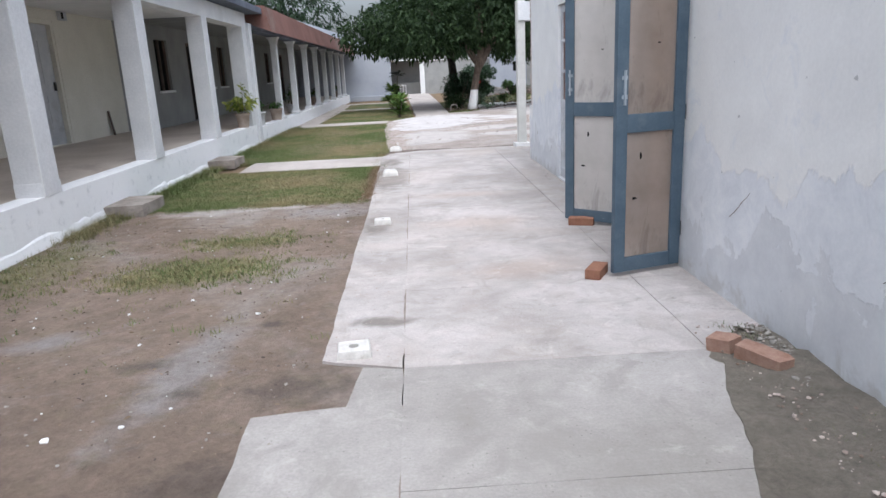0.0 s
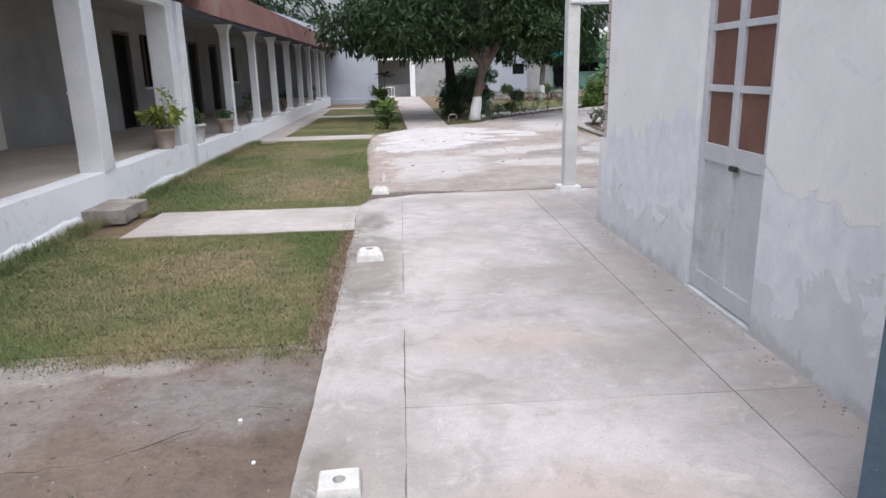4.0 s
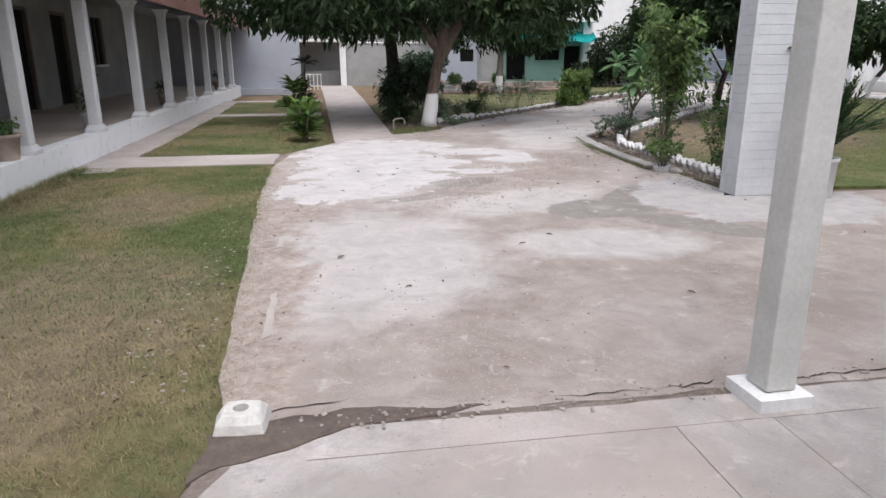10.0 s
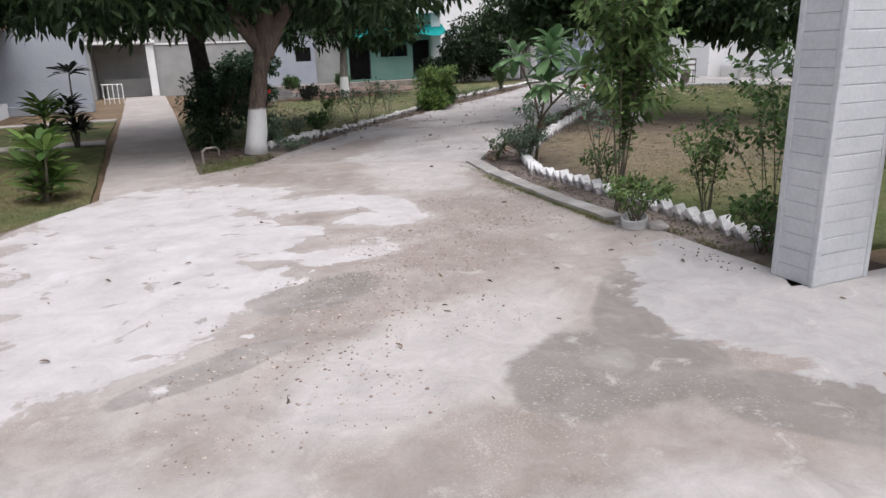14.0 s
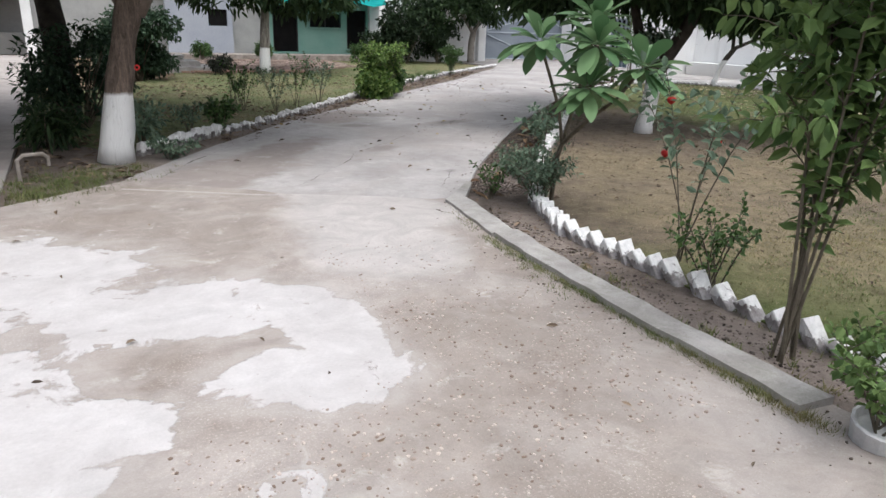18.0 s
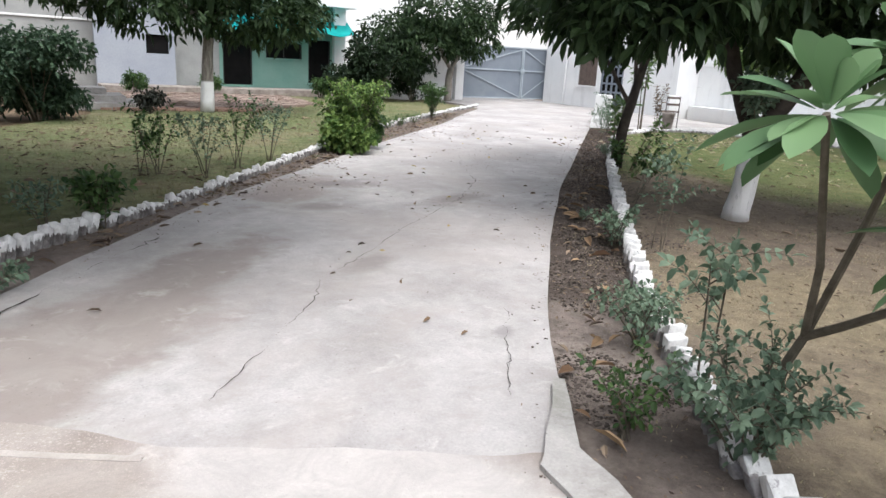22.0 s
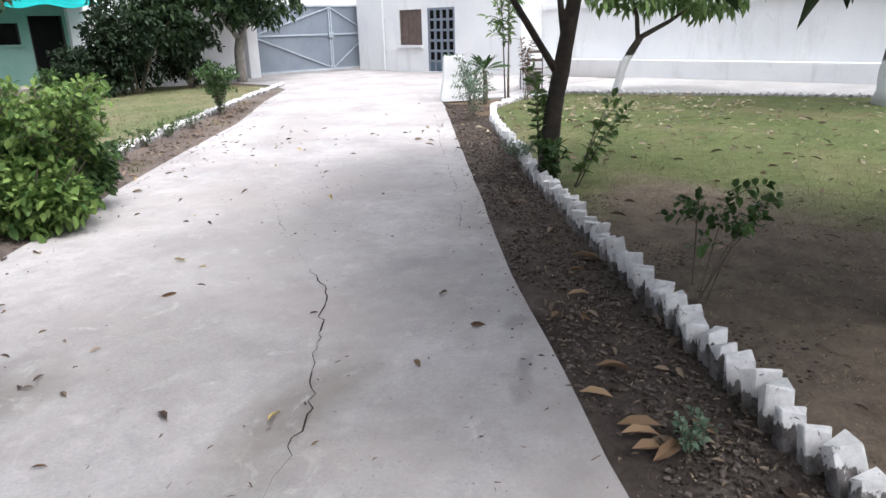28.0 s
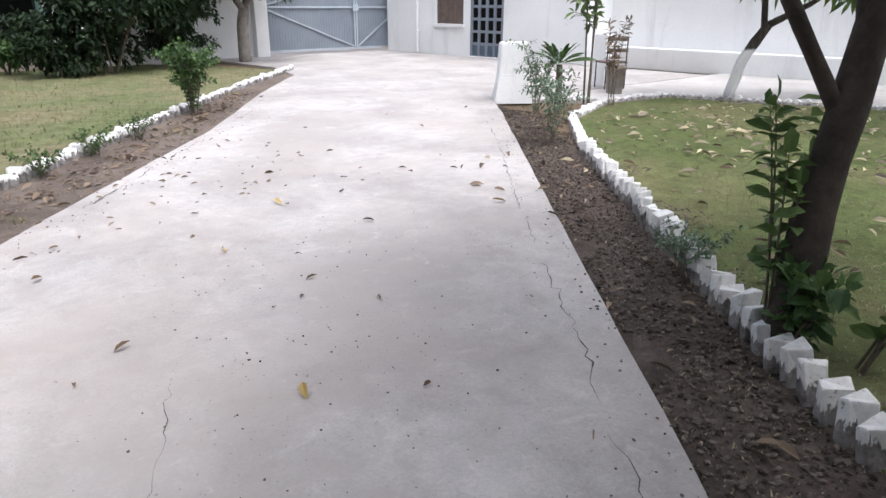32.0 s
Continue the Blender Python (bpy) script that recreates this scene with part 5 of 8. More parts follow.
# blue-grey gauze doors
def gauze_leaf(name, hinge, free, label, mesh):
    hx, hy = hinge
    fx, fy = free
    L = math.hypot(fx - hx, fy - hy)
    leaf = thing(name, pose(hx, hy, 0.03, 0, 0, math.degrees(math.atan2(fy - hy, fx - hx))), label, "door", "gauze doors of the corridor room")
    t, H = 0.04, 2.1
    for x0, x1 in ((0, 0.085), (L - 0.085, L)):
        part("stile", box(x0, x1, -t / 2, t / 2, 0, H, 0.004), "blue_grey_paint", leaf)
    for z0, z1 in ((0, 0.1), (0.94, 1.06), (H - 0.1, H)):
        part("rail", box(0.0855, L - 0.0855, -t / 2 + 0.002, t / 2 - 0.002, z0, z1, 0.004), "blue_grey_paint", leaf)
    for z0, z1 in ((0.1, 0.94), (1.06, H - 0.1)):
        part("gauze_panel", box(0.08, L - 0.08, -0.003, 0.003, z0, z1), mesh, leaf, "dusty wire gauze")
    bolt = part("bolt", box(L - 0.06, L - 0.048, t / 2, t / 2 + 0.018, 1.12, 1.34, 0.003), "gate_bar", leaf, "bare metal tower bolt")
    part("bolt_plate", box(L - 0.075, L - 0.035, t / 2 - 0.001, t / 2 + 0.006, 1.16, 1.185), "gate_bar", bolt)
    part("bolt_plate", box(L - 0.075, L - 0.035, t / 2 - 0.001, t / 2 + 0.006, 1.28, 1.305), "gate_bar", bolt)
    for z in (0.25, 1.05, 1.85):
        part("hinge", tube([(-0.008, 0, z - 0.05), (-0.008, 0, z + 0.05)], [0.011, 0.011], 8), "trap_iron", leaf)
    for dx, dz, w, h in ((0.62, 0.78, 0.022, 0.06), (0.7, 0.5, 0.05, 0.022), (0.4, 1.5, 0.03, 0.012)):
        bm = bmesh.new()
        rim = [(0.5 * w * math.cos(1.047 * k) * (0.7 + 0.3 * (k % 2)), 0.5 * h * math.sin(1.047 * k) * (1.0 if k < 3 else 0.7)) for k in range(6)]
        front = [bm.verts.new((dx * L + x, 0.0042, dz + z)) for x, z in rim]
        back = [bm.verts.new((dx * L + x, -0.0042, dz + z)) for x, z in rim]
        bm.faces.new(front)
        bm.faces.new(back[::-1])
        for k in range(6):
            bm.faces.new((front[k], back[k], back[(k + 1) % 6], front[(k + 1) % 6]))
        part("torn_hole", bm, "dark_opening", leaf, "dark tear in the gauze")
    box_lock = part("lock_box", box(0.03, 0.1, -t / 2 - 0.03, -t / 2 + 0.001, 0.96, 1.05, 0.004), "trap_iron", leaf, "dark iron lock box")
    return leaf


gauze_leaf("gauze_door", (WX - 0.02, 4.13), (1.62, 3.97), "open blue-grey door leaf with rusty wire gauze, held by a brick", "rusty_gauze")
gauze_leaf("gauze_door", (WX - 0.02, 5.34), (1.70, 5.74), "open blue-grey door leaf with pale wire gauze, standing ajar on a brick", "pale_gauze")
door_frame = thing("door_1", pose(0, 0, 0), "blue-grey wooden door frame with a dark room behind", "door frame", kind="structure")
for y0, y1 in ((4.153, 4.24), (5.23, 5.317)):
    part("jamb", box(WX + 0.01, WX + 0.12, y0, y1, 0.02, 2.14, 0.004), "blue_grey_paint", door_frame)
part("head", box(WX + 0.01, WX + 0.12, 4.243, 5.227, 2.06, 2.14, 0.004), "blue_grey_paint", door_frame)
inner_door = part("inner_door", box(WX + 0.14, WX + 0.18, 4.243, 5.227, 0.07, 2.05, 0.004), "door_wood", door_frame, "closed inner door of brown wood")
for y0 in (4.32, 4.78):
    for z0, z1 in ((0.2, 0.85), (1.05, 1.9)):
        part("panel", box(WX + 0.128, WX + 0.1395, y0, y0 + 0.37, z0, z1, 0.005), "door_wood", inner_door)
part("lock", box(WX + 0.1, WX + 0.139, 4.62, 4.74, 0.98, 1.06, 0.004), "gate_bar", inner_door, "grey metal bolt and lock")
part("threshold", box(WX - 0.004, WX + 0.29, 4.155, 5.315, 0.003, 0.065, 0.008), "stone_step", door_frame, "worn beige stone threshold")

# painted panelled door with brown panes
pd = thing("panelled_door", pose(WX + 0.03, 7.325, 0.03), "closed pale grey door with brown glass panes over wood panels", "door")
W2, H2 = 0.87, 2.07
for y0, y1 in ((0, 0.075), (W2 / 2 - 0.04, W2 / 2 + 0.04), (W2 - 0.075, W2)):
    part("stile", box(0, 0.05, y0, y1, 0, H2, 0.004), "door_white", pd)
for z0, z1 in ((0, 0.12), (0.86, 0.97), (1.29, 1.33), (1.65, 1.69), (H2 - 0.07, H2)):
    part("rail", box(0.002, 0.048, 0.03, W2 - 0.03, z0, z1, 0.004), "door_white", pd)
for y0, y1 in ((0.075, W2 / 2 - 0.04), (W2 / 2 + 0.04, W2 - 0.075)):
    for z0, z1 in ((0.97, 1.29), (1.33, 1.65), (1.69, H2 - 0.07)):
        part("pane", box(0.02, 0.026, y0, y1, z0, z1), "red_pane", pd, "brown painted glass pane")
    part("panel", box(0.018, 0.032, y0, y1, 0.12, 0.86), "door_white", pd)
part("latch", box(-0.02, 0.0, W2 / 2 - 0.1, W2 / 2 - 0.02, 0.84, 0.87, 0.003), "trap_iron", pd, "dark metal latch")

# loose bricks that hold the leaves
def loose_brick(x, y, turn, z=0.0, label="red clay brick lying on the concrete"):
    b = part("brick", box(-0.112, 0.112, -0.053, 0.053, 0.0, 0.07, 0.007), "brick_red")
    b.matrix_basis = pose(x, y, z, 0, 0, turn)
    return tagged(b, label, "brick", "loose bricks")


loose_brick(1.53, 4.03, 60, 0.0, "red clay brick wedged at the foot of the door leaf")
loose_brick(1.80, 5.56, -20, 0.0, "red clay brick wedged at the foot of the door leaf")
for k, (x, y, turn, long) in enumerate(((1.82, 2.69, -50, 0.13), (1.92, 2.5, -58, 0.25))):
    b = part("brick", sheet([(-long / 2, -0.05), (long / 2 - 0.02, -0.052), (long / 2, 0.03), (long / 2 - 0.04, 0.052), (-long / 2, 0.05)], 0.065, 0.085, 0.012, 0.035, 500 + k), "brick_dusty")
    b.matrix_basis = pose(x, y, 0.012, 4, -5 + 8 * k, turn)
    tagged(b, "broken dusty red brick lying in the earth", "brick", "loose bricks")

# concrete footing blocks with a hole
def footing(x, y, turn, s=1.0, h=0.07):
    f = thing("footing_block", pose(x, y, 0, 0, 0, turn), "white-painted concrete post footing with an empty hole", "footing block", "post footings along the slab")
    bm = bmesh.new()
    n = 16
    slope = 0.66 if h > 0.06 else 0.9
    k_cut = 1.0 if h > 0.06 else 0.15
    rings = []
    for z0, grow, cut in ((-0.01, 1.0, 0.12 * k_cut), (h * 0.55, (1 + slope) / 2 + 0.07 * k_cut, 0.25 * k_cut), (h * 0.93, slope + 0.05 * k_cut, 0.42 * k_cut), (h, slope - 0.05, 0.5 * k_cut)):
        ring = []
        for k in range(n):
            c, d = math.cos(2 * math.pi * k / n), math.sin(2 * math.pi * k / n)
            m = (1 - cut) / max(abs(c), abs(d)) + cut * 1.04
            wob = 1 + 0.05 * noise.noise((c * 2 + x, d * 2 + y, z0 * 9))
            ring.append(bm.verts.new((0.115 * s * c * m * grow * wob, 0.1 * s * d * m * grow * wob, z0)))
        rings.append(ring)
    r = 0.034 * s
    hole = [bm.verts.new((r * math.cos(2 * math.pi * k / n), r * math.sin(2 * math.pi * k / n), h - 0.002)) for k in range(n)]
    deep = [bm.verts.new((v.co.x * 0.95, v.co.y * 0.95, 0.012)) for v in hole]
    rings += [hole, deep]
    for lower, upper in zip(rings, rings[1:]):
        for k in range(n):
            bm.faces.new((lower[k], lower[(k + 1) % n], upper[(k + 1) % n], upper[k]))
    part("block", bm, "footing_paint", f)
    part("hole_bottom", lathe([(0.035, 0.0125), (0.001, 0.012)], 12), "black_soil", f, "dark hole")
    return f


for x, y, a, size, tall in ((-0.055, 2.94, 5, 0.8, 0.045), (-0.04, 6.08, 3, 0.72, 0.045), (-0.065, 9.24, 4, 1.0, 0.085), (-0.06, 12.26, -4, 0.98, 0.085)):
    footing(x, y, a, size, tall)

# porch: post, beam, roof, white block column
post = thing("porch_post", pose(2.3, 12.13, 0, 0, 0, 2), "square whitewashed concrete porch post on a white pad", "post")
part("shaft", box(-0.075, 0.075, -0.075, 0.075, 0.06, 2.55, 0.012), "post_paint", post)
part("pad", sheet([(-0.14, -0.13), (0.125, -0.13), (0.125, 0.12), (-0.14, 0.12)], 0.055, 0.06, 0.01, 0.1, 61), "white_paint", post)
tagged(part("porch_beam", box(2.25, 8.0, 12.03, 12.23, 2.2, 2.52, 0.01), "pillar_paint"), "painted concrete beam over the porch", "beam", kind="structure")
column = thing("porch_column", pose(4.95, 16.44, 0), "broad porch column of white-painted blocks with fine courses", "column")
ncol = 26
for k in range(ncol):
    z0, z1 = k * 0.1, (k + 1) * 0.1
    part("course", box(-0.235, 0.235, -0.15, 0.15, z0 + 0.002 + 0.0042 * random.random(), z1 - 0.001, 0.004), "column_paint", column)
part("core", box(-0.2305, 0.2305, -0.1455, 0.1455, 0, 2.58), "column_paint", column)
for sx in (-1, 1):
    for sy in (-1, 1):
        part("corner_strip", box(sx * 0.222 - 0.02, sx * 0.222 + 0.02, sy * 0.137 - 0.02, sy * 0.137 + 0.02, 0, 2.58, 0.008), "column_paint", column)

# ---- verandah building ----
PX, FZ, FZ_FAR = -3.2, 0.44, 0.345
verandah = thing("verandah_plinth", pose(0, 0, 0), "raised verandah floor with a flaking whitewashed edge", "plinth", kind="structure")
part("plinth_face", sheet([(PX - 0.25, -4), (PX, -4), (PX, 15.2), (PX - 0.25, 15.2)], FZ, 0.53, 0.02, 0.25, 71), "plinth_wash", verandah)
part("plinth_face", sheet([(PX - 0.25, 15.22), (PX, 15.22), (PX, 37.9), (PX - 0.25, 37.9)], FZ_FAR, 0.43, 0.02, 0.25, 72), "plinth_wash", verandah)
part("floor_tiles", box(-6.2, PX - 0.255, -4, 15.2, FZ - 0.4, FZ - 0.004), "verandah_floor", verandah)
part("floor_tiles", box(-6.2, PX - 0.255, 15.205, 37.9, FZ - 0.4, FZ_FAR - 0.004), "verandah_floor", verandah)
holesA = [(11.45, 12.45, FZ, 2.6), (5.2, 6.2, FZ, 2.6), (17.2, 18.1, 1.25, 2.5), (19.6, 20.6, FZ_FAR, 2.5), (21.2, 22.0, 1.25, 2.5), (22.7, 23.5, 1.25, 2.5),
          (25.0, 26.0, FZ_FAR, 2.5), (27.2, 28.2, FZ_FAR, 2.5), (30.0, 30.9, 1.25, 2.5), (33.0, 34.0, FZ_FAR, 2.5)]
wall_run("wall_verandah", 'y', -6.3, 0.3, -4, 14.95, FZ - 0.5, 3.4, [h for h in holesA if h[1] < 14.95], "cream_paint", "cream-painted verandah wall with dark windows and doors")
# far stretch: the verandah's shade is put into the wall colour as grey
wall_run("wall_verandah", 'y', -6.3, 0.3, 14.95, 38.0, FZ - 0.5, 3.4, [h for h in holesA if h[1] > 14.95], "grey_wall", "far verandah wall with dark windows and doors, shade put into its grey")
for y0, y1, z0, z1 in holesA:
    if z0 > 1:
        w = thing("window_verandah", pose(-6.1, y0, z0), "dark barred window in the verandah wall", "window", "verandah windows", kind="structure")
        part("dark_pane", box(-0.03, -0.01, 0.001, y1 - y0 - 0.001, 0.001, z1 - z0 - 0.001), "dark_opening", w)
        for f in (0.0, 0.5, 1.0):
            yy = 0.03 + (y1 - y0 - 0.06) * f
            part("mullion", box(0.0, 0.05, yy - 0.028, yy + 0.028, 0, z1 - z0), "brown_shutter", w)
        part("sill", box(0.06, 0.16, -0.05, y1 - y0 + 0.05, -0.06, -0.002, 0.005), "white_paint", w)
    else:
        closed = y0 < 15
        d = thing("door_verandah", pose(-6.1, y0, z0), "closed painted panelled door in the verandah wall" if closed else "panelled far verandah door, shade put into its near-black colour", "door", "verandah doors", kind="structure")
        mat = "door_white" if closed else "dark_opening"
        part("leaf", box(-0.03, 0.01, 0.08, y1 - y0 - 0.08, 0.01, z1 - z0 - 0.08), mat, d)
        for a0, a1 in ((0.001, 0.078), (y1 - y0 - 0.078, y1 - y0 - 0.001)):
            part("jamb", box(-0.05, 0.09, a0, a1, 0, z1 - z0 - 0.001), "cream_paint" if closed else "brown_shutter", d)
        part("head", box(-0.05, 0.09, 0.08, y1 - y0 - 0.08, z1 - z0 - 0.078, z1 - z0 - 0.001), "cream_paint" if closed else "brown_shutter", d)
        for z in (0.12, 1.05):
            for a in (0.14, (y1 - y0) / 2 + 0.03):
                part("panel", box(0.01, 0.022, a, a + (y1 - y0) / 2 - 0.2, z, z + 0.75, 0.006), mat, d)
        part("latch", box(0.022, 0.05, y1 - y0 - 0.2, y1 - y0 - 0.15, 0.95, 1.1, 0.004), "trap_iron", d, "dark iron latch")
# front row of square pillars, one double pillar, then slim columns
for y in (-2.6, 0.3, 3.2, 6.2, 9.05, 11.95):
    p = thing("verandah_pillar", pose(PX - 0.13, y, FZ), "square white-painted verandah pillar with a grey foot", "pillar", "square verandah pillars")
    part("shaft", box(-0.14, 0.14, -0.15, 0.15, 0.0, 2.07, 0.012), "pillar_paint", p)
    part("foot", box(-0.143, 0.143, -0.153, 0.153, 0.0, 0.13, 0.004), "pillar_paint", p)
bm = bmesh.new()
rows = []
for k in range(160):
    y = -3.9 + 0.119 * k
    w = 0.5 + 0.5 * noise.noise((y * 2.1, 3.3, 0)) + 0.35 * noise.noise((y * 8.0, 1.1, 0))
    rows.append([bm.verts.new(v) for v in ((PX - 0.01, y, 0.03 + 0.13 * w), (PX + 0.006 + 0.008 * w, y, 0.015 + 0.1 * w), (PX + 0.012 + 0.022 * w, y, 0.0), (PX + 0.015 + 0.025 * w, y, -0.05))])
for a, b in zip(rows, rows[1:]):
    for k in range(3):
        bm.faces.new((a[k], b[k], b[k + 1], a[k + 1]))
part("plaster_skirt", bm, "plinth_wash", verandah, "ragged skirt of broken plaster along the foot")
dbl = thing("verandah_pillar", pose(PX - 0.13, 14.85, 0), "double white verandah pillar reaching down over the plinth", "pillar")
part("shaft", box(-0.2, 0.12, -0.18, 0.14, FZ, 2.55, 0.012), "pillar_paint", dbl)
part("shaft", box(-0.06, 0.19, 0.145, 0.4, -0.03, 2.6, 0.012), "pillar_paint", dbl)
slim = None
for y in (18.5, 21.05, 23.65, 26.2, 28.75, 31.3, 33.9, 36.4):
    m = pose(PX - 0.13, y, FZ_FAR)
    if slim is None:
        slim = thing("verandah_column", m, "slim tapering white column with a flared cap and foot", "column", "slim verandah columns")
        part("shaft", box(-0.085, 0.085, -0.085, 0.085, 0.12, 1.955, 0.02), "pillar_paint", slim)
        bm = lathe([(0.001, 0), (0.19, 0), (0.19, 0.05), (0.15, 0.09), (0.125, 0.12), (0.001, 0.12)], 4)
        bmesh.ops.rotate(bm, cent=(0, 0, 0), matrix=Matrix.Rotation(radians(45), 3, 'Z'), verts=bm.verts)
        part("foot", bm, "pillar_paint", slim)
        bm = lathe([(0.001, 1.955), (0.12, 1.955), (0.14, 2.045), (0.22, 2.135), (0.001, 2.135)], 4)
        bmesh.ops.rotate(bm, cent=(0, 0, 0), matrix=Matrix.Rotation(radians(45), 3, 'Z'), verts=bm.verts)
        part("cap", bm, "pillar_paint", slim)
    else:
        copy_thing(slim, m)
tagged(part("verandah_beam", box(PX - 0.28, PX - 0.0, -4, 15.0, 2.505, 2.8, 0.01), "pillar_paint"), "painted concrete beam on the square pillars", "beam", kind="structure")
tagged(part("verandah_beam", box(PX - 0.3, PX + 0.0, 15.02, 37.9, 2.5, 2.62, 0.01), "dark_fascia"), "dark beam on the slim columns", "beam", kind="structure")
tagged(part("verandah_roof", box(-6.6, PX + 0.25, -4.3, 15.6, 2.82, 2.95, 0.01), "dark_fascia"), "flat verandah roof with a dark edge", "roof", kind="structure")
bm = bmesh.new()
vs = [bm.verts.new(v) for v in ((PX + 0.42, 15.6, 2.44), (PX + 0.42, 37.9, 2.44), (PX + 0.3, 37.9, 3.0), (PX + 0.3, 15.6, 3.0), (PX - 0.1, 15.6, 2.63), (PX - 0.1, 37.9, 2.63), (PX - 0.4, 37.9, 3.05), (PX - 0.4, 15.6, 3.05))]
for f in ((0, 1, 2, 3), (4, 7, 6, 5), (0, 4, 5, 1), (3, 2, 6, 7), (0, 3, 7, 4), (1, 5, 6, 2)):
    bm.faces.new([vs[i] for i in f])
tagged(part("roof_fascia", bm, "red_fascia"), "weathered red-brown sloping roof edge", "roof", kind="structure")
tagged(part("verandah_roof", box(-6.6, PX - 0.4, 15.62, 38.2, 2.9, 3.06), "roof_concrete"), "concrete verandah roof", "roof", kind="structure")
wall_run("wall_verandah_upper", 'y', -6.4, 0.2, -4.3, 38.2, 3.4, 4.0, [], "white_paint", "white parapet above the verandah")
# added ceiling sheets: white brightens the near verandah, grey dims the far one
tagged(part("ceiling_verandah", box(-6.0, PX - 0.29, -4, 15.0, 2.78, 2.815), "white_paint"), "white ceiling sheet added to brighten the verandah", "ceiling", kind="structure")
tagged(part("ceiling_verandah", box(-6.0, PX - 0.31, 15.02, 37.9, 2.84, 2.895), "roof_concrete"), "added ceiling sheet, greyed to dim the far verandah", "ceiling", kind="structure")
meter = thing("meter_box", pose(-5.99, 12.75, 2.62), "small grey electric meter box high on the verandah wall", "box")
part("case", box(0.0, 0.07, -0.11, 0.11, 0.0, 0.15, 0.006), "door_white", meter)
part("window", box(0.07, 0.074, -0.1, -0.02, 0.02, 0.13), "dark_opening", meter, "dark glass window")
plank = part("plank", box(-0.012, 0.012, -0.04, 0.04, 0.0, 0.5, 0.003), "brown_shutter")
plank.matrix_basis = pose(-5.93, 14.05, FZ - 0.004, 0, -7, 8)
tagged(plank, "short dark wooden plank leaning on the verandah wall", "plank")
tagged(part("plinth_apron", sheet([(PX + 0.0, 19.0), (-2.62, 19.2), (-2.58, 27.5), (-2.75, 33.2), (PX + 0.0, 33.2)], 0.0, 0.05, 0.05, 0.2, 73), "path_concrete"), "pale worn concrete strip along the verandah's foot", "pavement", kind="structure")
# stone steps up to the plinth
for y in (7.5, 11.45):
    s = part("entrance_step", sheet([(-0.26, -0.36), (0.2, -0.33), (0.22, 0.3), (-0.26, 0.36)], 0.12, 0.15, 0.04, 0.07, y), "stone_step")
    s.matrix_basis = pose(PX + 0.24, y, 0)
    tagged(s, "worn grey stone step below the verandah", "step", "verandah steps")
# gable wall at the verandah's end
bm = bmesh.new()
prof = [(-6.6, -0.05), (-0.85, -0.05), (-0.85, 2.6), (-3.0, 3.4), (-6.6, 4.7)]
fr = [bm.verts.new((x, 38.0, z)) for x, z in prof]
bk2 = [bm.verts.new((x, 38.3, z)) for x, z in prof]
bm.faces.new(fr)
bm.faces.new(bk2[::-1])
for k in range(5):
    j = (k + 1) % 5
    bm.faces.new((fr[j], fr[k], bk2[k], bk2[j]))
tagged(part("wall_gable", bm, "blue_white_wall"), "tall blue-white gable wall closing the verandah", "wall", kind="structure")
tagged(part("wall_ledge", box(-3.2, -0.9, 37.75, 37.99, -0.05, 0.22, 0.01), "blue_white_wall"), "low pale ledge at the gable's foot", "ledge", kind="structure")

# ---- shed and boundary wall at the walkway's end ----
shed = thing("shed", pose(0, 45, 0), "open lean-to shed with a thin white roof and a grey back wall", "shed", kind="structure")
part("roof", box(-1.5, 1.2, -0.15, 2.3, 2.12, 2.24, 0.01), "white_paint", shed)
part("pillar", box(0.82, 1.12, -0.02, 0.28, -0.05, 2.3, 0.01), "white_paint", shed)
part("back_wall", box(-1.5, 1.12, 2.1, 2.3, -0.05, 2.12), "grey_wall", shed)
part("side_wall", box(-1.5, -1.3, 0.0, 2.098, -0.05, 2.12), "grey_wall", shed)
part("counter", box(-1.0, 0.8, 1.3, 2.09, -0.05, 0.7, 0.01), "grey_wall", shed)
wall_run("wall_boundary", 'x', 45.3, 0.2, 1.12, 6.0, -0.06, 2.05, [], "grey_wall", "weathered grey boundary wall")
tagged(part("wall_boundary_cap", box(1.13, 5.9, 45.25, 45.55, 2.052, 2.12, 0.01), "white_paint"), "pale coping on the boundary wall", "wall", kind="structure")
wall_run("wall_boundary_back", 'x', 52, 0.3, -30, 45, -0.06, 3.0, [], "grey_wall", "plain boundary wall behind the yards")
rail = thing("metal_rail", pose(-0.75, 41.0, 0), "small white metal rail standing beside the walkway", "rail")
for x in (0, 0.16, 0.32, 0.48, 0.64):
    part("bar", tube([(x, 0, -0.02), (x, 0, 0.66)], [0.018, 0.018], 6), "white_paint", rail)
for z in (0.16, 0.66):
    part("cross_bar", tube([(-0.02, 0, z), (0.66, 0, z)], [0.018, 0.018], 6), "white_paint", rail)

# ---- green house ----
house = thing("house", pose(0, 45, 0), "single-storey house, white at one end and mint green under a turquoise awning", "house", kind="structure")
def house_wall(x0, x1, holes, material, depth=0.0):
    cuts = sorted({x0, x1, *[h[0] for h in holes], *[h[1] for h in holes]})
    bm = bmesh.new()
    for c0, c1 in zip(cuts, cuts[1:]):
        z = -0.05
        for h in sorted([h for h in holes if h[0] <= c0 and h[1] >= c1], key=lambda q: q[2]):
            box(c0, c1, depth, depth + 0.25, z, h[2], bm=bm)
            z = h[3]
        box(c0, c1, depth, depth + 0.25, z, 3.1, bm=bm)
    return part("wall", bm, material, house)


house_wall(5.4, 7.78, [(6.9, 7.6, 1.15, 1.75)], "blue_white_wall", -0.35)
house_wall(7.785, 9.3, [], "grey_wall")
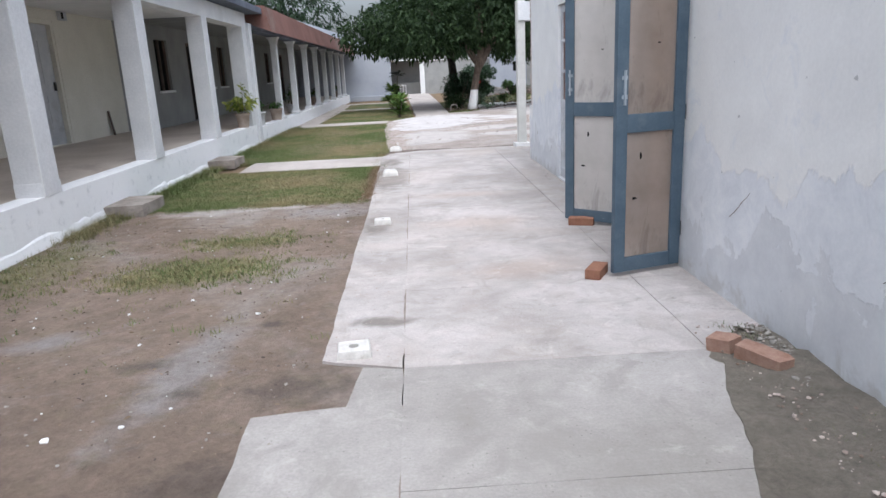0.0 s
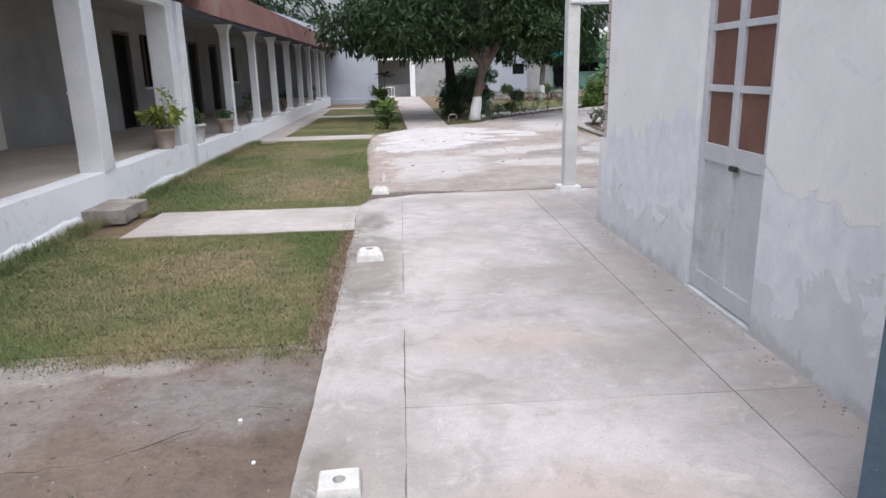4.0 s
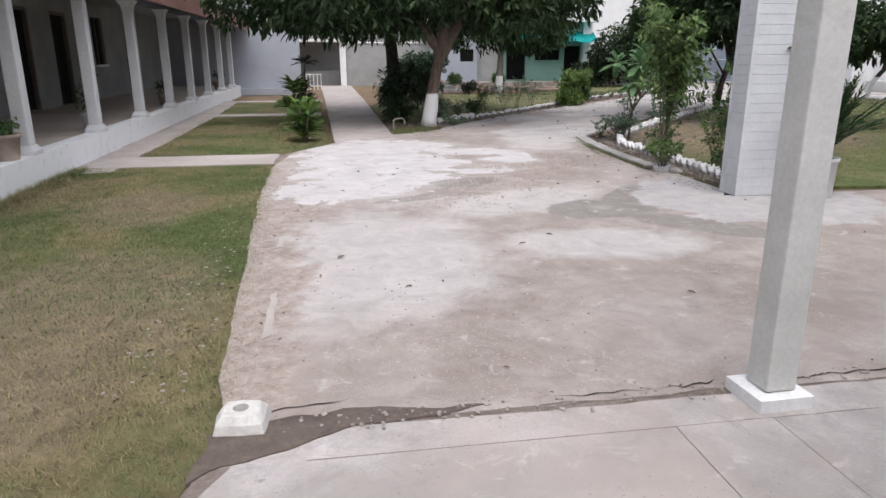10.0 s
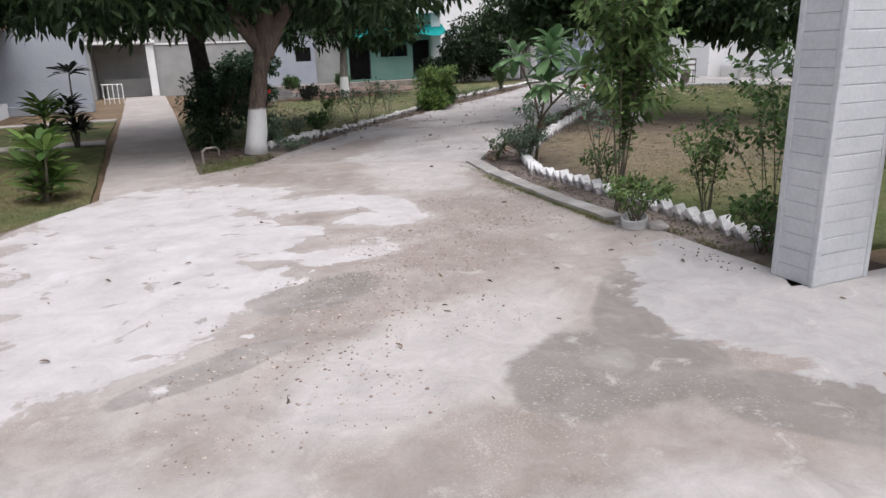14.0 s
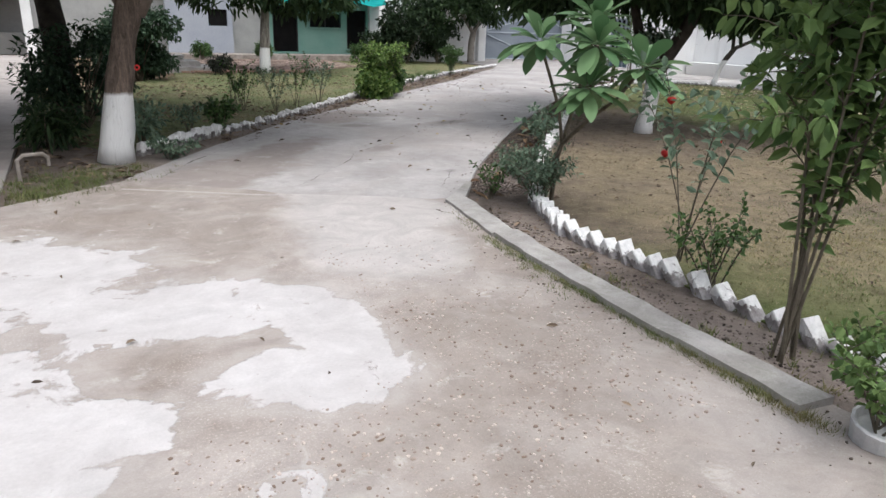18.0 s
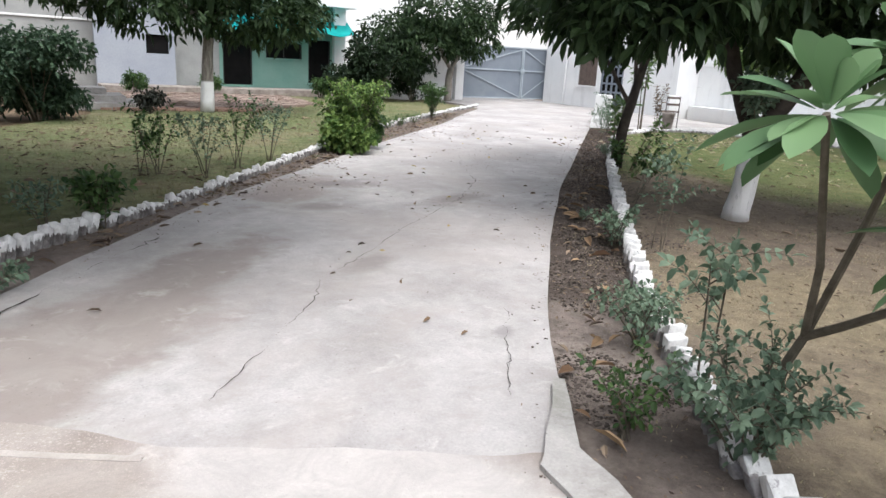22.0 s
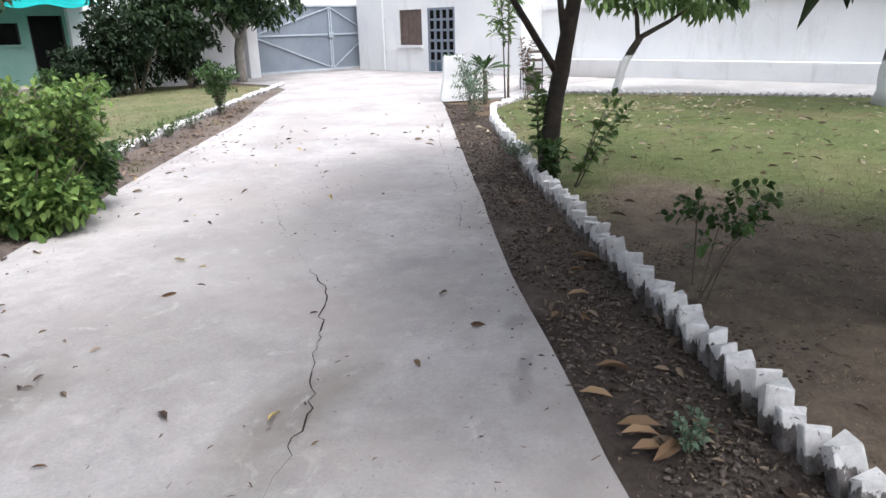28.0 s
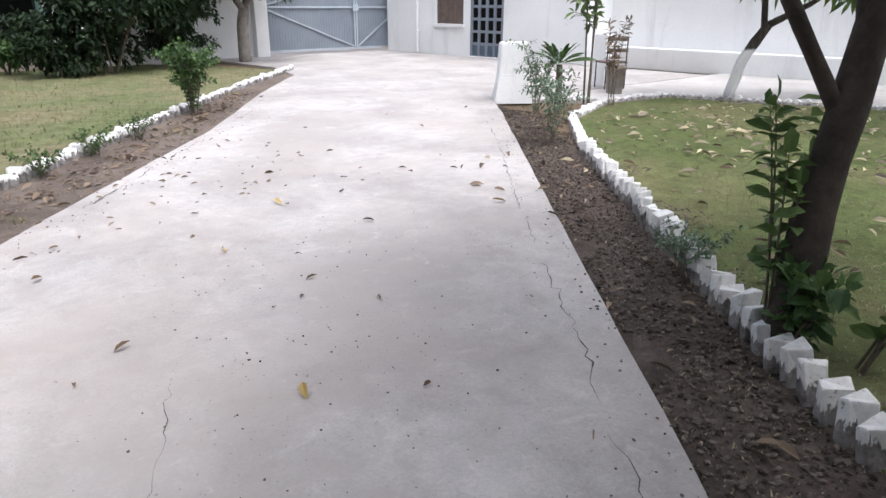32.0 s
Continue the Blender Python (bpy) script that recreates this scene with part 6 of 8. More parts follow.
house_wall(9.305, 13.5, [(9.42, 10.45, 0.22, 2.02), (10.95, 12.3, 1.2, 1.74), (12.55, 13.42, 0.36, 1.92)], "mint_paint")
part("wall", box(7.6, 7.78, -0.09, 4, -0.05, 3.1), "blue_white_wall", house)
part("wall", box(5.4, 14.0, 4.0, 4.2, -0.05, 3.1), "white_paint", house)
part("wall", box(13.8, 14.0, 0.3, 4.0, -0.05, 3.1), "mint_paint", house)
part("corner_pillar", box(13.505, 13.95, -0.2, 0.26, -0.05, 3.1, 0.01), "white_paint", house)
part("roof", box(5.2, 14.2, -0.7, 4.4, 3.102, 3.25, 0.01), "white_paint", house)
part("parapet", box(5.2, 14.2, -0.6, -0.4, 3.26, 3.7, 0.01), "white_paint", house)
part("terrace", box(5.4, 14.2, -1.6, -0.36, -0.05, 0.16, 0.01), "stone_step", house)
for x0, x1, z0, z1 in ((9.42, 10.45, 0.22, 2.02), (10.95, 12.3, 1.2, 1.74), (12.55, 13.42, 0.36, 1.92)):
    w = part("window" if z0 > 1 else "door", box(x0 + 0.002, x1 - 0.002, 0.1, 0.13, z0 + 0.002, z1 - 0.002), "dark_opening", house, "near-black panel standing in for the unlit room behind")
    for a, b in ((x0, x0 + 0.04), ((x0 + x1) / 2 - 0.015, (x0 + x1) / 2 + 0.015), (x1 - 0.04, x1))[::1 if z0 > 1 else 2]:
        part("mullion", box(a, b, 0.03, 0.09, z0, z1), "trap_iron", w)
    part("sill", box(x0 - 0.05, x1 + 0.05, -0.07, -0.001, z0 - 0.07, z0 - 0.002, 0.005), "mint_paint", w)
part("window", box(6.902, 7.598, -0.25, -0.22, 1.152, 1.748), "dark_opening", house, "near-black window panel")
awn = thing("awning", pose(0, 45, 0), "sagging turquoise cloth awning along the house front", "awning")
bm = bmesh.new()
gx, gy = 24, 5
grid = []
for i in range(gx + 1):
    row = []
    for j in range(gy + 1):
        x = 9.2 + 4.9 * i / gx
        f = j / gy
        row.append(bm.verts.new((x, -0.01 - 1.25 * f, 2.62 - 0.5 * f + 0.05 * math.sin(x * 5.1) * f - 0.1 * math.sin(math.pi * f))))
    grid.append(row)
for i in range(gx):
    for j in range(gy):
        bm.faces.new((grid[i][j], grid[i][j + 1], grid[i + 1][j + 1], grid[i + 1][j]))
cloth = part("cloth", bm, "awning_cloth", awn, "", True)
sol = cloth.modifiers.new("thick", 'SOLIDIFY')
sol.thickness = 0.012
# rough brick paving before the house: the front rows singly, the rest in one piece
leafy("old_brick", (0.2, 0.14, 0.112), (0.38, 0.3, 0.26), 0.95, 0.01)
terr = thing("brick_paving", pose(0, 0, 0), "uneven weathered brick paving with earth in its gaps", "paving", kind="structure")
bk = mesh_of("brick", box(-0.11, 0.11, -0.052, 0.052, -0.034, 0.034, 0.006), "brick_dusty")
rs = np.random.RandomState(61)
rest_v, rest_f = [], []
corner = np.array([(x, y, z) for z in (-1, 1) for y in (-1, 1) for x in (-1, 1)], float) * (0.11, 0.05, 0.034)
quads = ((0, 2, 3, 1), (4, 5, 7, 6), (0, 1, 5, 4), (2, 6, 7, 3), (0, 4, 6, 2), (1, 3, 7, 5))
for row in range(52):
    y = 36.75 + 0.118 * row
    for k in range(37):
        x = 4.9 + 0.235 * k + 0.11 * (row % 2) + rs.normal(0, 0.012)
        if rs.rand() < 0.16 or x > 10.7 or y < 36.75 + 0.3 * abs(noise.noise((x * 0.9, 4, 0))) + 0.9 * max(0, x - 8):
            continue
        z, turn, lean = -0.012 + 0.02 * rs.rand() + 0.02 * noise.noise((x, y, 3)), rs.normal(0, 0.07), rs.normal(0, 0.05)
        if row < 5:
            piece("brick", bk, terr, pose(x, y, z, math.degrees(lean), 0, math.degrees(turn)))
            continue
        cs, sn = math.cos(turn), math.sin(turn)
        v = corner @ np.array(((cs, sn, 0), (-sn, cs, lean), (0, -lean, 1))) + (x, y, z)
        rest_f += [tuple(8 * len(rest_v) + i for i in q) for q in quads]
        rest_v.append(v)
me = bpy.data.meshes.new("far_bricks")
me.from_pydata(np.concatenate(rest_v).tolist(), [], rest_f)
me.materials.append(MATS["old_brick"])
far_bricks = tagged(new("far_bricks", me), "more weathered bricks up to the house", kind="stuff")
far_bricks.parent = terr

# ---- gate, east building, white wall ----
gate = thing("gate", pose(0, 43.2, 0), "closed blue-grey sheet metal gate with light bars", "gate")
for x0, x1 in ((18.25, 21.2), (21.23, 22.9)):
    lf = part("leaf", box(x0, x1, 0, 0.012, 0.08, 2.15), "gate_sheet", gate)
    n = int((x1 - x0) / 0.09)
    bm = bmesh.new()
    for k in range(n):
        xx = x0 + 0.05 + k * (x1 - x0 - 0.06) / n
        box(xx, xx + 0.05, -0.006, -0.0005, 0.1, 2.12, bm=bm)
    part("corrugation", bm, "gate_sheet", lf)
    for a, b in ((x0, x0 + 0.05), (x1 - 0.05, x1)):
        part("bar", box(a, b, -0.05, -0.013, 0.08, 2.15, 0.004), "gate_bar", lf)
    for z in (0.08, 1.2, 2.1):
        part("bar", box(x0 + 0.051, x1 - 0.051, -0.048, -0.015, z, z + 0.05, 0.004), "gate_bar", lf)
    s = 1 if x0 < 20 else -1
    xa, xb = (x0 + 0.06, x1 - 0.06) if s > 0 else (x1 - 0.06, x0 + 0.06)
    part("brace", between((xa, -0.03, 1.16), (xb, -0.03, 0.15), 0.03, 0.04), "gate_bar", lf)
    part("brace", between((xa, -0.03, 1.28), (xb, -0.03, 2.06), 0.03, 0.04), "gate_bar", lf)
part("lock", box(21.1, 21.3, -0.09, -0.052, 1.12, 1.3, 0.006), "gate_bar", gate, "heavy bolt and padlock")
bm = bmesh.new()
for k in range(58):
    x = 18.28 + k * 0.08
    tube([(x, 0, 2.15), (x, 0, 2.33), (x + 0.03, 0, 2.37)], [0.011, 0.011, 0.003], 5, bm)
part("spike_strip", bm, "white_paint", gate, "row of short white spikes")
for x0, x1 in ((17.85, 18.22), (22.93, 23.35)):
    tagged(part("gate_pillar", box(x0, x1, 43.0, 43.45, -0.05, 2.9, 0.015), "white_paint"), "white plastered gate pillar", "pillar", "gate pillars", kind="structure")
wall_run("wall_gate", 'x', 43.2, 0.25, 14.2, 17.85, -0.06, 2.6, [], "streaked_white", "white boundary wall beside the gate")
wall_run("wall_beyond", 'x', 49.5, 0.3, 14.5, 34, -0.06, 5.0, [], "white_paint", "white house wall beyond the gate")
wall_run("wall_east", 'y', 22.3, 0.3, 36.0, 43.0, -0.06, 3.6, [(39.9, 40.92, 0.82, 1.92), (38.5, 39.65, 0.02, 1.94)], "streaked_white", "white plastered gatehouse wall")
wall_run("wall_east_side", 'x', 36.0, 0.3, 22.6, 30.0, -0.06, 3.6, [], "streaked_white", "white side wall of the gatehouse")
w = thing("window_gatehouse", pose(22.3, 39.9, 0.82), "brown wooden shutter window with small panes", "window", kind="structure")
part("shutter", box(0.06, 0.1, 0.002, 1.018, 0.002, 1.098), "brown_shutter", w)
for f in (0, 0.33, 0.67, 1.0):
    part("mullion", box(0.03, 0.059, 0.01 + 0.96 * f, 0.05 + 0.96 * f, 0, 1.1), "brown_shutter", w)
for f in (0, 0.25, 0.5, 0.75, 1.0):
    part("bar", box(0.035, 0.055, 0.05, 0.97, 0.01 + 1.05 * f, 0.04 + 1.05 * f), "brown_shutter", w)
part("sill", box(-0.09, -0.001, -0.06, 1.08, -0.07, -0.002, 0.006), "white_paint", w)
d = thing("door_gatehouse", pose(22.3, 38.5, 0.02), "blue-grey door with a grid of small panes", "door", kind="structure")
part("glass", box(0.05, 0.06, 0.01, 1.14, 0.3, 1.9), "dark_opening", d, "dark glass")
part("kick_panel", box(0.03, 0.05, 0.01, 1.14, 0.0, 0.3), "blue_grey_paint", d)
for f in (0, 0.25, 0.5, 0.75, 1.0):
    part("stile", box(0.0, 0.049, 0.0 + 1.07 * f, 0.07 + 1.07 * f, 0, 1.92, 0.004), "gate_sheet", d)
for f in (0, 0.2, 0.4, 0.6, 0.8, 1.0):
    part("rail", box(0.004, 0.047, 0.02, 1.12, 0.28 + 1.57 * f, 0.35 + 1.57 * f, 0.004), "gate_sheet", d)
# the drain pipe between gate and window
pipe = thing("drain_pipe", pose(22.2, 41.6, 0), "thin white rainwater pipe on the wall", "pipe")
part("pipe", tube([(0, 0, 0.02), (0, 0, 3.4)], [0.035, 0.035], 8), "white_paint", pipe)
for z in (0.6, 1.7, 2.8):
    part("clip", box(-0.045, 0.098, -0.045, 0.045, z, z + 0.03, 0.004), "white_paint", pipe)
# white stair block
ramp_block = thing("stair_block", pose(0, 0, 0), "white-painted pedestal with sloping sides and a small pillar near it", "pedestal", kind="structure")
def flared(outline, top, height):
    cx, cy = sum(p[0] for p in outline) / len(outline), sum(p[1] for p in outline) / len(outline)
    f = bmesh.new()
    lo = [f.verts.new((x, y, -0.03)) for x, y in outline]
    mid = [f.verts.new((cx + (x - cx) * (top + 0.06), cy + (y - cy) * (top + 0.06), height * 0.45)) for x, y in outline]
    hi = [f.verts.new((cx + (x - cx) * top, cy + (y - cy) * top, height)) for x, y in outline]
    f.faces.new(hi)
    for p, q in ((lo, mid), (mid, hi)):
        for k in range(len(outline)):
            j = (k + 1) % len(outline)
            f.faces.new((p[k], p[j], q[j], q[k]))
    bmesh.ops.bevel(f, geom=f.edges[:], offset=0.02, segments=2, affect='EDGES')
    return f


part("pedestal", flared([(15.98, 33.36), (16.42, 33.0), (16.85, 33.4), (16.42, 33.8)], 0.72, 0.82), "streaked_white", ramp_block)
part("pillar", box(18.97, 19.2, 33.4, 33.65, -0.03, 0.86, 0.015), "streaked_white", ramp_block)
wall_run("wall_white", 'y', 23.35, 0.3, 8, 36.0, -0.06, 4.2, [], "streaked_white", "long white compound wall, streaked grey")
tagged(part("wall_ledge", box(22.9, 23.345, 8, 35.9, -0.05, 0.42, 0.02), "streaked_white"), "low white ledge along the compound wall", "ledge", kind="structure")
tagged(part("wall_band", box(23.27, 23.346, 8, 35.95, 1.75, 1.87, 0.01), "white_paint"), "raised plaster band on the white wall", "wall", kind="structure")
wall_run("wall_south", 'x', 8.0, 0.3, 8.3, 23.3, -0.06, 3.0, [], "white_paint", "plain white wall closing the garden")
wall_run("wall_west", 'y', -6.9, 0.3, 38.3, 52, -0.06, 3.0, [], "white_paint", "plain wall behind the shed")

# ---- trees and plants ----


def trunk_of(parent, points, radii, material, n=12, rough=0.18, name="trunk"):
    fine, rr = [], []
    for (p, q), (a, b) in zip(zip(points, points[1:]), zip(radii, radii[1:])):
        for k in range(4):
            fine.append(lerp(p, q, k / 4))
            rr.append(a + (b - a) * k / 4)
    fine.append(points[-1])
    rr.append(radii[-1])
    return part(name, tube(fine, rr, n, None, True, rough), material, parent, smooth=True)


def tree(name, x, y, label, trunk, radii, limbs, blobs, clusters, per, leaf, width, leaf_mat, bark, seed, droop=0.22, hang=0.28, group="", rise=0.0, hollow=0.45):
    t = thing(name, pose(x, y, -0.03), label, "tree", group)
    trunk_of(t, trunk, radii, bark)
    for pts, rr in limbs:
        trunk_of(t, pts, rr, {"washed_bark": "bark", "washed_pale_bark": "bark_pale", "washed_dark_bark": "bark_dark"}.get(bark, bark), 8, 0.1, "limb")
    crown("crown", t, blobs, clusters, per, leaf, width, leaf_mat, droop, 0.8, seed, hang, hollow)
    return t


# mango trees of the garden
tree("mango_tree", 2.5, 24.55, "old mango tree with a whitewashed foot and a broad dark crown",
     [(-0.05, 0, 0), (0.06, 0.04, 0.75), (0.17, 0.08, 1.3), (0.28, 0.1, 1.75), (0.36, 0.12, 2.3)], [0.18, 0.135, 0.125, 0.155, 0.09],
     [([(0.26, 0.1, 1.55), (0.0, 0.15, 1.95), (-0.6, 0.3, 2.6), (-1.5, 0.5, 3.6)], [0.12, 0.12, 0.1, 0.05]), ([(0.27, 0.1, 1.5), (0.5, 0.14, 1.95), (1.0, 0.3, 2.7), (2.2, 0.6, 3.8)], [0.12, 0.125, 0.1, 0.04]), ([(0.32, 0.1, 2.3), (0.4, 0.9, 3.3), (0.3, 1.8, 4.6)], [0.12, 0.1, 0.05])],
     [(-1.9, -0.2, 2.95, 2.0, 1.8, 1.15), (0.5, 0.6, 3.6, 2.3, 2.1, 1.4), (2.5, 0.4, 3.0, 1.6, 1.5, 0.9), (-3.4, 0.6, 2.8, 1.4, 1.4, 0.9), (-0.6, 1.8, 4.4, 2.6, 2.0, 1.6), (1.6, -0.6, 2.5, 1.2, 1.1, 0.6), (-0.9, -0.5, 2.45, 1.2, 1.1, 0.55), (2.0, 1.5, 4.6, 2.2, 2.0, 1.4)],
     3000, 11, 0.2, 0.18, "mango_leaf", "washed_bark", 11)
mark = bpy.data.objects["mango_tree"]
ring_bm = bmesh.new()
for k in range(16):
    a0, a1 = 6.2832 * k / 16, 6.2832 * (k + 1) / 16
    ring_bm.faces.new([ring_bm.verts.new((r * math.cos(a), 0, r * math.sin(a))) for a, r in ((a0, 0.03), (a1, 0.03), (a1, 0.014), (a0, 0.014))])
part("painted_ring", ring_bm, "rose_red", mark, "small red ring painted on the bark").matrix_basis = pose(0.235, -0.155, 0.98, 0, 0, 25)
tree("mango_tree", 2.0, 28.0, "dark mango trunk behind the whitewashed one",
     [(0, 0, 0), (0.0, 0.0, 1.2), (-0.1, 0.1, 2.6)], [0.2, 0.17, 0.14],
     [([(-0.05, 0, 2.2), (-0.9, 0.3, 3.2)], [0.12, 0.05]), ([(-0.05, 0, 2.3), (0.9, 0.4, 3.5)], [0.12, 0.05])],
     [(-1.2, 0.4, 3.2, 2.2, 2.0, 1.3), (1.3, 0.8, 3.7, 2.0, 1.8, 0.9), (-0.6, 0.5, 4.6, 2.2, 2, 1.4), (2.9, 0.2, 2.65, 1.3, 1.0, 0.5)], 1150, 10, 0.22, 0.17, "mango_leaf", "bark_dark", 12)
tree("mango_tree", 7.0, 36.7, "slim pale-barked tree with a whitewashed foot before the house",
     [(0, 0, 0), (0.05, 0, 1.1), (0.12, 0, 2.1)], [0.16, 0.13, 0.1],
     [([(0.1, 0, 1.9), (-0.8, 0.2, 2.7)], [0.08, 0.03]), ([(0.1, 0, 2.0), (1.0, 0.2, 2.9)], [0.08, 0.03])],
     [(-1.0, 0.1, 2.5, 1.6, 1.4, 0.85), (1.2, 0.1, 2.4, 1.5, 1.4, 0.8), (0.2, 0.3, 3.3, 2.1, 1.6, 1.0), (-2.7, 0.0, 2.75, 1.3, 1.1, 0.6), (1.9, -0.5, 2.15, 1.0, 0.9, 0.5)], 1300, 10, 0.22, 0.17, "mango_leaf", "washed_pale_bark", 13)
tree("mango_tree", 9.78, 24.45, "forked mango tree with a whitewashed foot in the lawn",
     [(-0.03, 0.03, 0), (0.0, 0.0, 0.45), (0.02, -0.01, 0.78), (0.03, -0.01, 1.02)], [0.145, 0.118, 0.118, 0.125],
     [([(0.0, 0.02, 0.9), (-0.09, 0.09, 1.15), (-0.2, 0.2, 1.5), (-0.35, 0.35, 2.3)], [0.09, 0.085, 0.075, 0.05]), ([(0.04, -0.03, 0.9), (0.13, -0.12, 1.15), (0.27, -0.25, 1.5), (0.5, -0.45, 2.3)], [0.1, 0.105, 0.1, 0.07])],
     [(-1.1, 0.2, 2.45, 1.5, 1.4, 0.75), (1.0, -0.2, 2.35, 1.5, 1.4, 0.75), (-0.2, 0.3, 3.1, 2.1, 1.8, 1.0), (-1.6, 0.3, 2.0, 0.7, 0.8, 0.4), (1.7, -1.5, 2.0, 1.3, 1.2, 0.6), (2.9, -2.3, 2.1, 1.2, 1.2, 0.6), (0.6, -1.0, 2.1, 0.9, 0.8, 0.4)], 2500, 11, 0.19, 0.19, "mango_leaf", "washed_dark_bark", 14)
tree("guava_tree", 11.2, 27.68, "leaning slender tree with suckers at its foot",
     [(0, 0, 0), (0.05, -0.01, 0.6), (0.24, -0.04, 1.4), (0.52, -0.1, 2.5)], [0.1, 0.08, 0.066, 0.048],
     [([(0.14, -0.02, 0.95), (-0.02, 0.14, 1.3), (-0.2, 0.32, 1.7), (-0.45, 0.55, 2.3)], [0.036, 0.032, 0.026, 0.012]), ([(0.2, -0.03, 1.2), (0.2, 0.02, 1.5), (0.22, 0.1, 1.9), (0.2, 0.2, 2.6)], [0.036, 0.03, 0.024, 0.012])],
     [(0.2, -0.1, 2.7, 1.4, 1.3, 0.5), (-0.9, 0.5, 2.35, 0.8, 0.8, 0.4), (1.3, -0.4, 2.4, 0.9, 0.9, 0.4), (-1.9, -0.5, 2.3, 0.8, 0.8, 0.32)], 420, 9, 0.2, 0.17, "mango_leaf", "bark_dark", 15)
tree("mango_tree", 16.9, 42.0, "pale-stemmed tree leaning over the wall beside the gate",
     [(0, 0, 0), (0.0, 0, 0.8), (0.08, 0, 1.25)], [0.15, 0.13, 0.12],
     [([(0.06, 0, 1.2), (-0.3, 0, 1.7), (-0.7, 0, 2.3)], [0.09, 0.07, 0.03]), ([(0.06, 0, 1.2), (0.4, 0, 1.7), (0.6, 0, 2.4)], [0.09, 0.06, 0.03])],
     [(-1.2, -0.3, 2.1, 1.3, 1.2, 0.75), (0.5, -0.4, 2.35, 1.3, 1.2, 0.8), (-0.3, -0.2, 3.0, 1.9, 1.6, 1.0), (-2.6, -0.2, 1.9, 1.3, 1.2, 1.0)], 1100, 10, 0.21, 0.18, "mango_leaf", "bark_pale", 16)
tree("plumeria_tree", 19.0, 31.2, "small spreading tree against the white wall, its stem whitewashed",
     [(0, 0, 0), (0.1, -0.1, 0.6), (0.35, -0.3, 1.1)], [0.09, 0.08, 0.07],
     [([(0.3, -0.28, 1.0), (0.35, -0.2, 1.5), (0.2, -0.1, 2.0)], [0.055, 0.045, 0.025]), ([(0.35, -0.3, 1.1), (0.8, -0.7, 1.4), (1.3, -1.1, 1.8)], [0.055, 0.04, 0.02])],
     [(0.3, -0.3, 2.1, 0.8, 0.8, 0.4), (1.3, -1.2, 1.95, 0.8, 0.8, 0.35), (-0.5, 0.3, 2.1, 0.7, 0.7, 0.3)], 260, 7, 0.26, 0.15, "guava_leaf", "washed_dark_bark", 17)
tree("mango_tree", 19.2, 26.35, "thick-trunked tree with a whitewashed foot far across the lawn",
     [(0, 0, 0), (0.05, -0.05, 0.95), (0.1, -0.08, 2.2), (0.13, -0.1, 3.1)], [0.27, 0.25, 0.24, 0.21],
     [([(0.2, -0.1, 2.9), (-0.8, 0.3, 3.8)], [0.16, 0.06]), ([(0.2, -0.1, 3.0), (1.0, -0.6, 4.0)], [0.16, 0.06])],
     [(-0.8, 0.3, 4.0, 1.8, 1.8, 1.0), (1.0, -0.6, 4.2, 1.9, 1.9, 1.1), (0.2, -0.1, 4.9, 2.0, 2.0, 1.1)], 700, 10, 0.24, 0.13, "mango_leaf", "washed_bark", 18)
for x, y, s in ((-8.5, 48, 21), (0.5, 56, 22), (9, 57, 23), (-16, 56, 24), (27, 56, 25)):
    tree("background_tree", x, y, "dark tree beyond the boundary wall", [(0, 0, 0), (0, 0, 3)], [0.3, 0.2], [([(0, 0, 2.8), (0.6, 0, 4.2)], [0.15, 0.05])],
         [(-1.8, 0, 5.0, 2.6, 2.2, 1.8), (1.6, 0, 5.4, 2.6, 2.2, 2.0), (0, 0, 6.6, 2.4, 2.2, 1.6)], 700, 10, 0.36, 0.16, "far_leaf", "bark_dark", s, group="trees beyond the wall")


def bush(name, x, y, label, r, h, clusters, leaf, mat, seed, stems=7, width=0.22, flowers=0, group="", per=8, hang=0.05, low=0.25):
    b = thing(name, pose(x, y, -0.03), label, "bush", group)
    rs = random.Random(seed)
    for k in range(stems):
        a, f = rs.uniform(0, 6.28), rs.uniform(0.3, 0.9)
        top = (r * f * math.cos(a), r * f * math.sin(a), h * rs.uniform(0.6, 0.95))
        mid = (top[0] * 0.45 + rs.uniform(-0.03, 0.03), top[1] * 0.45, top[2] * 0.5)
        part("stem", tube([(top[0] * 0.08, top[1] * 0.08, 0), mid, top], [0.013 + 0.006 * h, 0.01, 0.004], 5), "stem", b)
    lobes = [(0, 0, h * (0.5 + low / 2), r * 0.8, r * 0.8, h * (0.46 - low / 2))]
    for k in range(6):
        a, f = 1.05 * k + rs.uniform(-0.4, 0.4), rs.uniform(0.35, 0.62)
        hz = h * (low + (1 - low) * rs.uniform(0.25, 0.8))
        lobes.append((r * f * math.cos(a), r * f * math.sin(a), hz, r * rs.uniform(0.3, 0.5), r * rs.uniform(0.3, 0.5), min(h * rs.uniform(0.16, 0.3), hz)))
    crown("foliage", b, lobes, clusters, per, leaf, width, mat, 0.2, 0.9, seed, hang, 0.25)
    for k in range(flowers):
        a = rs.uniform(0, 6.28)
        f = part("bloom", lathe([(0.002, -0.02), (0.028, 0.0), (0.034, 0.02), (0.022, 0.035), (0.004, 0.03)], 9), "rose_red", b, "red rose bloom", True)
        f.matrix_basis = pose(r * 0.75 * math.cos(a), r * 0.75 * math.sin(a), h * rs.uniform(0.6, 0.97))
    return b


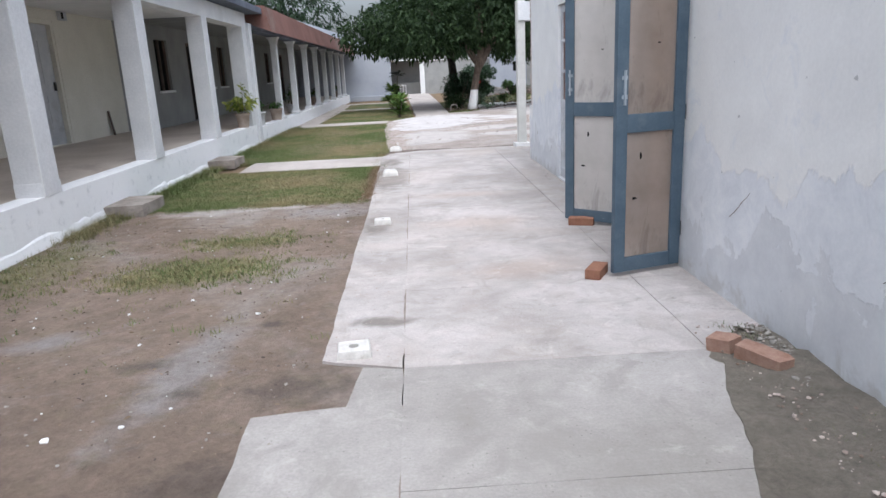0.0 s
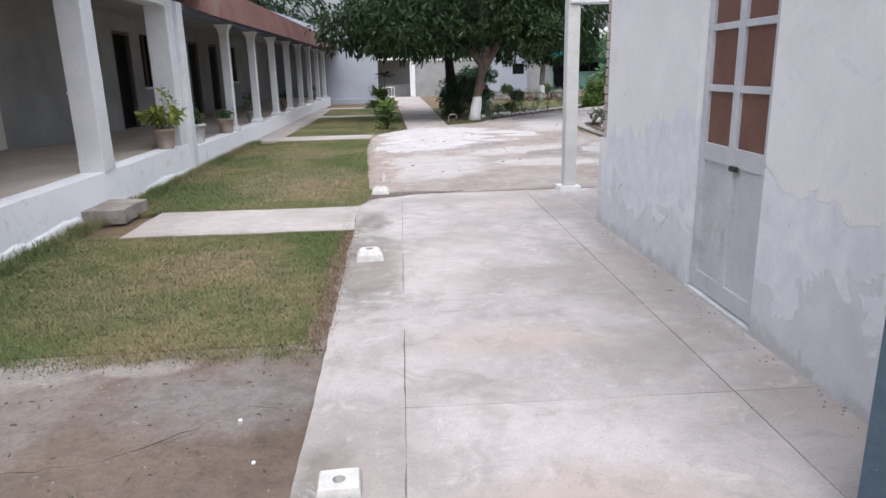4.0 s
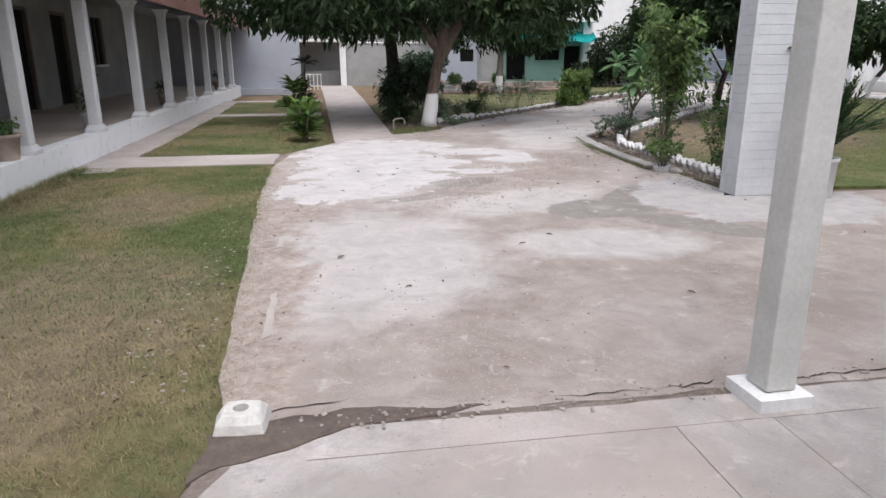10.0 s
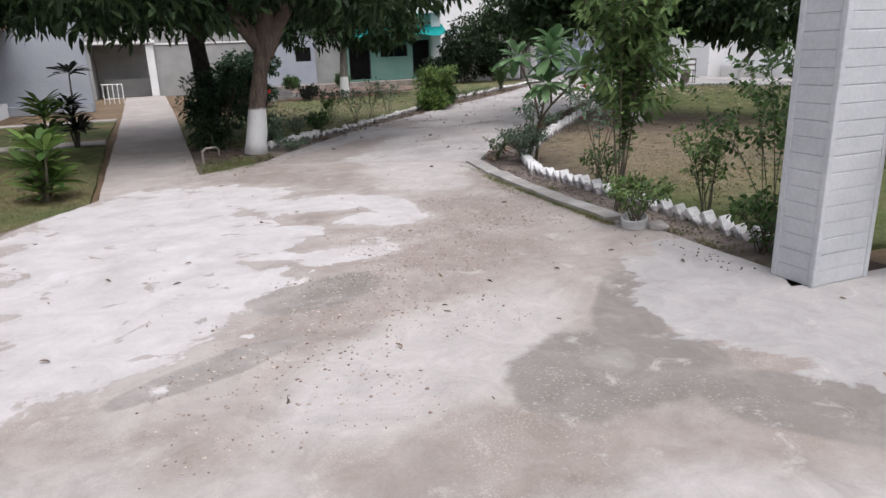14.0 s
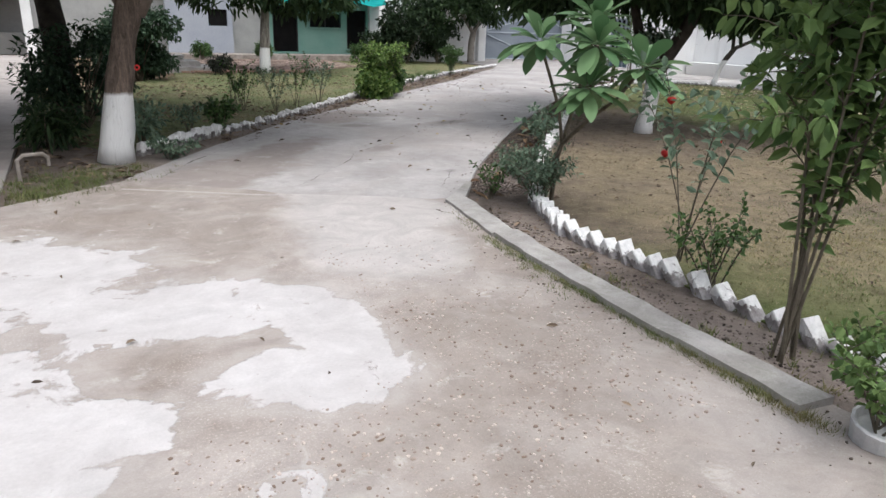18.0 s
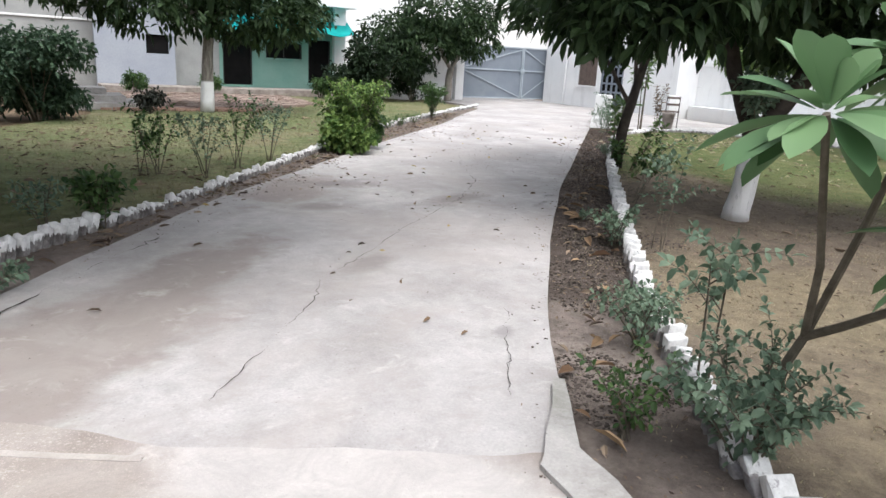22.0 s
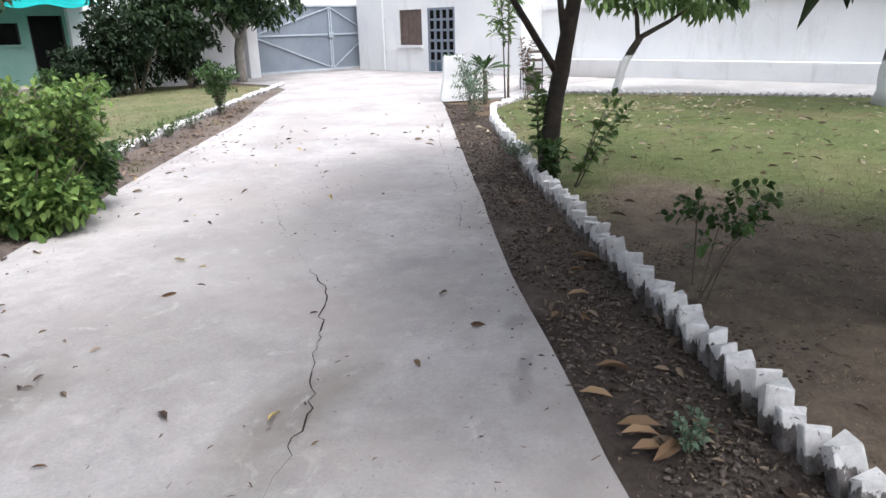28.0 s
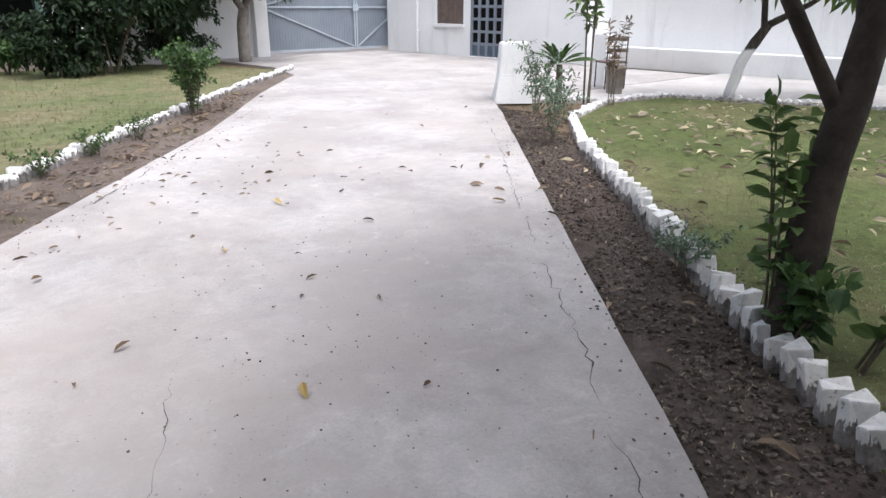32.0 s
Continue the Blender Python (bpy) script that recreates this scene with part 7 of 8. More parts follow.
def sprigs(name, x, y, label, n, h, reach, leaf, width, mat, seed, gap=0.06, twigs=2, bare=0.25, group="", flowers=0, thick=0.006, z=-0.03, category="bush", lean=(0, 0)):
    """A straggling plant: curved stems and twigs, each with leaves set along it in pairs."""
    b = thing(name, pose(x, y, z), label, category, group)
    rs = random.Random(seed)
    P, D = [], []

    def leafed(p, q, r, start):
        bow = Vector((0, 0, 1)) * (q - p).length * 0.12
        pts = [p.lerp(q, f) + bow * math.sin(math.pi * f) for f in (0, 0.25, 0.5, 0.75, 1)]
        part("stem", tube(pts, [r, r * 0.85, r * 0.7, r * 0.55, r * 0.3], 5), "stem", b)
        m = max(2, int((q - p).length * (1 - start) / gap))
        for k in range(m):
            f = start + (1 - start) * (k + 0.6) / m
            c = p.lerp(q, f) + bow * math.sin(math.pi * f)
            d = (q - p).normalized()
            side = d.cross(Vector((rs.gauss(0, 1), rs.gauss(0, 1), 0.3))).normalized()
            for sg in (-1, 1):
                P.append(tuple(c))
                D.append(tuple(side * sg + d * 0.45 + Vector((rs.gauss(0, 0.25), rs.gauss(0, 0.25), rs.gauss(-0.1, 0.25)))))
        P.append(tuple(q))
        D.append(tuple((q - p).normalized()))

    for k in range(n):
        a = 6.283 * k / n + rs.uniform(-0.5, 0.5)
        R = reach * rs.uniform(0.35, 1.0)
        p = Vector((rs.uniform(-0.05, 0.05), rs.uniform(-0.05, 0.05), 0))
        q = Vector((R * math.cos(a) + lean[0], R * math.sin(a) + lean[1], h * rs.uniform(0.65, 1.0)))
        leafed(p, q, thick, bare)
        for j in range(twigs):
            f = rs.uniform(0.35, 0.9)
            c = p.lerp(q, f) + Vector((0, 0, (q - p).length * 0.12 * math.sin(math.pi * f)))
            e = rs.uniform(0, 6.283)
            L = rs.uniform(0.12, 0.26) * h ** 0.6
            leafed(c, c + Vector((L * math.cos(e), L * math.sin(e), L * rs.uniform(0.1, 0.9))), thick * 0.5, 0.1)
        if k < flowers:
            fl = part("bloom", lathe([(0.002, -0.02), (0.028, 0.0), (0.034, 0.02), (0.022, 0.035), (0.004, 0.03)], 9), "rose_red", b, "red rose bloom", True)
            fl.matrix_basis = Matrix.Translation(p.lerp(q, 0.55 + 0.2 * (k % 2)) + Vector((0, 0, 0.1))) @ Matrix.Scale(0.9, 4)
    me = leaves_mesh("foliage", P, D, [leaf * rs.uniform(0.65, 1.15) for _ in P], width, 0.15, mat, 0.3, seed)
    ob = new("foliage", me)
    ob.parent = b
    return b


# shrubs along the driveway's left edge
bush("rose_bush", 2.75, 25.0, "small leafy bush by the whitewashed trunk", 0.28, 0.6, 60, 0.08, "rose_leaf", 31)
sprigs("rose_bush", 3.8, 26.1, "dark leafy shrub at the brick edging", 10, 0.5, 0.26, 0.085, 0.3, "bush_leaf", 32, 0.04, 3, 0.1)
for k, (x, y, r, h) in enumerate(((5.05, 28.15, 0.3, 0.8), (5.6, 28.75, 0.35, 1.0), (6.2, 29.3, 0.35, 1.05), (4.6, 28.5, 0.25, 0.75), (3.4, 26.0, 0.2, 0.5))):
    sprigs("rose_bush", x, y, "thin straggling rose bush at the brick edging", 5, h * 0.9, r, 0.058, 0.27, "bush_leaf" if k % 2 else "rose_leaf", 33 + k, 0.04, 4, group="roses along the drive")
sprigs("hibiscus_bush", 7.9, 30.2, "full bright green bush spilling over the brick edging", 28, 1.1, 0.74, 0.075, 0.3, "bright_leaf", 38, 0.05, 9, 0.05, thick=0.008)
# the bush's inner shade, put in as a core of darker leaves
bush("hibiscus_bush", 7.9, 30.25, "inner growth of the green bush, its shade put into darker leaves", 0.55, 0.8, 420, 0.08, "bush_leaf", 338, 6, 0.3, low=0.04)
bush("hibiscus_bush", 7.55, 29.8, "low skirt of green leaves hanging over the driveway", 0.5, 0.62, 340, 0.085, "bright_leaf", 238, 7, 0.3, low=0.05)
sprigs("hibiscus_bush", 12.3, 35.3, "upright green bush at the brick edging beside the driveway", 14, 0.95, 0.36, 0.07, 0.3, "bush_leaf", 39, 0.04, 5, 0.08)
for k, (x, y) in enumerate(((9.3, 32.35), (9.9, 33.0), (10.5, 33.6), (8.85, 31.9), (11.1, 34.1))):
    sprigs("rose_bush", x, y, "low dark weedy rose at the brick edging", 7, 0.26, 0.24, 0.04, 0.28, "bush_leaf", 700 + k, 0.035, 3, 0.1, group="low roses along the drive", thick=0.004)
bush("dark_bush", 2.2, 27.2, "loose dark bush round the tree trunks", 0.95, 1.4, 520, 0.11, "far_leaf", 40, 10, 0.18, low=0.05)
bush("dark_bush", 3.55, 34.7, "broad dark green bush reaching the ground in the garden", 1.2, 1.75, 1400, 0.13, "far_leaf", 41, 10, 0.2, low=0.02)
bush("dark_bush", 1.85, 25.5, "low dark strap-leaved plant under the tree", 0.3, 0.45, 60, 0.2, "mango_leaf", 42, 4, 0.08)
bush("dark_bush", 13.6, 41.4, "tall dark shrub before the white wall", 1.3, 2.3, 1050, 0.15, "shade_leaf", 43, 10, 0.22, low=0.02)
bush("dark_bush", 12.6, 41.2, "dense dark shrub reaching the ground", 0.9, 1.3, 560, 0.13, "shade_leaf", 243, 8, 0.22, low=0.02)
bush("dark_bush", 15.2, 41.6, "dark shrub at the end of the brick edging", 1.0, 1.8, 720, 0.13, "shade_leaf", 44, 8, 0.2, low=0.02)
for k, (x, y) in enumerate(((6.2, 42.3), (8.4, 42.5), (12.0, 42.4))):
    bush("dark_bush", x, y, "small dark bush before the house", 0.4, 0.65, 120, 0.11, "bush_leaf", 45 + k, group="bushes before the house")

bush("dark_bush", 5.7, 36.3, "small dark reddish bush beside the garden steps", 0.35, 0.5, 110, 0.1, "dark_croton_leaf", 48)
sprigs("rose_bush", 4.45, 28.4, "thin tall rose rising from the lawn's edge", 3, 0.85, 0.3, 0.07, 0.26, "bush_leaf", 49, 0.05, 4, 0.3)
sprigs("rose_bush", 5.93, 21.92, "thin rose with a bare stem and a tuft of bluish leaves", 2, 0.95, 0.14, 0.07, 0.3, "rose_leaf", 50, 0.04, 5, 0.62, thick=0.007)
steps = thing("garden_steps", pose(0, 0, 0), "three low stone steps with pale worn treads", "steps", kind="structure")
for k in range(3):
    part("step", sheet([(4.3 - 0.1 * k, 37.0 + 0.45 * k), (5.7 - 0.35 * k, 36.9 + 0.45 * k), (5.7 - 0.35 * k, 38.6), (4.3 - 0.1 * k, 38.6)], 0.12 + 0.14 * k, 0.16 + 0.14 * k, 0.03, 0.2, 300 + k), "kerb_concrete", steps)

# shrubs of the bed on the right
sprigs("guava_bush", 5.02, 18.62, "tall young guava with several thin stems and broad leaves", 8, 2.3, 0.36, 0.12, 0.21, "guava_leaf", 51, 0.045, 12, 0.24, thick=0.009)
sprigs("potted_shrub", 4.7, 17.98, "small shrub growing from a broken white pot at the kerb", 13, 0.36, 0.32, 0.05, 0.3, "guava_leaf", 52, 0.03, 4, 0.2, z=0.04)
sprigs("rose_bush", 5.62, 19.85, "tall loose rose bush with red blooms behind the brick edging", 5, 1.3, 0.5, 0.085, 0.26, "rose_leaf", 53, 0.065, 3, 0.35, flowers=3)
sprigs("rose_bush", 5.62, 17.45, "straggling rose bush with small leaves beside the column", 7, 1.45, 0.55, 0.055, 0.32, "bush_leaf", 54, 0.04, 10, 0.25, thick=0.005)
sprigs("rose_bush", 5.45, 18.0, "upright small-leaved bush behind the brick edging", 8, 0.95, 0.3, 0.05, 0.3, "guava_leaf", 254, 0.04, 5, 0.25)
sprigs("rose_bush", 5.1, 17.0, "low dark bush at the column's foot", 10, 0.45, 0.3, 0.06, 0.28, "bush_leaf", 55, 0.035, 3, 0.1)
sprigs("rose_bush", 5.42, 19.4, "dark low rose at the brick edging", 9, 0.5, 0.3, 0.05, 0.28, "bush_leaf", 155, 0.04, 3, 0.2)
sprigs("rose_bush", 5.62, 21.45, "bushy bluish rose spreading over the brick edging", 15, 0.5, 0.42, 0.05, 0.28, "rose_leaf", 56, 0.03, 5, 0.05)
sprigs("rose_bush", 6.15, 22.5, "low bluish rose at the bend of the driveway", 9, 0.3, 0.28, 0.05, 0.28, "rose_leaf", 57, 0.04, 4, 0.1)
sprigs("rose_bush", 6.42, 22.72, "bluish rose leaning over the white bricks", 9, 0.2, 0.17, 0.055, 0.28, "rose_leaf", 157, 0.035, 4, 0.08)
sprigs("rose_bush", 5.36, 21.85, "low dark rose in the bed by the kerb", 8, 0.3, 0.26, 0.045, 0.28, "bush_leaf", 58, 0.04, 3, 0.1)
sprigs("rose_bush", 8.05, 25.0, "tiny rose seedling in the bed", 4, 0.09, 0.08, 0.035, 0.3, "rose_leaf", 59, 0.028, 4, 0.03, group="roses of the bed")
sprigs("rose_bush", 7.58, 24.13, "low rose with bluish leaves in the bed", 8, 0.38, 0.26, 0.055, 0.3, "rose_leaf", 60, 0.04, 3, 0.1, group="roses of the bed")
sprigs("rose_bush", 7.9, 23.9, "thin tall rose with pale leaves at the lawn's edge", 3, 1.15, 0.3, 0.06, 0.3, "rose_leaf", 61, 0.06, 6, 0.25, thick=0.005)
sprigs("guava_bush", 16.5, 32.15, "thin tall shrub with large drooping leaves at the bed's end", 3, 2.5, 0.3, 0.2, 0.16, "guava_leaf", 62, 0.1, 5, 0.4, thick=0.016)
sprigs("rose_bush", 14.1, 31.0, "sparse grey-green shrub near the bed's end", 7, 0.75, 0.32, 0.05, 0.28, "rose_leaf", 63, 0.04, 4, 0.15, thick=0.004)
sprigs("rose_bush", 14.75, 31.45, "leafy grey-green shrub near the bed's end", 6, 0.7, 0.3, 0.05, 0.28, "rose_leaf", 263, 0.04, 4, 0.1, thick=0.004)
sprigs("rose_bush", 15.65, 32.35, "twiggy reddish-green shrub before the white block", 8, 1.05, 0.42, 0.055, 0.28, "rose_leaf", 264, 0.045, 4, 0.2, thick=0.005)
sprigs("croton_shrub", 17.0, 32.05, "red-brown leaved shrub near the bed's end", 5, 1.35, 0.25, 0.12, 0.15, "dead_leaf", 164, 0.07, 1, 0.3)
fan = thing("fan_palm", pose(16.05, 32.3, -0.03), "young palm with a short stem and fan of strap leaves", "palm")
part("stem", tube([(0, 0, 0), (0.01, 0, 0.35), (0.0, 0.01, 0.62)], [0.05, 0.045, 0.04], 8), "stem", fan)
sprigs("young_shrub", 9.56, 25.63, "slight rose on one bare stem with a tuft of dark leaves", 2, 0.6, 0.04, 0.06, 0.34, "bush_leaf", 65, 0.04, 2, 0.62, thick=0.004)
sprigs("young_shrub", 9.27, 25.47, "leaning bare-stemmed rose with a tuft of dark leaves", 4, 0.68, 0.1, 0.065, 0.34, "bush_leaf", 66, 0.045, 2, 0.6, thick=0.0045, lean=(0.17, -0.15))
sprigs("guava_suckers", 11.19, 27.72, "leafy suckers climbing beside the slender trunk", 6, 1.05, 0.16, 0.12, 0.24, "guava_leaf", 67, 0.065, 0, 0.2, thick=0.007, lean=(0.1, 0.08))
sprigs("guava_suckers", 11.2, 27.36, "leafy suckers leaning out from the trunk's foot", 4, 0.85, 0.16, 0.12, 0.26, "guava_leaf", 68, 0.065, 0, 0.1, thick=0.007, lean=(0.3, -0.25))
sprigs("guava_suckers", 11.14, 27.62, "dark leafy suckers close round the trunk's foot", 7, 0.42, 0.16, 0.11, 0.24, "bush_leaf", 167, 0.05, 1, 0.1, thick=0.007)
sprigs("rose_bush", 11.72, 28.36, "low grey twiggy bush straggling over the white bricks", 13, 0.26, 0.26, 0.035, 0.3, "rose_leaf", 168, 0.05, 4, 0.3, thick=0.004)
sprigs("rose_bush", 3.0, 24.55, "low grey-green weeds against the lumpy white bricks", 14, 0.2, 0.3, 0.05, 0.3, "rose_leaf", 170, 0.035, 3, 0.05, thick=0.004)
sprigs("column_creeper", 5.28, 16.72, "dark creeper climbing behind the porch column", 6, 2.4, 0.22, 0.075, 0.3, "bush_leaf", 68, 0.05, 5, 0.15)


def broad_leaves(name, P, D, S, width, droop, material, seed, lift=0.25):
    """Broad strap leaves with a fold along the rib: six widths and a blunt tip, bending over."""
    rs = np.random.RandomState(seed)
    P, D = np.asarray(P, float), np.asarray(D, float)
    D /= np.linalg.norm(D, axis=1, keepdims=True) + 1e-9
    n = len(P)
    S = np.asarray(S, float)[:, None]
    A = np.cross(D, rs.normal(0, 0.2, (n, 3)) + (0, 0, 1))
    A /= np.linalg.norm(A, axis=1, keepdims=True) + 1e-9
    N = np.cross(A, D)
    down = np.array((0, 0, 1.0))
    rows = []
    for f, w in ((0.05, 0.1), (0.2, 0.42), (0.38, 0.76), (0.57, 1.0), (0.75, 0.95), (0.89, 0.62)):
        c = P + D * S * f - down * S * droop * f * f
        rows += [c + A * S * width * w + N * S * width * w * lift, c, c - A * S * width * w + N * S * width * w * lift]
    rows.append(P + D * S - down * S * droop)
    V = np.stack(rows, 1).reshape(-1, 3)
    F = []
    for k in range(n):
        b = 19 * k
        for r in range(5):
            q = b + 3 * r
            F += [(q, q + 1, q + 4, q + 3), (q + 1, q + 2, q + 5, q + 4)]
        F += [(b + 15, b + 16, b + 18), (b + 16, b + 17, b + 18)]
    me = bpy.data.meshes.new(name)
    me.from_pydata(V.tolist(), [], F)
    me.materials.append(MATS[material])
    me.polygons.foreach_set("use_smooth", [True] * len(me.polygons))
    return me


def rosette(parent, at, n, length, width, mat, seed, up=0.6, name="leaf_rosette", fan=0.9):
    rs = np.random.RandomState(seed)
    a = np.arange(n) * 2.4 + rs.rand(n) * 0.4
    e = up + (rs.rand(n) - 0.5) * fan
    ways = np.stack((np.cos(a) * np.cos(e), np.sin(a) * np.cos(e), np.sin(e)), 1)
    P = np.repeat(np.array([at], float), n, 0) + ways * 0.02
    me = broad_leaves(name, P, ways, length * (0.7 + 0.45 * rs.rand(n)), width, 0.22, mat, seed)
    ob = new(name, me)
    ob.parent = parent
    return ob


rosette(fan, (0.0, 0.01, 0.62), 34, 0.46, 0.07, "bush_leaf", 265, 0.55, "leaf_fan", 1.2)
plum = thing("plumeria", pose(5.81, 21.53, -0.03), "young plumeria with thin curved stems and whorls of large pale-ribbed leaves", "shrub")
part("stem", tube([(0, 0, 0), (0.0, -0.02, 0.22), (-0.02, -0.06, 0.42), (-0.01, -0.1, 0.54)], [0.022, 0.02, 0.019, 0.018], 8), "stem", plum)
fork, knee = (-0.01, -0.1, 0.54), (-0.03, -0.42, 0.78)
# each stem: where it starts, where it bends, where its whorl sits
for k, (p, q, t) in enumerate(((fork, (-0.12, -0.16, 0.85), (-0.42, -0.24, 1.38)), (knee, (-0.1, -0.5, 1.05), (-0.17, -0.62, 1.37)), (knee, (-0.12, -0.55, 0.9), (-0.25, -0.66, 1.06)),
                               (knee, (0.05, -0.65, 0.98), (0.12, -0.82, 1.22)), (fork, (0.04, -0.2, 1.0), (0.08, -0.3, 1.54)))):
    if p is knee and k == 1:
        part("stem", tube([fork, (-0.03, -0.24, 0.64), knee], [0.018, 0.017, 0.016], 7), "stem", plum)
    arm = part("stem", tube([p, q, t], [0.016, 0.014, 0.012], 7), "stem", plum)
    rosette(arm, t, 34, 0.305, 0.165, "plumeria_leaf", 70 + k, 0.3, "leaf_whorl", 1.9)
for k, (x, y, h, mat, lab) in enumerate(((-0.17, 22.05, 0.78, "bright_leaf", "green croton with broad leaves on the lawn"), (-0.45, 25.0, 1.15, "bright_leaf", "green dracaena beside the walkway"),
                                         (-0.35, 27.4, 1.7, "dark_croton_leaf", "tall dark cordyline beside the walkway"))):
    c = thing("dracaena", pose(x, y, -0.03), lab, "shrub")
    rs = random.Random(80 + k)
    for j in range(7):
        a = rs.uniform(0, 6.28)
        top = (0.22 * math.cos(a) * rs.random(), 0.22 * math.sin(a) * rs.random(), h * rs.uniform(0.12, 0.8))
        cane = part("stem", tube([(top[0] * 0.2, top[1] * 0.2, 0), top], [0.018, 0.012], 6), "stem", c)
        rosette(cane, top, 24, 0.36, 0.11, mat, 90 + 10 * k + j, 0.5)


def pot(name, x, y, z, r, h, mat, label, group=""):
    p = thing(name, pose(x, y, z), label, "flower pot", group)
    part("pot", lathe([(0.001, 0), (r * 0.72, 0), (r * 0.74, 0.01), (r * 0.95, h * 0.86), (r * 1.06, h * 0.87), (r * 1.06, h), (r * 0.93, h), (r * 0.9, h * 0.93)], 20), mat, p, "", True)
    part("soil", lathe([(r * 0.91, h * 0.93), (0.001, h * 0.935)], 16), "black_soil", p)
    return p


# cycad in a white bucket by the column
cp = thing("cycad_pot", pose(5.6, 16.18, 0), "white-painted cement bucket on the porch paving", "flower pot")
part("bucket", lathe([(0.001, 0), (0.165, 0), (0.17, 0.012), (0.182, 0.385), (0.196, 0.39), (0.198, 0.43), (0.18, 0.43), (0.175, 0.39)], 24), "white_pot", cp, "", True)
part("soil", lathe([(0.177, 0.395), (0.001, 0.4)], 16), "black_soil", cp)
cyc = thing("cycad", pose(5.6, 16.18, 0.39), "sago palm with dense stiff dark fronds in the white bucket", "palm")
part("stump", lathe([(0.001, 0), (0.07, 0), (0.075, 0.05), (0.04, 0.09), (0.001, 0.1)], 10), "bark_dark", cyc)
rs = np.random.RandomState(99)
for k in range(84):
    a, e = k * 2.4, 0.62 + 0.82 * rs.rand() ** 0.7
    L = 0.72 + 0.3 * rs.rand()
    sag = 0.12 + 0.28 * rs.rand()
    pts = [np.array((math.cos(a) * math.cos(e) * L * f, math.sin(a) * math.cos(e) * L * f, 0.05 + math.sin(e) * L * f - sag * L * f * f)) for f in np.linspace(0.05, 1, 18)]
    P, D = [], []
    for i in range(1, 18):
        d = pts[i] - pts[i - 1]
        side = np.cross(d, (0, 0, 1.0))
        side /= np.linalg.norm(side) + 1e-9
        for sg in (-1, 1):
            P.append(pts[i])
            D.append(side * sg + d / np.linalg.norm(d) * 1.1 + np.array((0, 0, 0.25)))
    fr = new("frond", leaves_mesh("frond", P, D, [0.105] * len(P), 0.085, 0.05, "cycad_leaf", 0.2, k))
    fr.parent = cyc
    tagged(fr, kind="stuff")
part("broken_rim", lathe([(0.001, 0.0), (0.088, 0.0), (0.1, 0.03), (0.112, 0.125), (0.1, 0.128), (0.088, 0.09), (0.001, 0.085)], 14), "white_pot", tagged(new("broken_pot"), "broken white pot half sunk at the kerb", "flower pot")).parent.matrix_basis = pose(4.7, 17.98, -0.03, 7, -9, 0)
bm = bmesh.new()
bmesh.ops.create_icosphere(bm, subdivisions=2, radius=1)
for v in bm.verts:
    v.co *= 1 + 0.22 * noise.noise(v.co * 1.7)
bmesh.ops.scale(bm, vec=(0.075, 0.09, 0.05), verts=bm.verts)
tagged(part("kerb_stone", bm, "kerb_concrete"), "grey broken stone lying beside the pot", "stone").matrix_basis = pose(4.82, 17.84, 0.02, 0, 0, 30)

# potted plants on the verandah's edge
for k, (x, y, z, r, h, mat, ph, lab) in enumerate(((-3.32, 14.3, FZ, 0.15, 0.3, "terracotta", 0.5, "clay pot with a yellowing plant on the verandah edge"), (-3.36, 16.05, FZ_FAR, 0.15, 0.33, "white_pot", 0.5, "white pot with a dark plant on the verandah edge"),
                                                   (-3.36, 18.05, FZ_FAR, 0.17, 0.3, "terracotta", 0.35, "clay pot with a small plant by a slim column"), (-3.55, 21.55, FZ_FAR, 0.16, 0.26, "white_pot", 1.1, "pot with a tall leafy plant inside the verandah"),
                                                   (-3.6, 27.0, FZ_FAR, 0.18, 0.3, "terracotta", 0.6, "clay pot with a small plant far along the verandah"), (-3.5, 34.5, FZ_FAR, 0.2, 0.3, "terracotta", 0.6, "clay pot with a plant near the gable wall"))):
    pot("flower_pot", x, y, z, r, h, mat, lab, "verandah pots")
    if k == 0:
        sprigs("potted_plant", x, y, "straggling yellow-green variegated plant in the clay pot", 10, 0.3, 0.44, 0.15, 0.22, "croton_leaf", 110, 0.06, 2, 0.2, z=z + h * 0.85, category="plant")
        sprigs("potted_plant", x + 0.03, y - 0.1, "single tall shoot with a tuft of yellow-green leaves", 1, 0.78, 0.05, 0.12, 0.22, "croton_leaf", 111, 0.05, 2, 0.75, z=z + h * 0.85, category="plant")
        continue
    b = bush("potted_plant", x, y, "thin dark potted plant in the verandah pot", 0.17, ph * 0.6, 12, 0.1, "bush_leaf", 110 + k, 6, 0.2, group="verandah plants")
    b.matrix_basis = pose(x, y, z + h * 0.85)
pot("flower_pot", 18.25, 32.75, -0.02, 0.17, 0.45, "stone_step", "grey cement planter at the lawn's corner")

# garden stool by the white wall
st = thing("garden_chair", pose(18.75, 33.15, 0, 0, 0, 150), "dark metal chair standing by the small white pillar", "chair")
part("seat", box(-0.2, 0.2, -0.2, 0.2, 0.42, 0.45, 0.006), "brown_shutter", st)
for sx in (-0.18, 0.18):
    for sy in (-0.18, 0.18):
        part("leg", tube([(sx, sy, 0), (sx, sy, 0.42 if sy < 0 else 0.85)], [0.013, 0.013], 6), "trap_iron", st)
for z in (0.6, 0.78):
    part("back_rail", box(-0.18, 0.18, 0.172, 0.188, z, z + 0.06, 0.004), "brown_shutter", st)

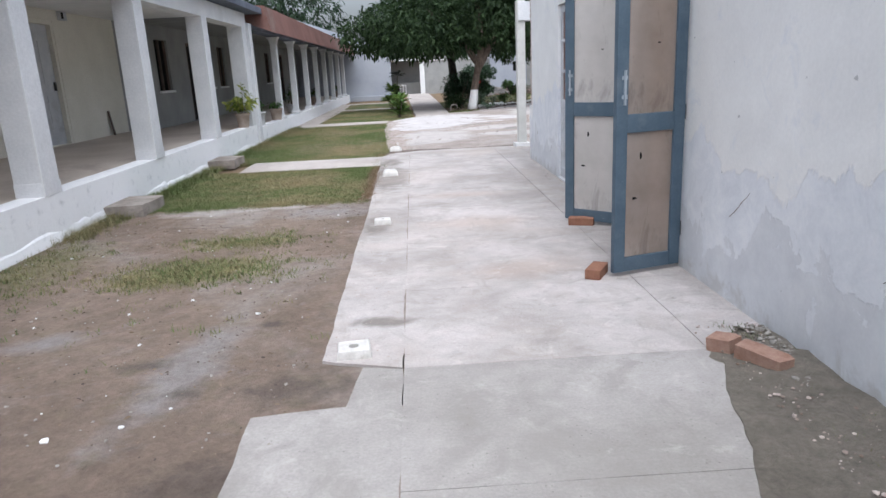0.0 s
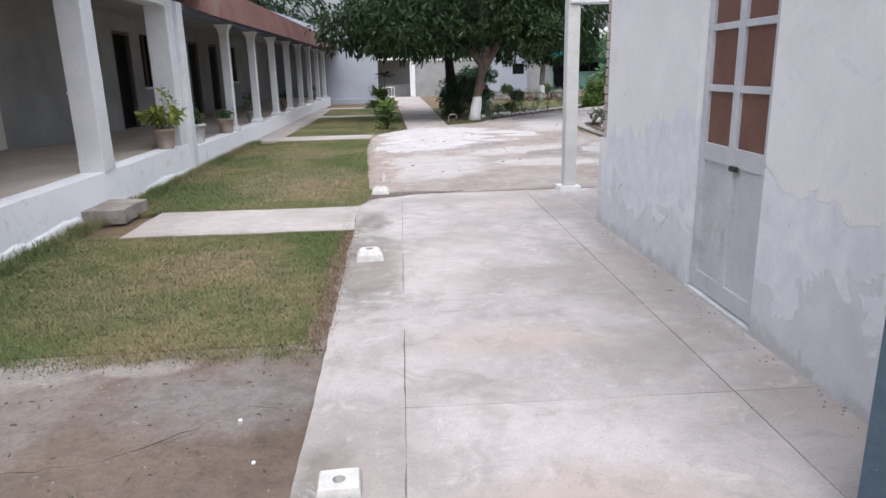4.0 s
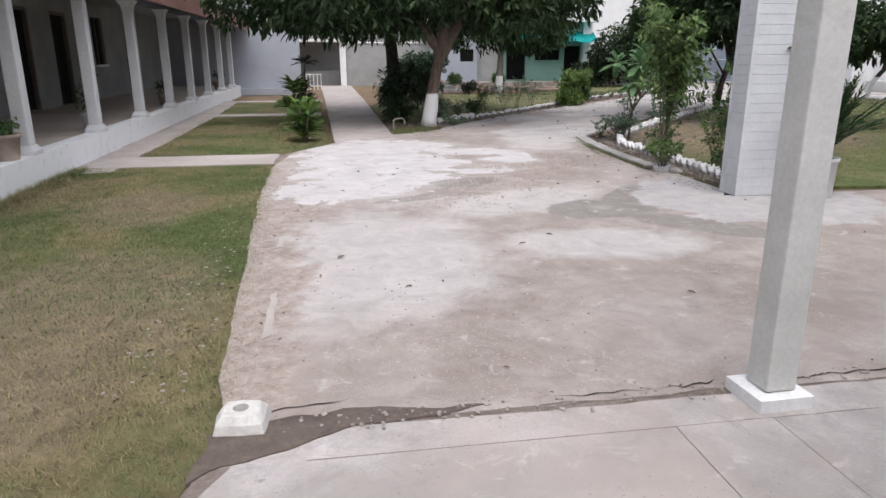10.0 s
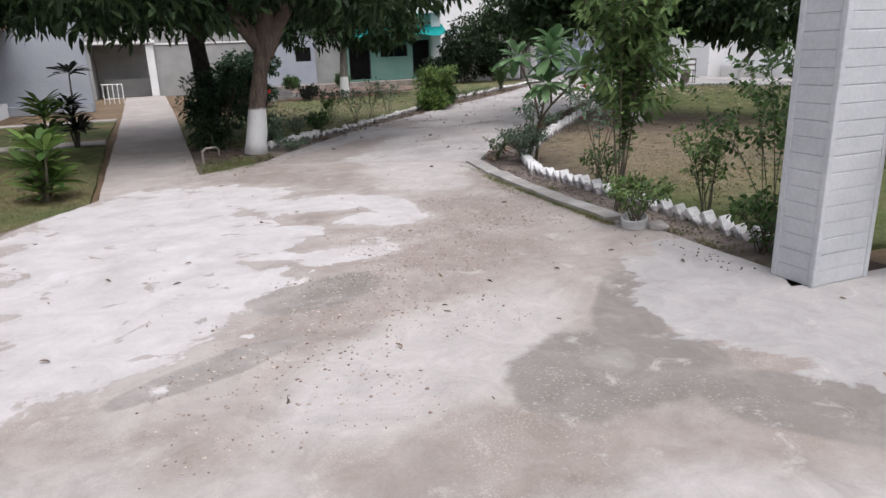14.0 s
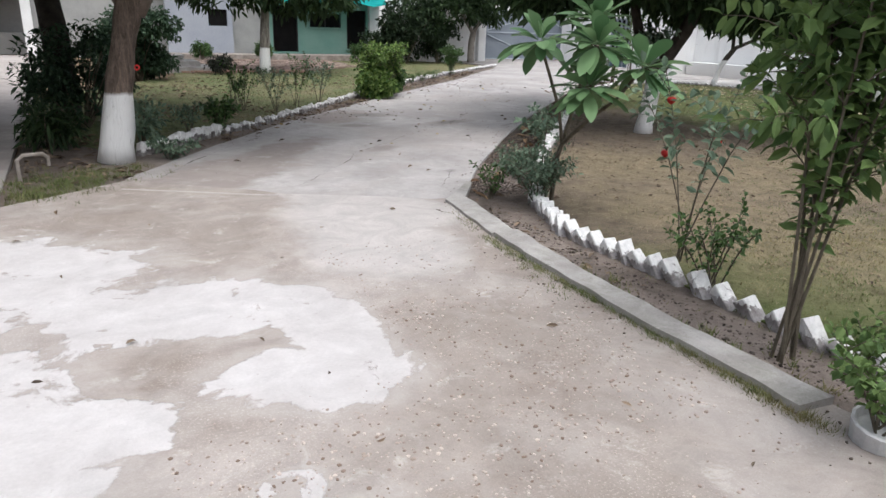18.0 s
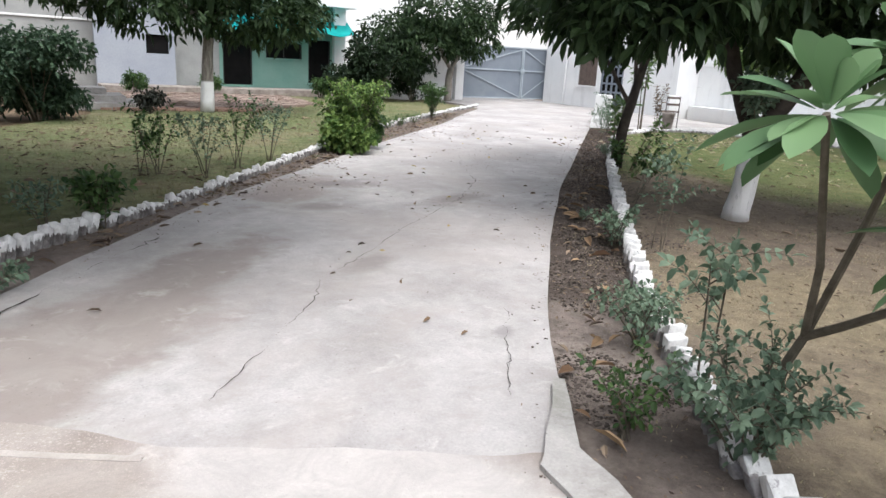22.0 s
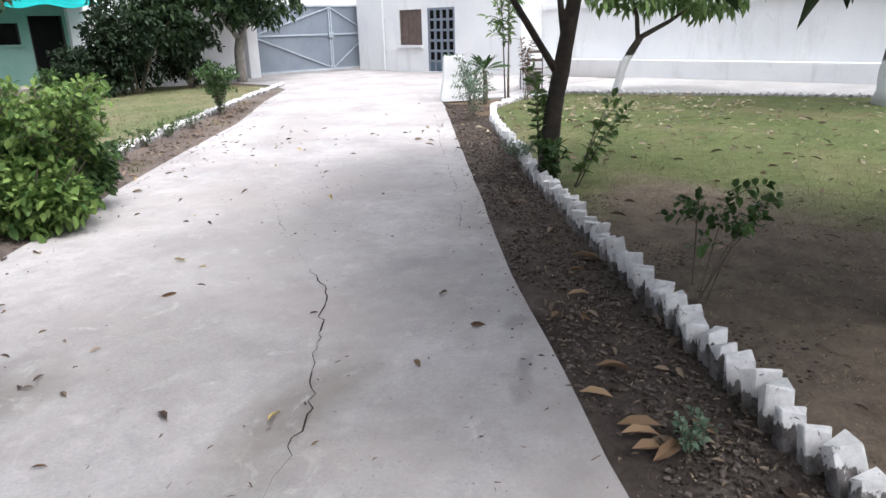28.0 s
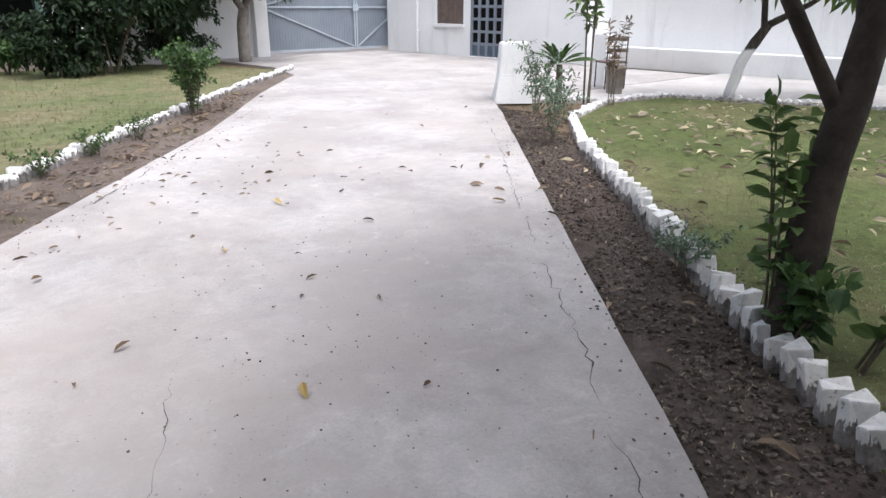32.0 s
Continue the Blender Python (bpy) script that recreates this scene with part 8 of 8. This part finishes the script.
# small bent tap pipe at the path's corner
sprigs("tree_creeper", 9.66, 24.38, "bluish-leaved creeper climbing the forked trunk", 8, 0.55, 0.3, 0.09, 0.3, "rose_leaf", 169, 0.035, 5, 0.05, z=0.95, category="creeper")
tap = thing("tap_pipe", pose(1.62, 23.9, -0.03), "short bent water pipe beside the walkway", "pipe")
part("pipe", tube([(0, 0, 0), (0, 0, 0.2), (0.05, 0.02, 0.24), (0.2, 0.08, 0.24), (0.24, 0.1, 0.2), (0.24, 0.1, 0.12)], [0.018] * 6, 6), "stone_step", tap)

# ---- cracks ----


def crack(name, line, wide, seed, label):
    rs = random.Random(seed)
    pts = []
    for (x0, y0), (x1, y1) in zip(line, line[1:]):
        n = max(2, int(math.hypot(x1 - x0, y1 - y0) / 0.05))
        for k in range(n):
            f = k / n
            pts.append((x0 + (x1 - x0) * f + rs.gauss(0, 0.009), y0 + (y1 - y0) * f + rs.gauss(0, 0.009)))
    bm = bmesh.new()
    last = None
    for i, (x, y) in enumerate(pts):
        a, b = pts[max(0, i - 1)], pts[min(len(pts) - 1, i + 1)]
        dx, dy = b[0] - a[0], b[1] - a[1]
        L = math.hypot(dx, dy) or 1
        open_here = min(1.0, max(0.04, 0.45 + 1.5 * noise.noise((i * 0.13, seed * 3.7, 0))))
        w = wide * rs.uniform(0.35, 1.25) * open_here * (0.2 if i in (0, len(pts) - 1) else 1)
        pair = (bm.verts.new((x - dy / L * w, y + dx / L * w, 0.0045)), bm.verts.new((x + dy / L * w, y - dx / L * w, 0.0045)))
        if last:
            bm.faces.new((last[0], last[1], pair[1], pair[0]))
        last = pair
    return tagged(part(name, bm, "black_soil"), label, "crack", kind="stuff")


crack("crack", [(3.9, 22.8), (4.23, 23.17), (4.5, 23.5), (4.78, 23.84), (4.93, 24.15), (5.33, 24.47), (5.65, 24.76), (6.12, 25.22), (6.6, 25.58), (6.89, 25.83), (7.28, 26.12), (7.68, 26.57), (8.14, 27.08), (8.4, 27.65), (8.64, 28.13), (8.82, 28.52), (9.02, 28.81), (9.15, 29.06), (9.31, 29.32), (9.45, 29.46)], 0.0034, 1, "fine wandering crack in the driveway")
crack("crack", [(2.75, 23.5), (3.1, 24.15), (3.45, 24.68), (3.85, 25.18), (4.2, 25.6)], 0.007, 21, "broken joint along the driveway's edge")
crack("crack", [(5.1, 22.3), (5.28, 22.53), (5.52, 22.86), (5.8, 23.25)], 0.002, 2, "hairline crack near the driveway's edge")
crack("crack", [(9.45, 27.25), (9.97, 27.67), (10.2, 27.93), (10.54, 28.24), (11.33, 29.05), (12.28, 30.01), (13.52, 31.19), (14.6, 32.3)], 0.0036, 3, "crack running along the driveway's edge")
crack("crack", [(7.71, 29.55), (8.5, 28.75), (9.67, 27.40)], 0.0009, 4, "joint line across the driveway")
crack("crack", [(5.25, 26.0), (6.93, 24.55)], 0.0008, 14, "joint line across the driveway")
crack("crack", [(-0.05, 12.36), (0.5, 12.4), (1.0, 12.3), (1.7, 12.26), (2.2, 12.3)], 0.011, 5, "broken edge where the slabs meet the forecourt")
crack("crack", [(2.5, 12.26), (3.2, 12.3), (4.5, 12.24)], 0.008, 6, "broken edge where the slabs meet the forecourt")
crack("crack", [(-2.3, 6.35), (-1.6, 6.25), (-1.0, 6.35), (-0.5, 6.75), (-0.3, 6.7)], 0.008, 7, "crack in the trodden earth beside the slab")

tagged(part("cement_line", sheet([(2.42, 23.2), (3.0, 22.87), (3.62, 22.5), (3.6, 22.47), (2.98, 22.84), (2.4, 23.17)], 0.004, 0.02, 0.008, 0.06, 90), "path_concrete"), "thin pale line of cement across the driveway's start", "joint", kind="structure")
crack("crack", [(8.6, 30.65), (9.32, 31.37), (10.07, 32.07), (11.07, 33.08), (12.1, 34.1), (13.13, 35.12)], 0.004, 15, "broken line along the driveway's far edge")

# ---- litter ----


def litter(name, line_or_area, n, size, mat, seed, label, spread=0.25, z=0.004):
    rs = np.random.RandomState(seed)
    P = []
    if line_or_area[0] == "line":
        pts = along(line_or_area[1], 0.05)
        for k in rs.randint(0, len(pts), n):
            x, y, _ = pts[k]
            P.append((x + rs.normal(0, spread), y + rs.normal(0, spread), z))
    else:
        for x0, x1, y0, y1 in line_or_area[1]:
            for _ in range(n // len(line_or_area[1])):
                P.append((rs.uniform(x0, x1), rs.uniform(y0, y1), z))
    P = np.array(P)
    a = rs.rand(len(P)) * 6.28
    D = np.stack((np.cos(a), np.sin(a), rs.normal(0.08, 0.08, len(P))), 1)
    me = leaves_mesh(name, P, D, size * (0.5 + 0.9 * rs.rand(len(P))), 0.17, -0.05, mat, 0.8, seed)
    return tagged(new(name, me), label, "leaf litter", kind="stuff")


mid_r = [lerp(a, b, 0.5) for a, b in zip([KERB_R[2], KERB_R[4], KERB_R[5], KERB_R[6], KERB_R[7], KERB_R[8]], [BRICK_R[2], BRICK_R[4], BRICK_R[5], (7.9, 24.3), (9.6, 26.1), (15.2, 32.0)])]
mid_l = [lerp(a, b, 0.5) for a, b in zip(EDGE_L[2:8], [(3.5, 25.75), (5.08, 27.5)] + BRICK_L[5:9])]
mid_d = [lerp(a, b, 0.5) for a, b in zip(KERB_R[4:], EDGE_L[2:7])]
litter("fallen_leaves", ("line", mid_r[1:5]), 34, 0.14, "orange_leaf", 37, "large orange-brown dead leaves on the flower bed", 0.12, -0.012)
litter("fallen_leaves", ("line", mid_r), 200, 0.08, "dead_leaf", 1, "dry fallen leaves on the flower bed", 0.2, -0.02)
litter("fallen_leaves", ("line", mid_l), 380, 0.1, "dead_leaf", 2, "dry fallen leaves on the flower bed", 0.17, -0.012)
litter("fallen_leaves", ("line", mid_d), 190, 0.016, "drive_leaf", 33, "tiny dark bits of leaf and twig on the driveway", 1.3)
litter("leaf_chips", ("line", mid_r), 1500, 0.024, "dead_leaf", 34, "broken chips of dry leaf on the bed's soil", 0.17, -0.02)
litter("leaf_chips", ("line", mid_l), 1500, 0.035, "dead_leaf", 35, "broken chips of dry leaf on the bed's soil", 0.16, -0.012)
tufts("dry_tufts", [(8.5, 21.5, 3.5, 3.0, 500), (11.5, 24.0, 4.0, 3.0, 700), (8.0, 23.2, 1.5, 1.5, 150), (12.5, 27.0, 3, 2, 500), (6.6, 19.6, 1.2, 2.5, 250)], 0.012, "dry_blade", 74, "thin dry grass on the bare earth", 0.06)
litter("leaf_chips", ("area", [(6.3, 12, 18, 26.5)]), 3500, 0.035, "dead_leaf", 36, "bits of dry leaf on the bare earth", z=-0.012)
litter("fallen_leaves", ("line", mid_d), 75, 0.065, "drive_leaf", 3, "dry fallen leaves scattered on the driveway", 1.1)
litter("fallen_leaves", ("line", mid_d), 12, 0.085, "yellow_leaf", 4, "yellow fallen leaves on the driveway", 0.8)
litter("fallen_leaves", ("area", [(9.5, 18, 20, 27), (12, 18, 26, 31)]), 260, 0.1, "dead_leaf", 5, "dry leaves lying on the lawn", z=0.0)
litter("fallen_leaves", ("area", [(13, 19.5, 24, 31.5), (14.5, 18.5, 28, 31.5)]), 420, 0.12, "pale_leaf", 9, "pale yellow leaves lying on the lawn", z=0.004)
litter("leaf_chips", ("area", [(3, 7, 27, 34), (5, 12, 31, 38)]), 1600, 0.05, "dead_leaf", 38, "bits of dry leaf strewn over the garden lawn", z=0.0)
litter("fallen_leaves", ("area", [(4, 9, 32, 41), (2, 5, 27, 33)]), 600, 0.1, "dead_leaf", 6, "dry leaves lying in the shaded garden", z=0.0)
litter("fallen_leaves", ("area", [(1.6, 2.6, 23.6, 26.5)]), 200, 0.1, "dead_leaf", 7, "brown leaves heaped round the trunk", z=-0.02)
litter("fallen_leaves", ("area", [(0, 5, 12.5, 22)]), 70, 0.05, "dead_leaf", 8, "bits of dry leaf on the forecourt")


def pebbles(name, areas, n, size, seed, label, mat="pebble", z=0.0, rough=0.15):
    rs = np.random.RandomState(seed)
    bm0 = bmesh.new()
    bmesh.ops.create_icosphere(bm0, subdivisions=1, radius=1.0)
    V = np.array([v.co[:] for v in bm0.verts])
    F = np.array([[v.index for v in f.verts] for f in bm0.faces])
    bm0.free()
    verts, faces = [], []
    for k in range(n):
        x0, x1, y0, y1 = areas[rs.randint(len(areas))]
        s = size * (0.4 + 1.2 * rs.rand() ** 2)
        q = V * (s * rs.uniform(0.7, 1.3), s * rs.uniform(0.7, 1.3), s * 0.6) * (1 + rough * rs.normal(0, 1, (len(V), 1)))
        c, d = rs.uniform(x0, x1), rs.uniform(y0, y1)
        verts.append(q + (c, d, z + s * 0.2))
        faces.append(F + k * len(V))
    me = bpy.data.meshes.new(name)
    me.from_pydata(np.concatenate(verts).tolist(), [], np.concatenate(faces).tolist())
    me.materials.append(MATS[mat])
    return tagged(new(name, me), label, "gravel", kind="stuff")


pebbles("gravel", [(2.4, 4.4, 17.3, 19.2), (3.4, 4.6, 18.5, 21.0)], 1800, 0.005, 1, "loose gravel on the worn forecourt", "grit")
pebbles("gravel", [(-0.75, 0.0, 12.4, 19.0)], 700, 0.01, 104, "grit and crumbs along the forecourt's broken edge", "pebble", -0.012)
litter("leaf_chips", ("area", [(-0.7, 0.05, 12.4, 19.5)]), 500, 0.035, "dead_leaf", 37, "bits of dry leaf along the forecourt's edge", z=-0.008)
pebbles("white_chips", [(-3.0, -0.3, 1.5, 7.0)], 40, 0.011, 101, "white chips of plaster and paper on the earth", "white_paint", -0.018)
pebbles("gravel", [(1.75, 2.12, 0.5, 3.0)], 420, 0.007, 102, "grit and small stones on the earth heap", "grit", 0.02)
pebbles("gravel", [(2.3, 3.5, 17.6, 19.0)], 1200, 0.0055, 106, "pinkish gravel lying loose on the forecourt", "grit")
pebbles("gravel", [(0.9, 2.2, 15.9, 16.9), (1.2, 3.0, 16.6, 17.4)], 900, 0.006, 107, "gravel worn out of the forecourt", "grit")
pebbles("gravel", [(8.6, 10.2, 27.4, 29.2), (9.4, 11.4, 28.4, 30.4)], 420, 0.0035, 108, "fine dark grit on the driveway", "soil_grit")
pebbles("gravel", [(0.1, 2.0, 12.5, 14.5)], 500, 0.005, 109, "grit on the forecourt", "grit")
pebbles("gravel", [(3.5, 4.4, 18.4, 19.9), (1.7, 2.6, 17.0, 18.0)], 1200, 0.006, 103, "patches of brown grit on the forecourt", "grit")
pebbles("gravel", [(-3.2, -0.3, 2.0, 7.4)], 500, 0.006, 2, "small stones and crumbs in the bare earth", "clod", -0.018)
pebbles("gravel", [(-3.2, -0.3, 2.0, 7.4)], 420, 0.007, 105, "pale grit in the bare earth", z=-0.018)
litter("leaf_chips", ("area", [(-3.1, -0.3, 2.0, 7.4)]), 500, 0.028, "dead_leaf", 39, "bits of dry leaf on the bare earth", z=-0.012)
pebbles("soil_clods", [(4.75, 5.2, 17.2, 21.4), (5.3, 5.9, 21.9, 22.6)], 2600, 0.008, 3, "crumbled clods of dark soil", "soil_grit", -0.03, 0.34)
for k in range(10):
    (x0, y0), (x1, y1) = lerp(mid_r[2], mid_r[-1], k / 10), lerp(mid_r[2], mid_r[-1], (k + 1) / 10)
    pebbles("soil_clods", [(min(x0, x1) - 0.1, max(x0, x1) + 0.1, min(y0, y1) - 0.1, max(y0, y1) + 0.1)], 2600, 0.0085, 10 + k, "crumbled clods of dark soil", "soil_grit", -0.026, 0.34)



def crumbs(line, n, size, seed, spread, mat, label, z=0.002):
    pts = along(line, 0.04)
    rs = np.random.RandomState(seed)
    spots = []
    for k in rs.randint(0, len(pts), n):
        x, y, _ = pts[k]
        x, y = x + rs.normal(0, spread), y + rs.normal(0, spread)
        spots.append((x, x + 0.01, y, y + 0.01))
    return pebbles("soil_crumbs", spots, n, size, seed, label, mat, z)


crumbs(KERB_R[4:], 700, 0.0045, 201, 0.09, "clod", "crumbs of soil spilt on the driveway's edge")
crumbs([(x + 0.1, y - 0.1) for x, y in EDGE_L[2:]], 900, 0.0045, 202, 0.13, "clod", "crumbs of soil spilt on the driveway's edge")
crumbs([(x - 0.2, y) for x, y in KERB_R[:5]], 400, 0.005, 203, 0.08, "clod", "crumbs of soil at the kerb")
crumbs([(0.0, 2.9), (-0.2, 7.5), (-0.2, 11.5)], 500, 0.003, 204, 0.08, "brown_grit", "crumbs of earth on the slab's edge")
pebbles("rubble", [(1.98, 2.13, 2.55, 2.95), (1.9, 2.12, 2.4, 2.8), (1.85, 2.12, 2.25, 2.5)], 420, 0.011, 207, "grey crumbs of plaster and earth heaped at the wall", "heap_earth", 0.012, 0.4)
pebbles("rubble", [(2.02, 2.13, 2.5, 2.95), (1.95, 2.12, 2.2, 2.75)], 150, 0.009, 208, "pale chips of plaster in the heap at the wall", "pebble", 0.025, 0.4)
crumbs([(0.0, 12.2), (1.2, 12.24), (3.5, 12.24)], 420, 0.007, 206, 0.06, "pebble", "pale crumbs of cement along the broken joint", 0.004)
crumbs([(2.1, 5.9), (2.1, 10.0)], 300, 0.005, 205, 0.06, "pebble", "plaster crumbs at the foot of the wall", 0.003)
# ---- whitewashed brick edging, laid last ----
brick_me = mesh_of("brick", box(-0.034, 0.034, -0.05, 0.05, -0.12, 0.12, 0.009), "washed_brick")
slant_me = mesh_of("brick", box(-0.11, 0.11, -0.05, 0.05, -0.036, 0.036, 0.009), "washed_tooth")


def worn(me, seed, amount):
    """The same brick knocked about: corners and edges a little off square."""
    rs = np.random.RandomState(seed)
    other = me.copy()
    lean = rs.normal(0, 1, (2, 2, 2, 3)) * amount
    for v in other.vertices:
        d = lean[int(v.co.x > 0), int(v.co.y > 0), int(v.co.z > 0)] + rs.normal(0, 0.0012, 3)
        v.co = v.co + Vector(d.tolist())
    return other


lump_me = mesh_of("brick", box(-0.042, 0.042, -0.048, 0.048, -0.12, 0.1, 0.027), "washed_brick")
lumps = [worn(lump_me, 340 + k, 0.009) for k in range(7)]
bricks_up = [worn(brick_me, 300 + k, 0.0095) for k in range(9)]
bricks_on_edge = [worn(slant_me, 320 + k, 0.0065) for k in range(7)]


def edging(line, spacing, label, slanted, drop=0.0, shapes=bricks_up):
    e = thing("brick_edging", pose(0, 0, 0), label, "edging", "whitewashed brick edgings", kind="structure")
    for x, y, a in along(line, spacing):
        tilt = random.gauss(0, 5)
        if slanted:
            piece("brick", random.choice(bricks_on_edge), e, pose(x, y, -0.006 - drop + random.uniform(-0.022, 0.016), tilt * 0.8, -45 + random.uniform(-8, 8), math.degrees(a) + random.uniform(-6, 6)))
        else:
            piece("brick", random.choice(shapes), e, pose(x + random.uniform(-0.008, 0.008), y + random.uniform(-0.008, 0.008), random.uniform(-0.03, 0.02) - drop, tilt * 0.8, random.uniform(5, 17), math.degrees(a) + random.uniform(-4, 4)))
    return e


edging(BRICK_R[:3], 0.183, "row of whitewashed bricks set on edge in a wide saw-tooth line", True)
edging([(5.32, 19.6)] + BRICK_R[3:5], 0.138, "row of whitewashed bricks set on edge in a saw-tooth line", True)
edging(BRICK_R[4:], 0.124, "row of upright whitewashed bricks between bed and lawn", False)
edging(BRICK_L[:2] + [(3.78, 26.04)], 0.115, "tall lumpy whitewashed bricks near the mango tree", False, -0.02, lumps)
edging([(3.85, 26.12)] + BRICK_L[2:], 0.105, "row of lumpy whitewashed bricks along the garden's left bed", False, 0.02, lumps)
edging(BRICK_FAR, 0.135, "far row of whitewashed slanting bricks round the lawn", True, 0.035)
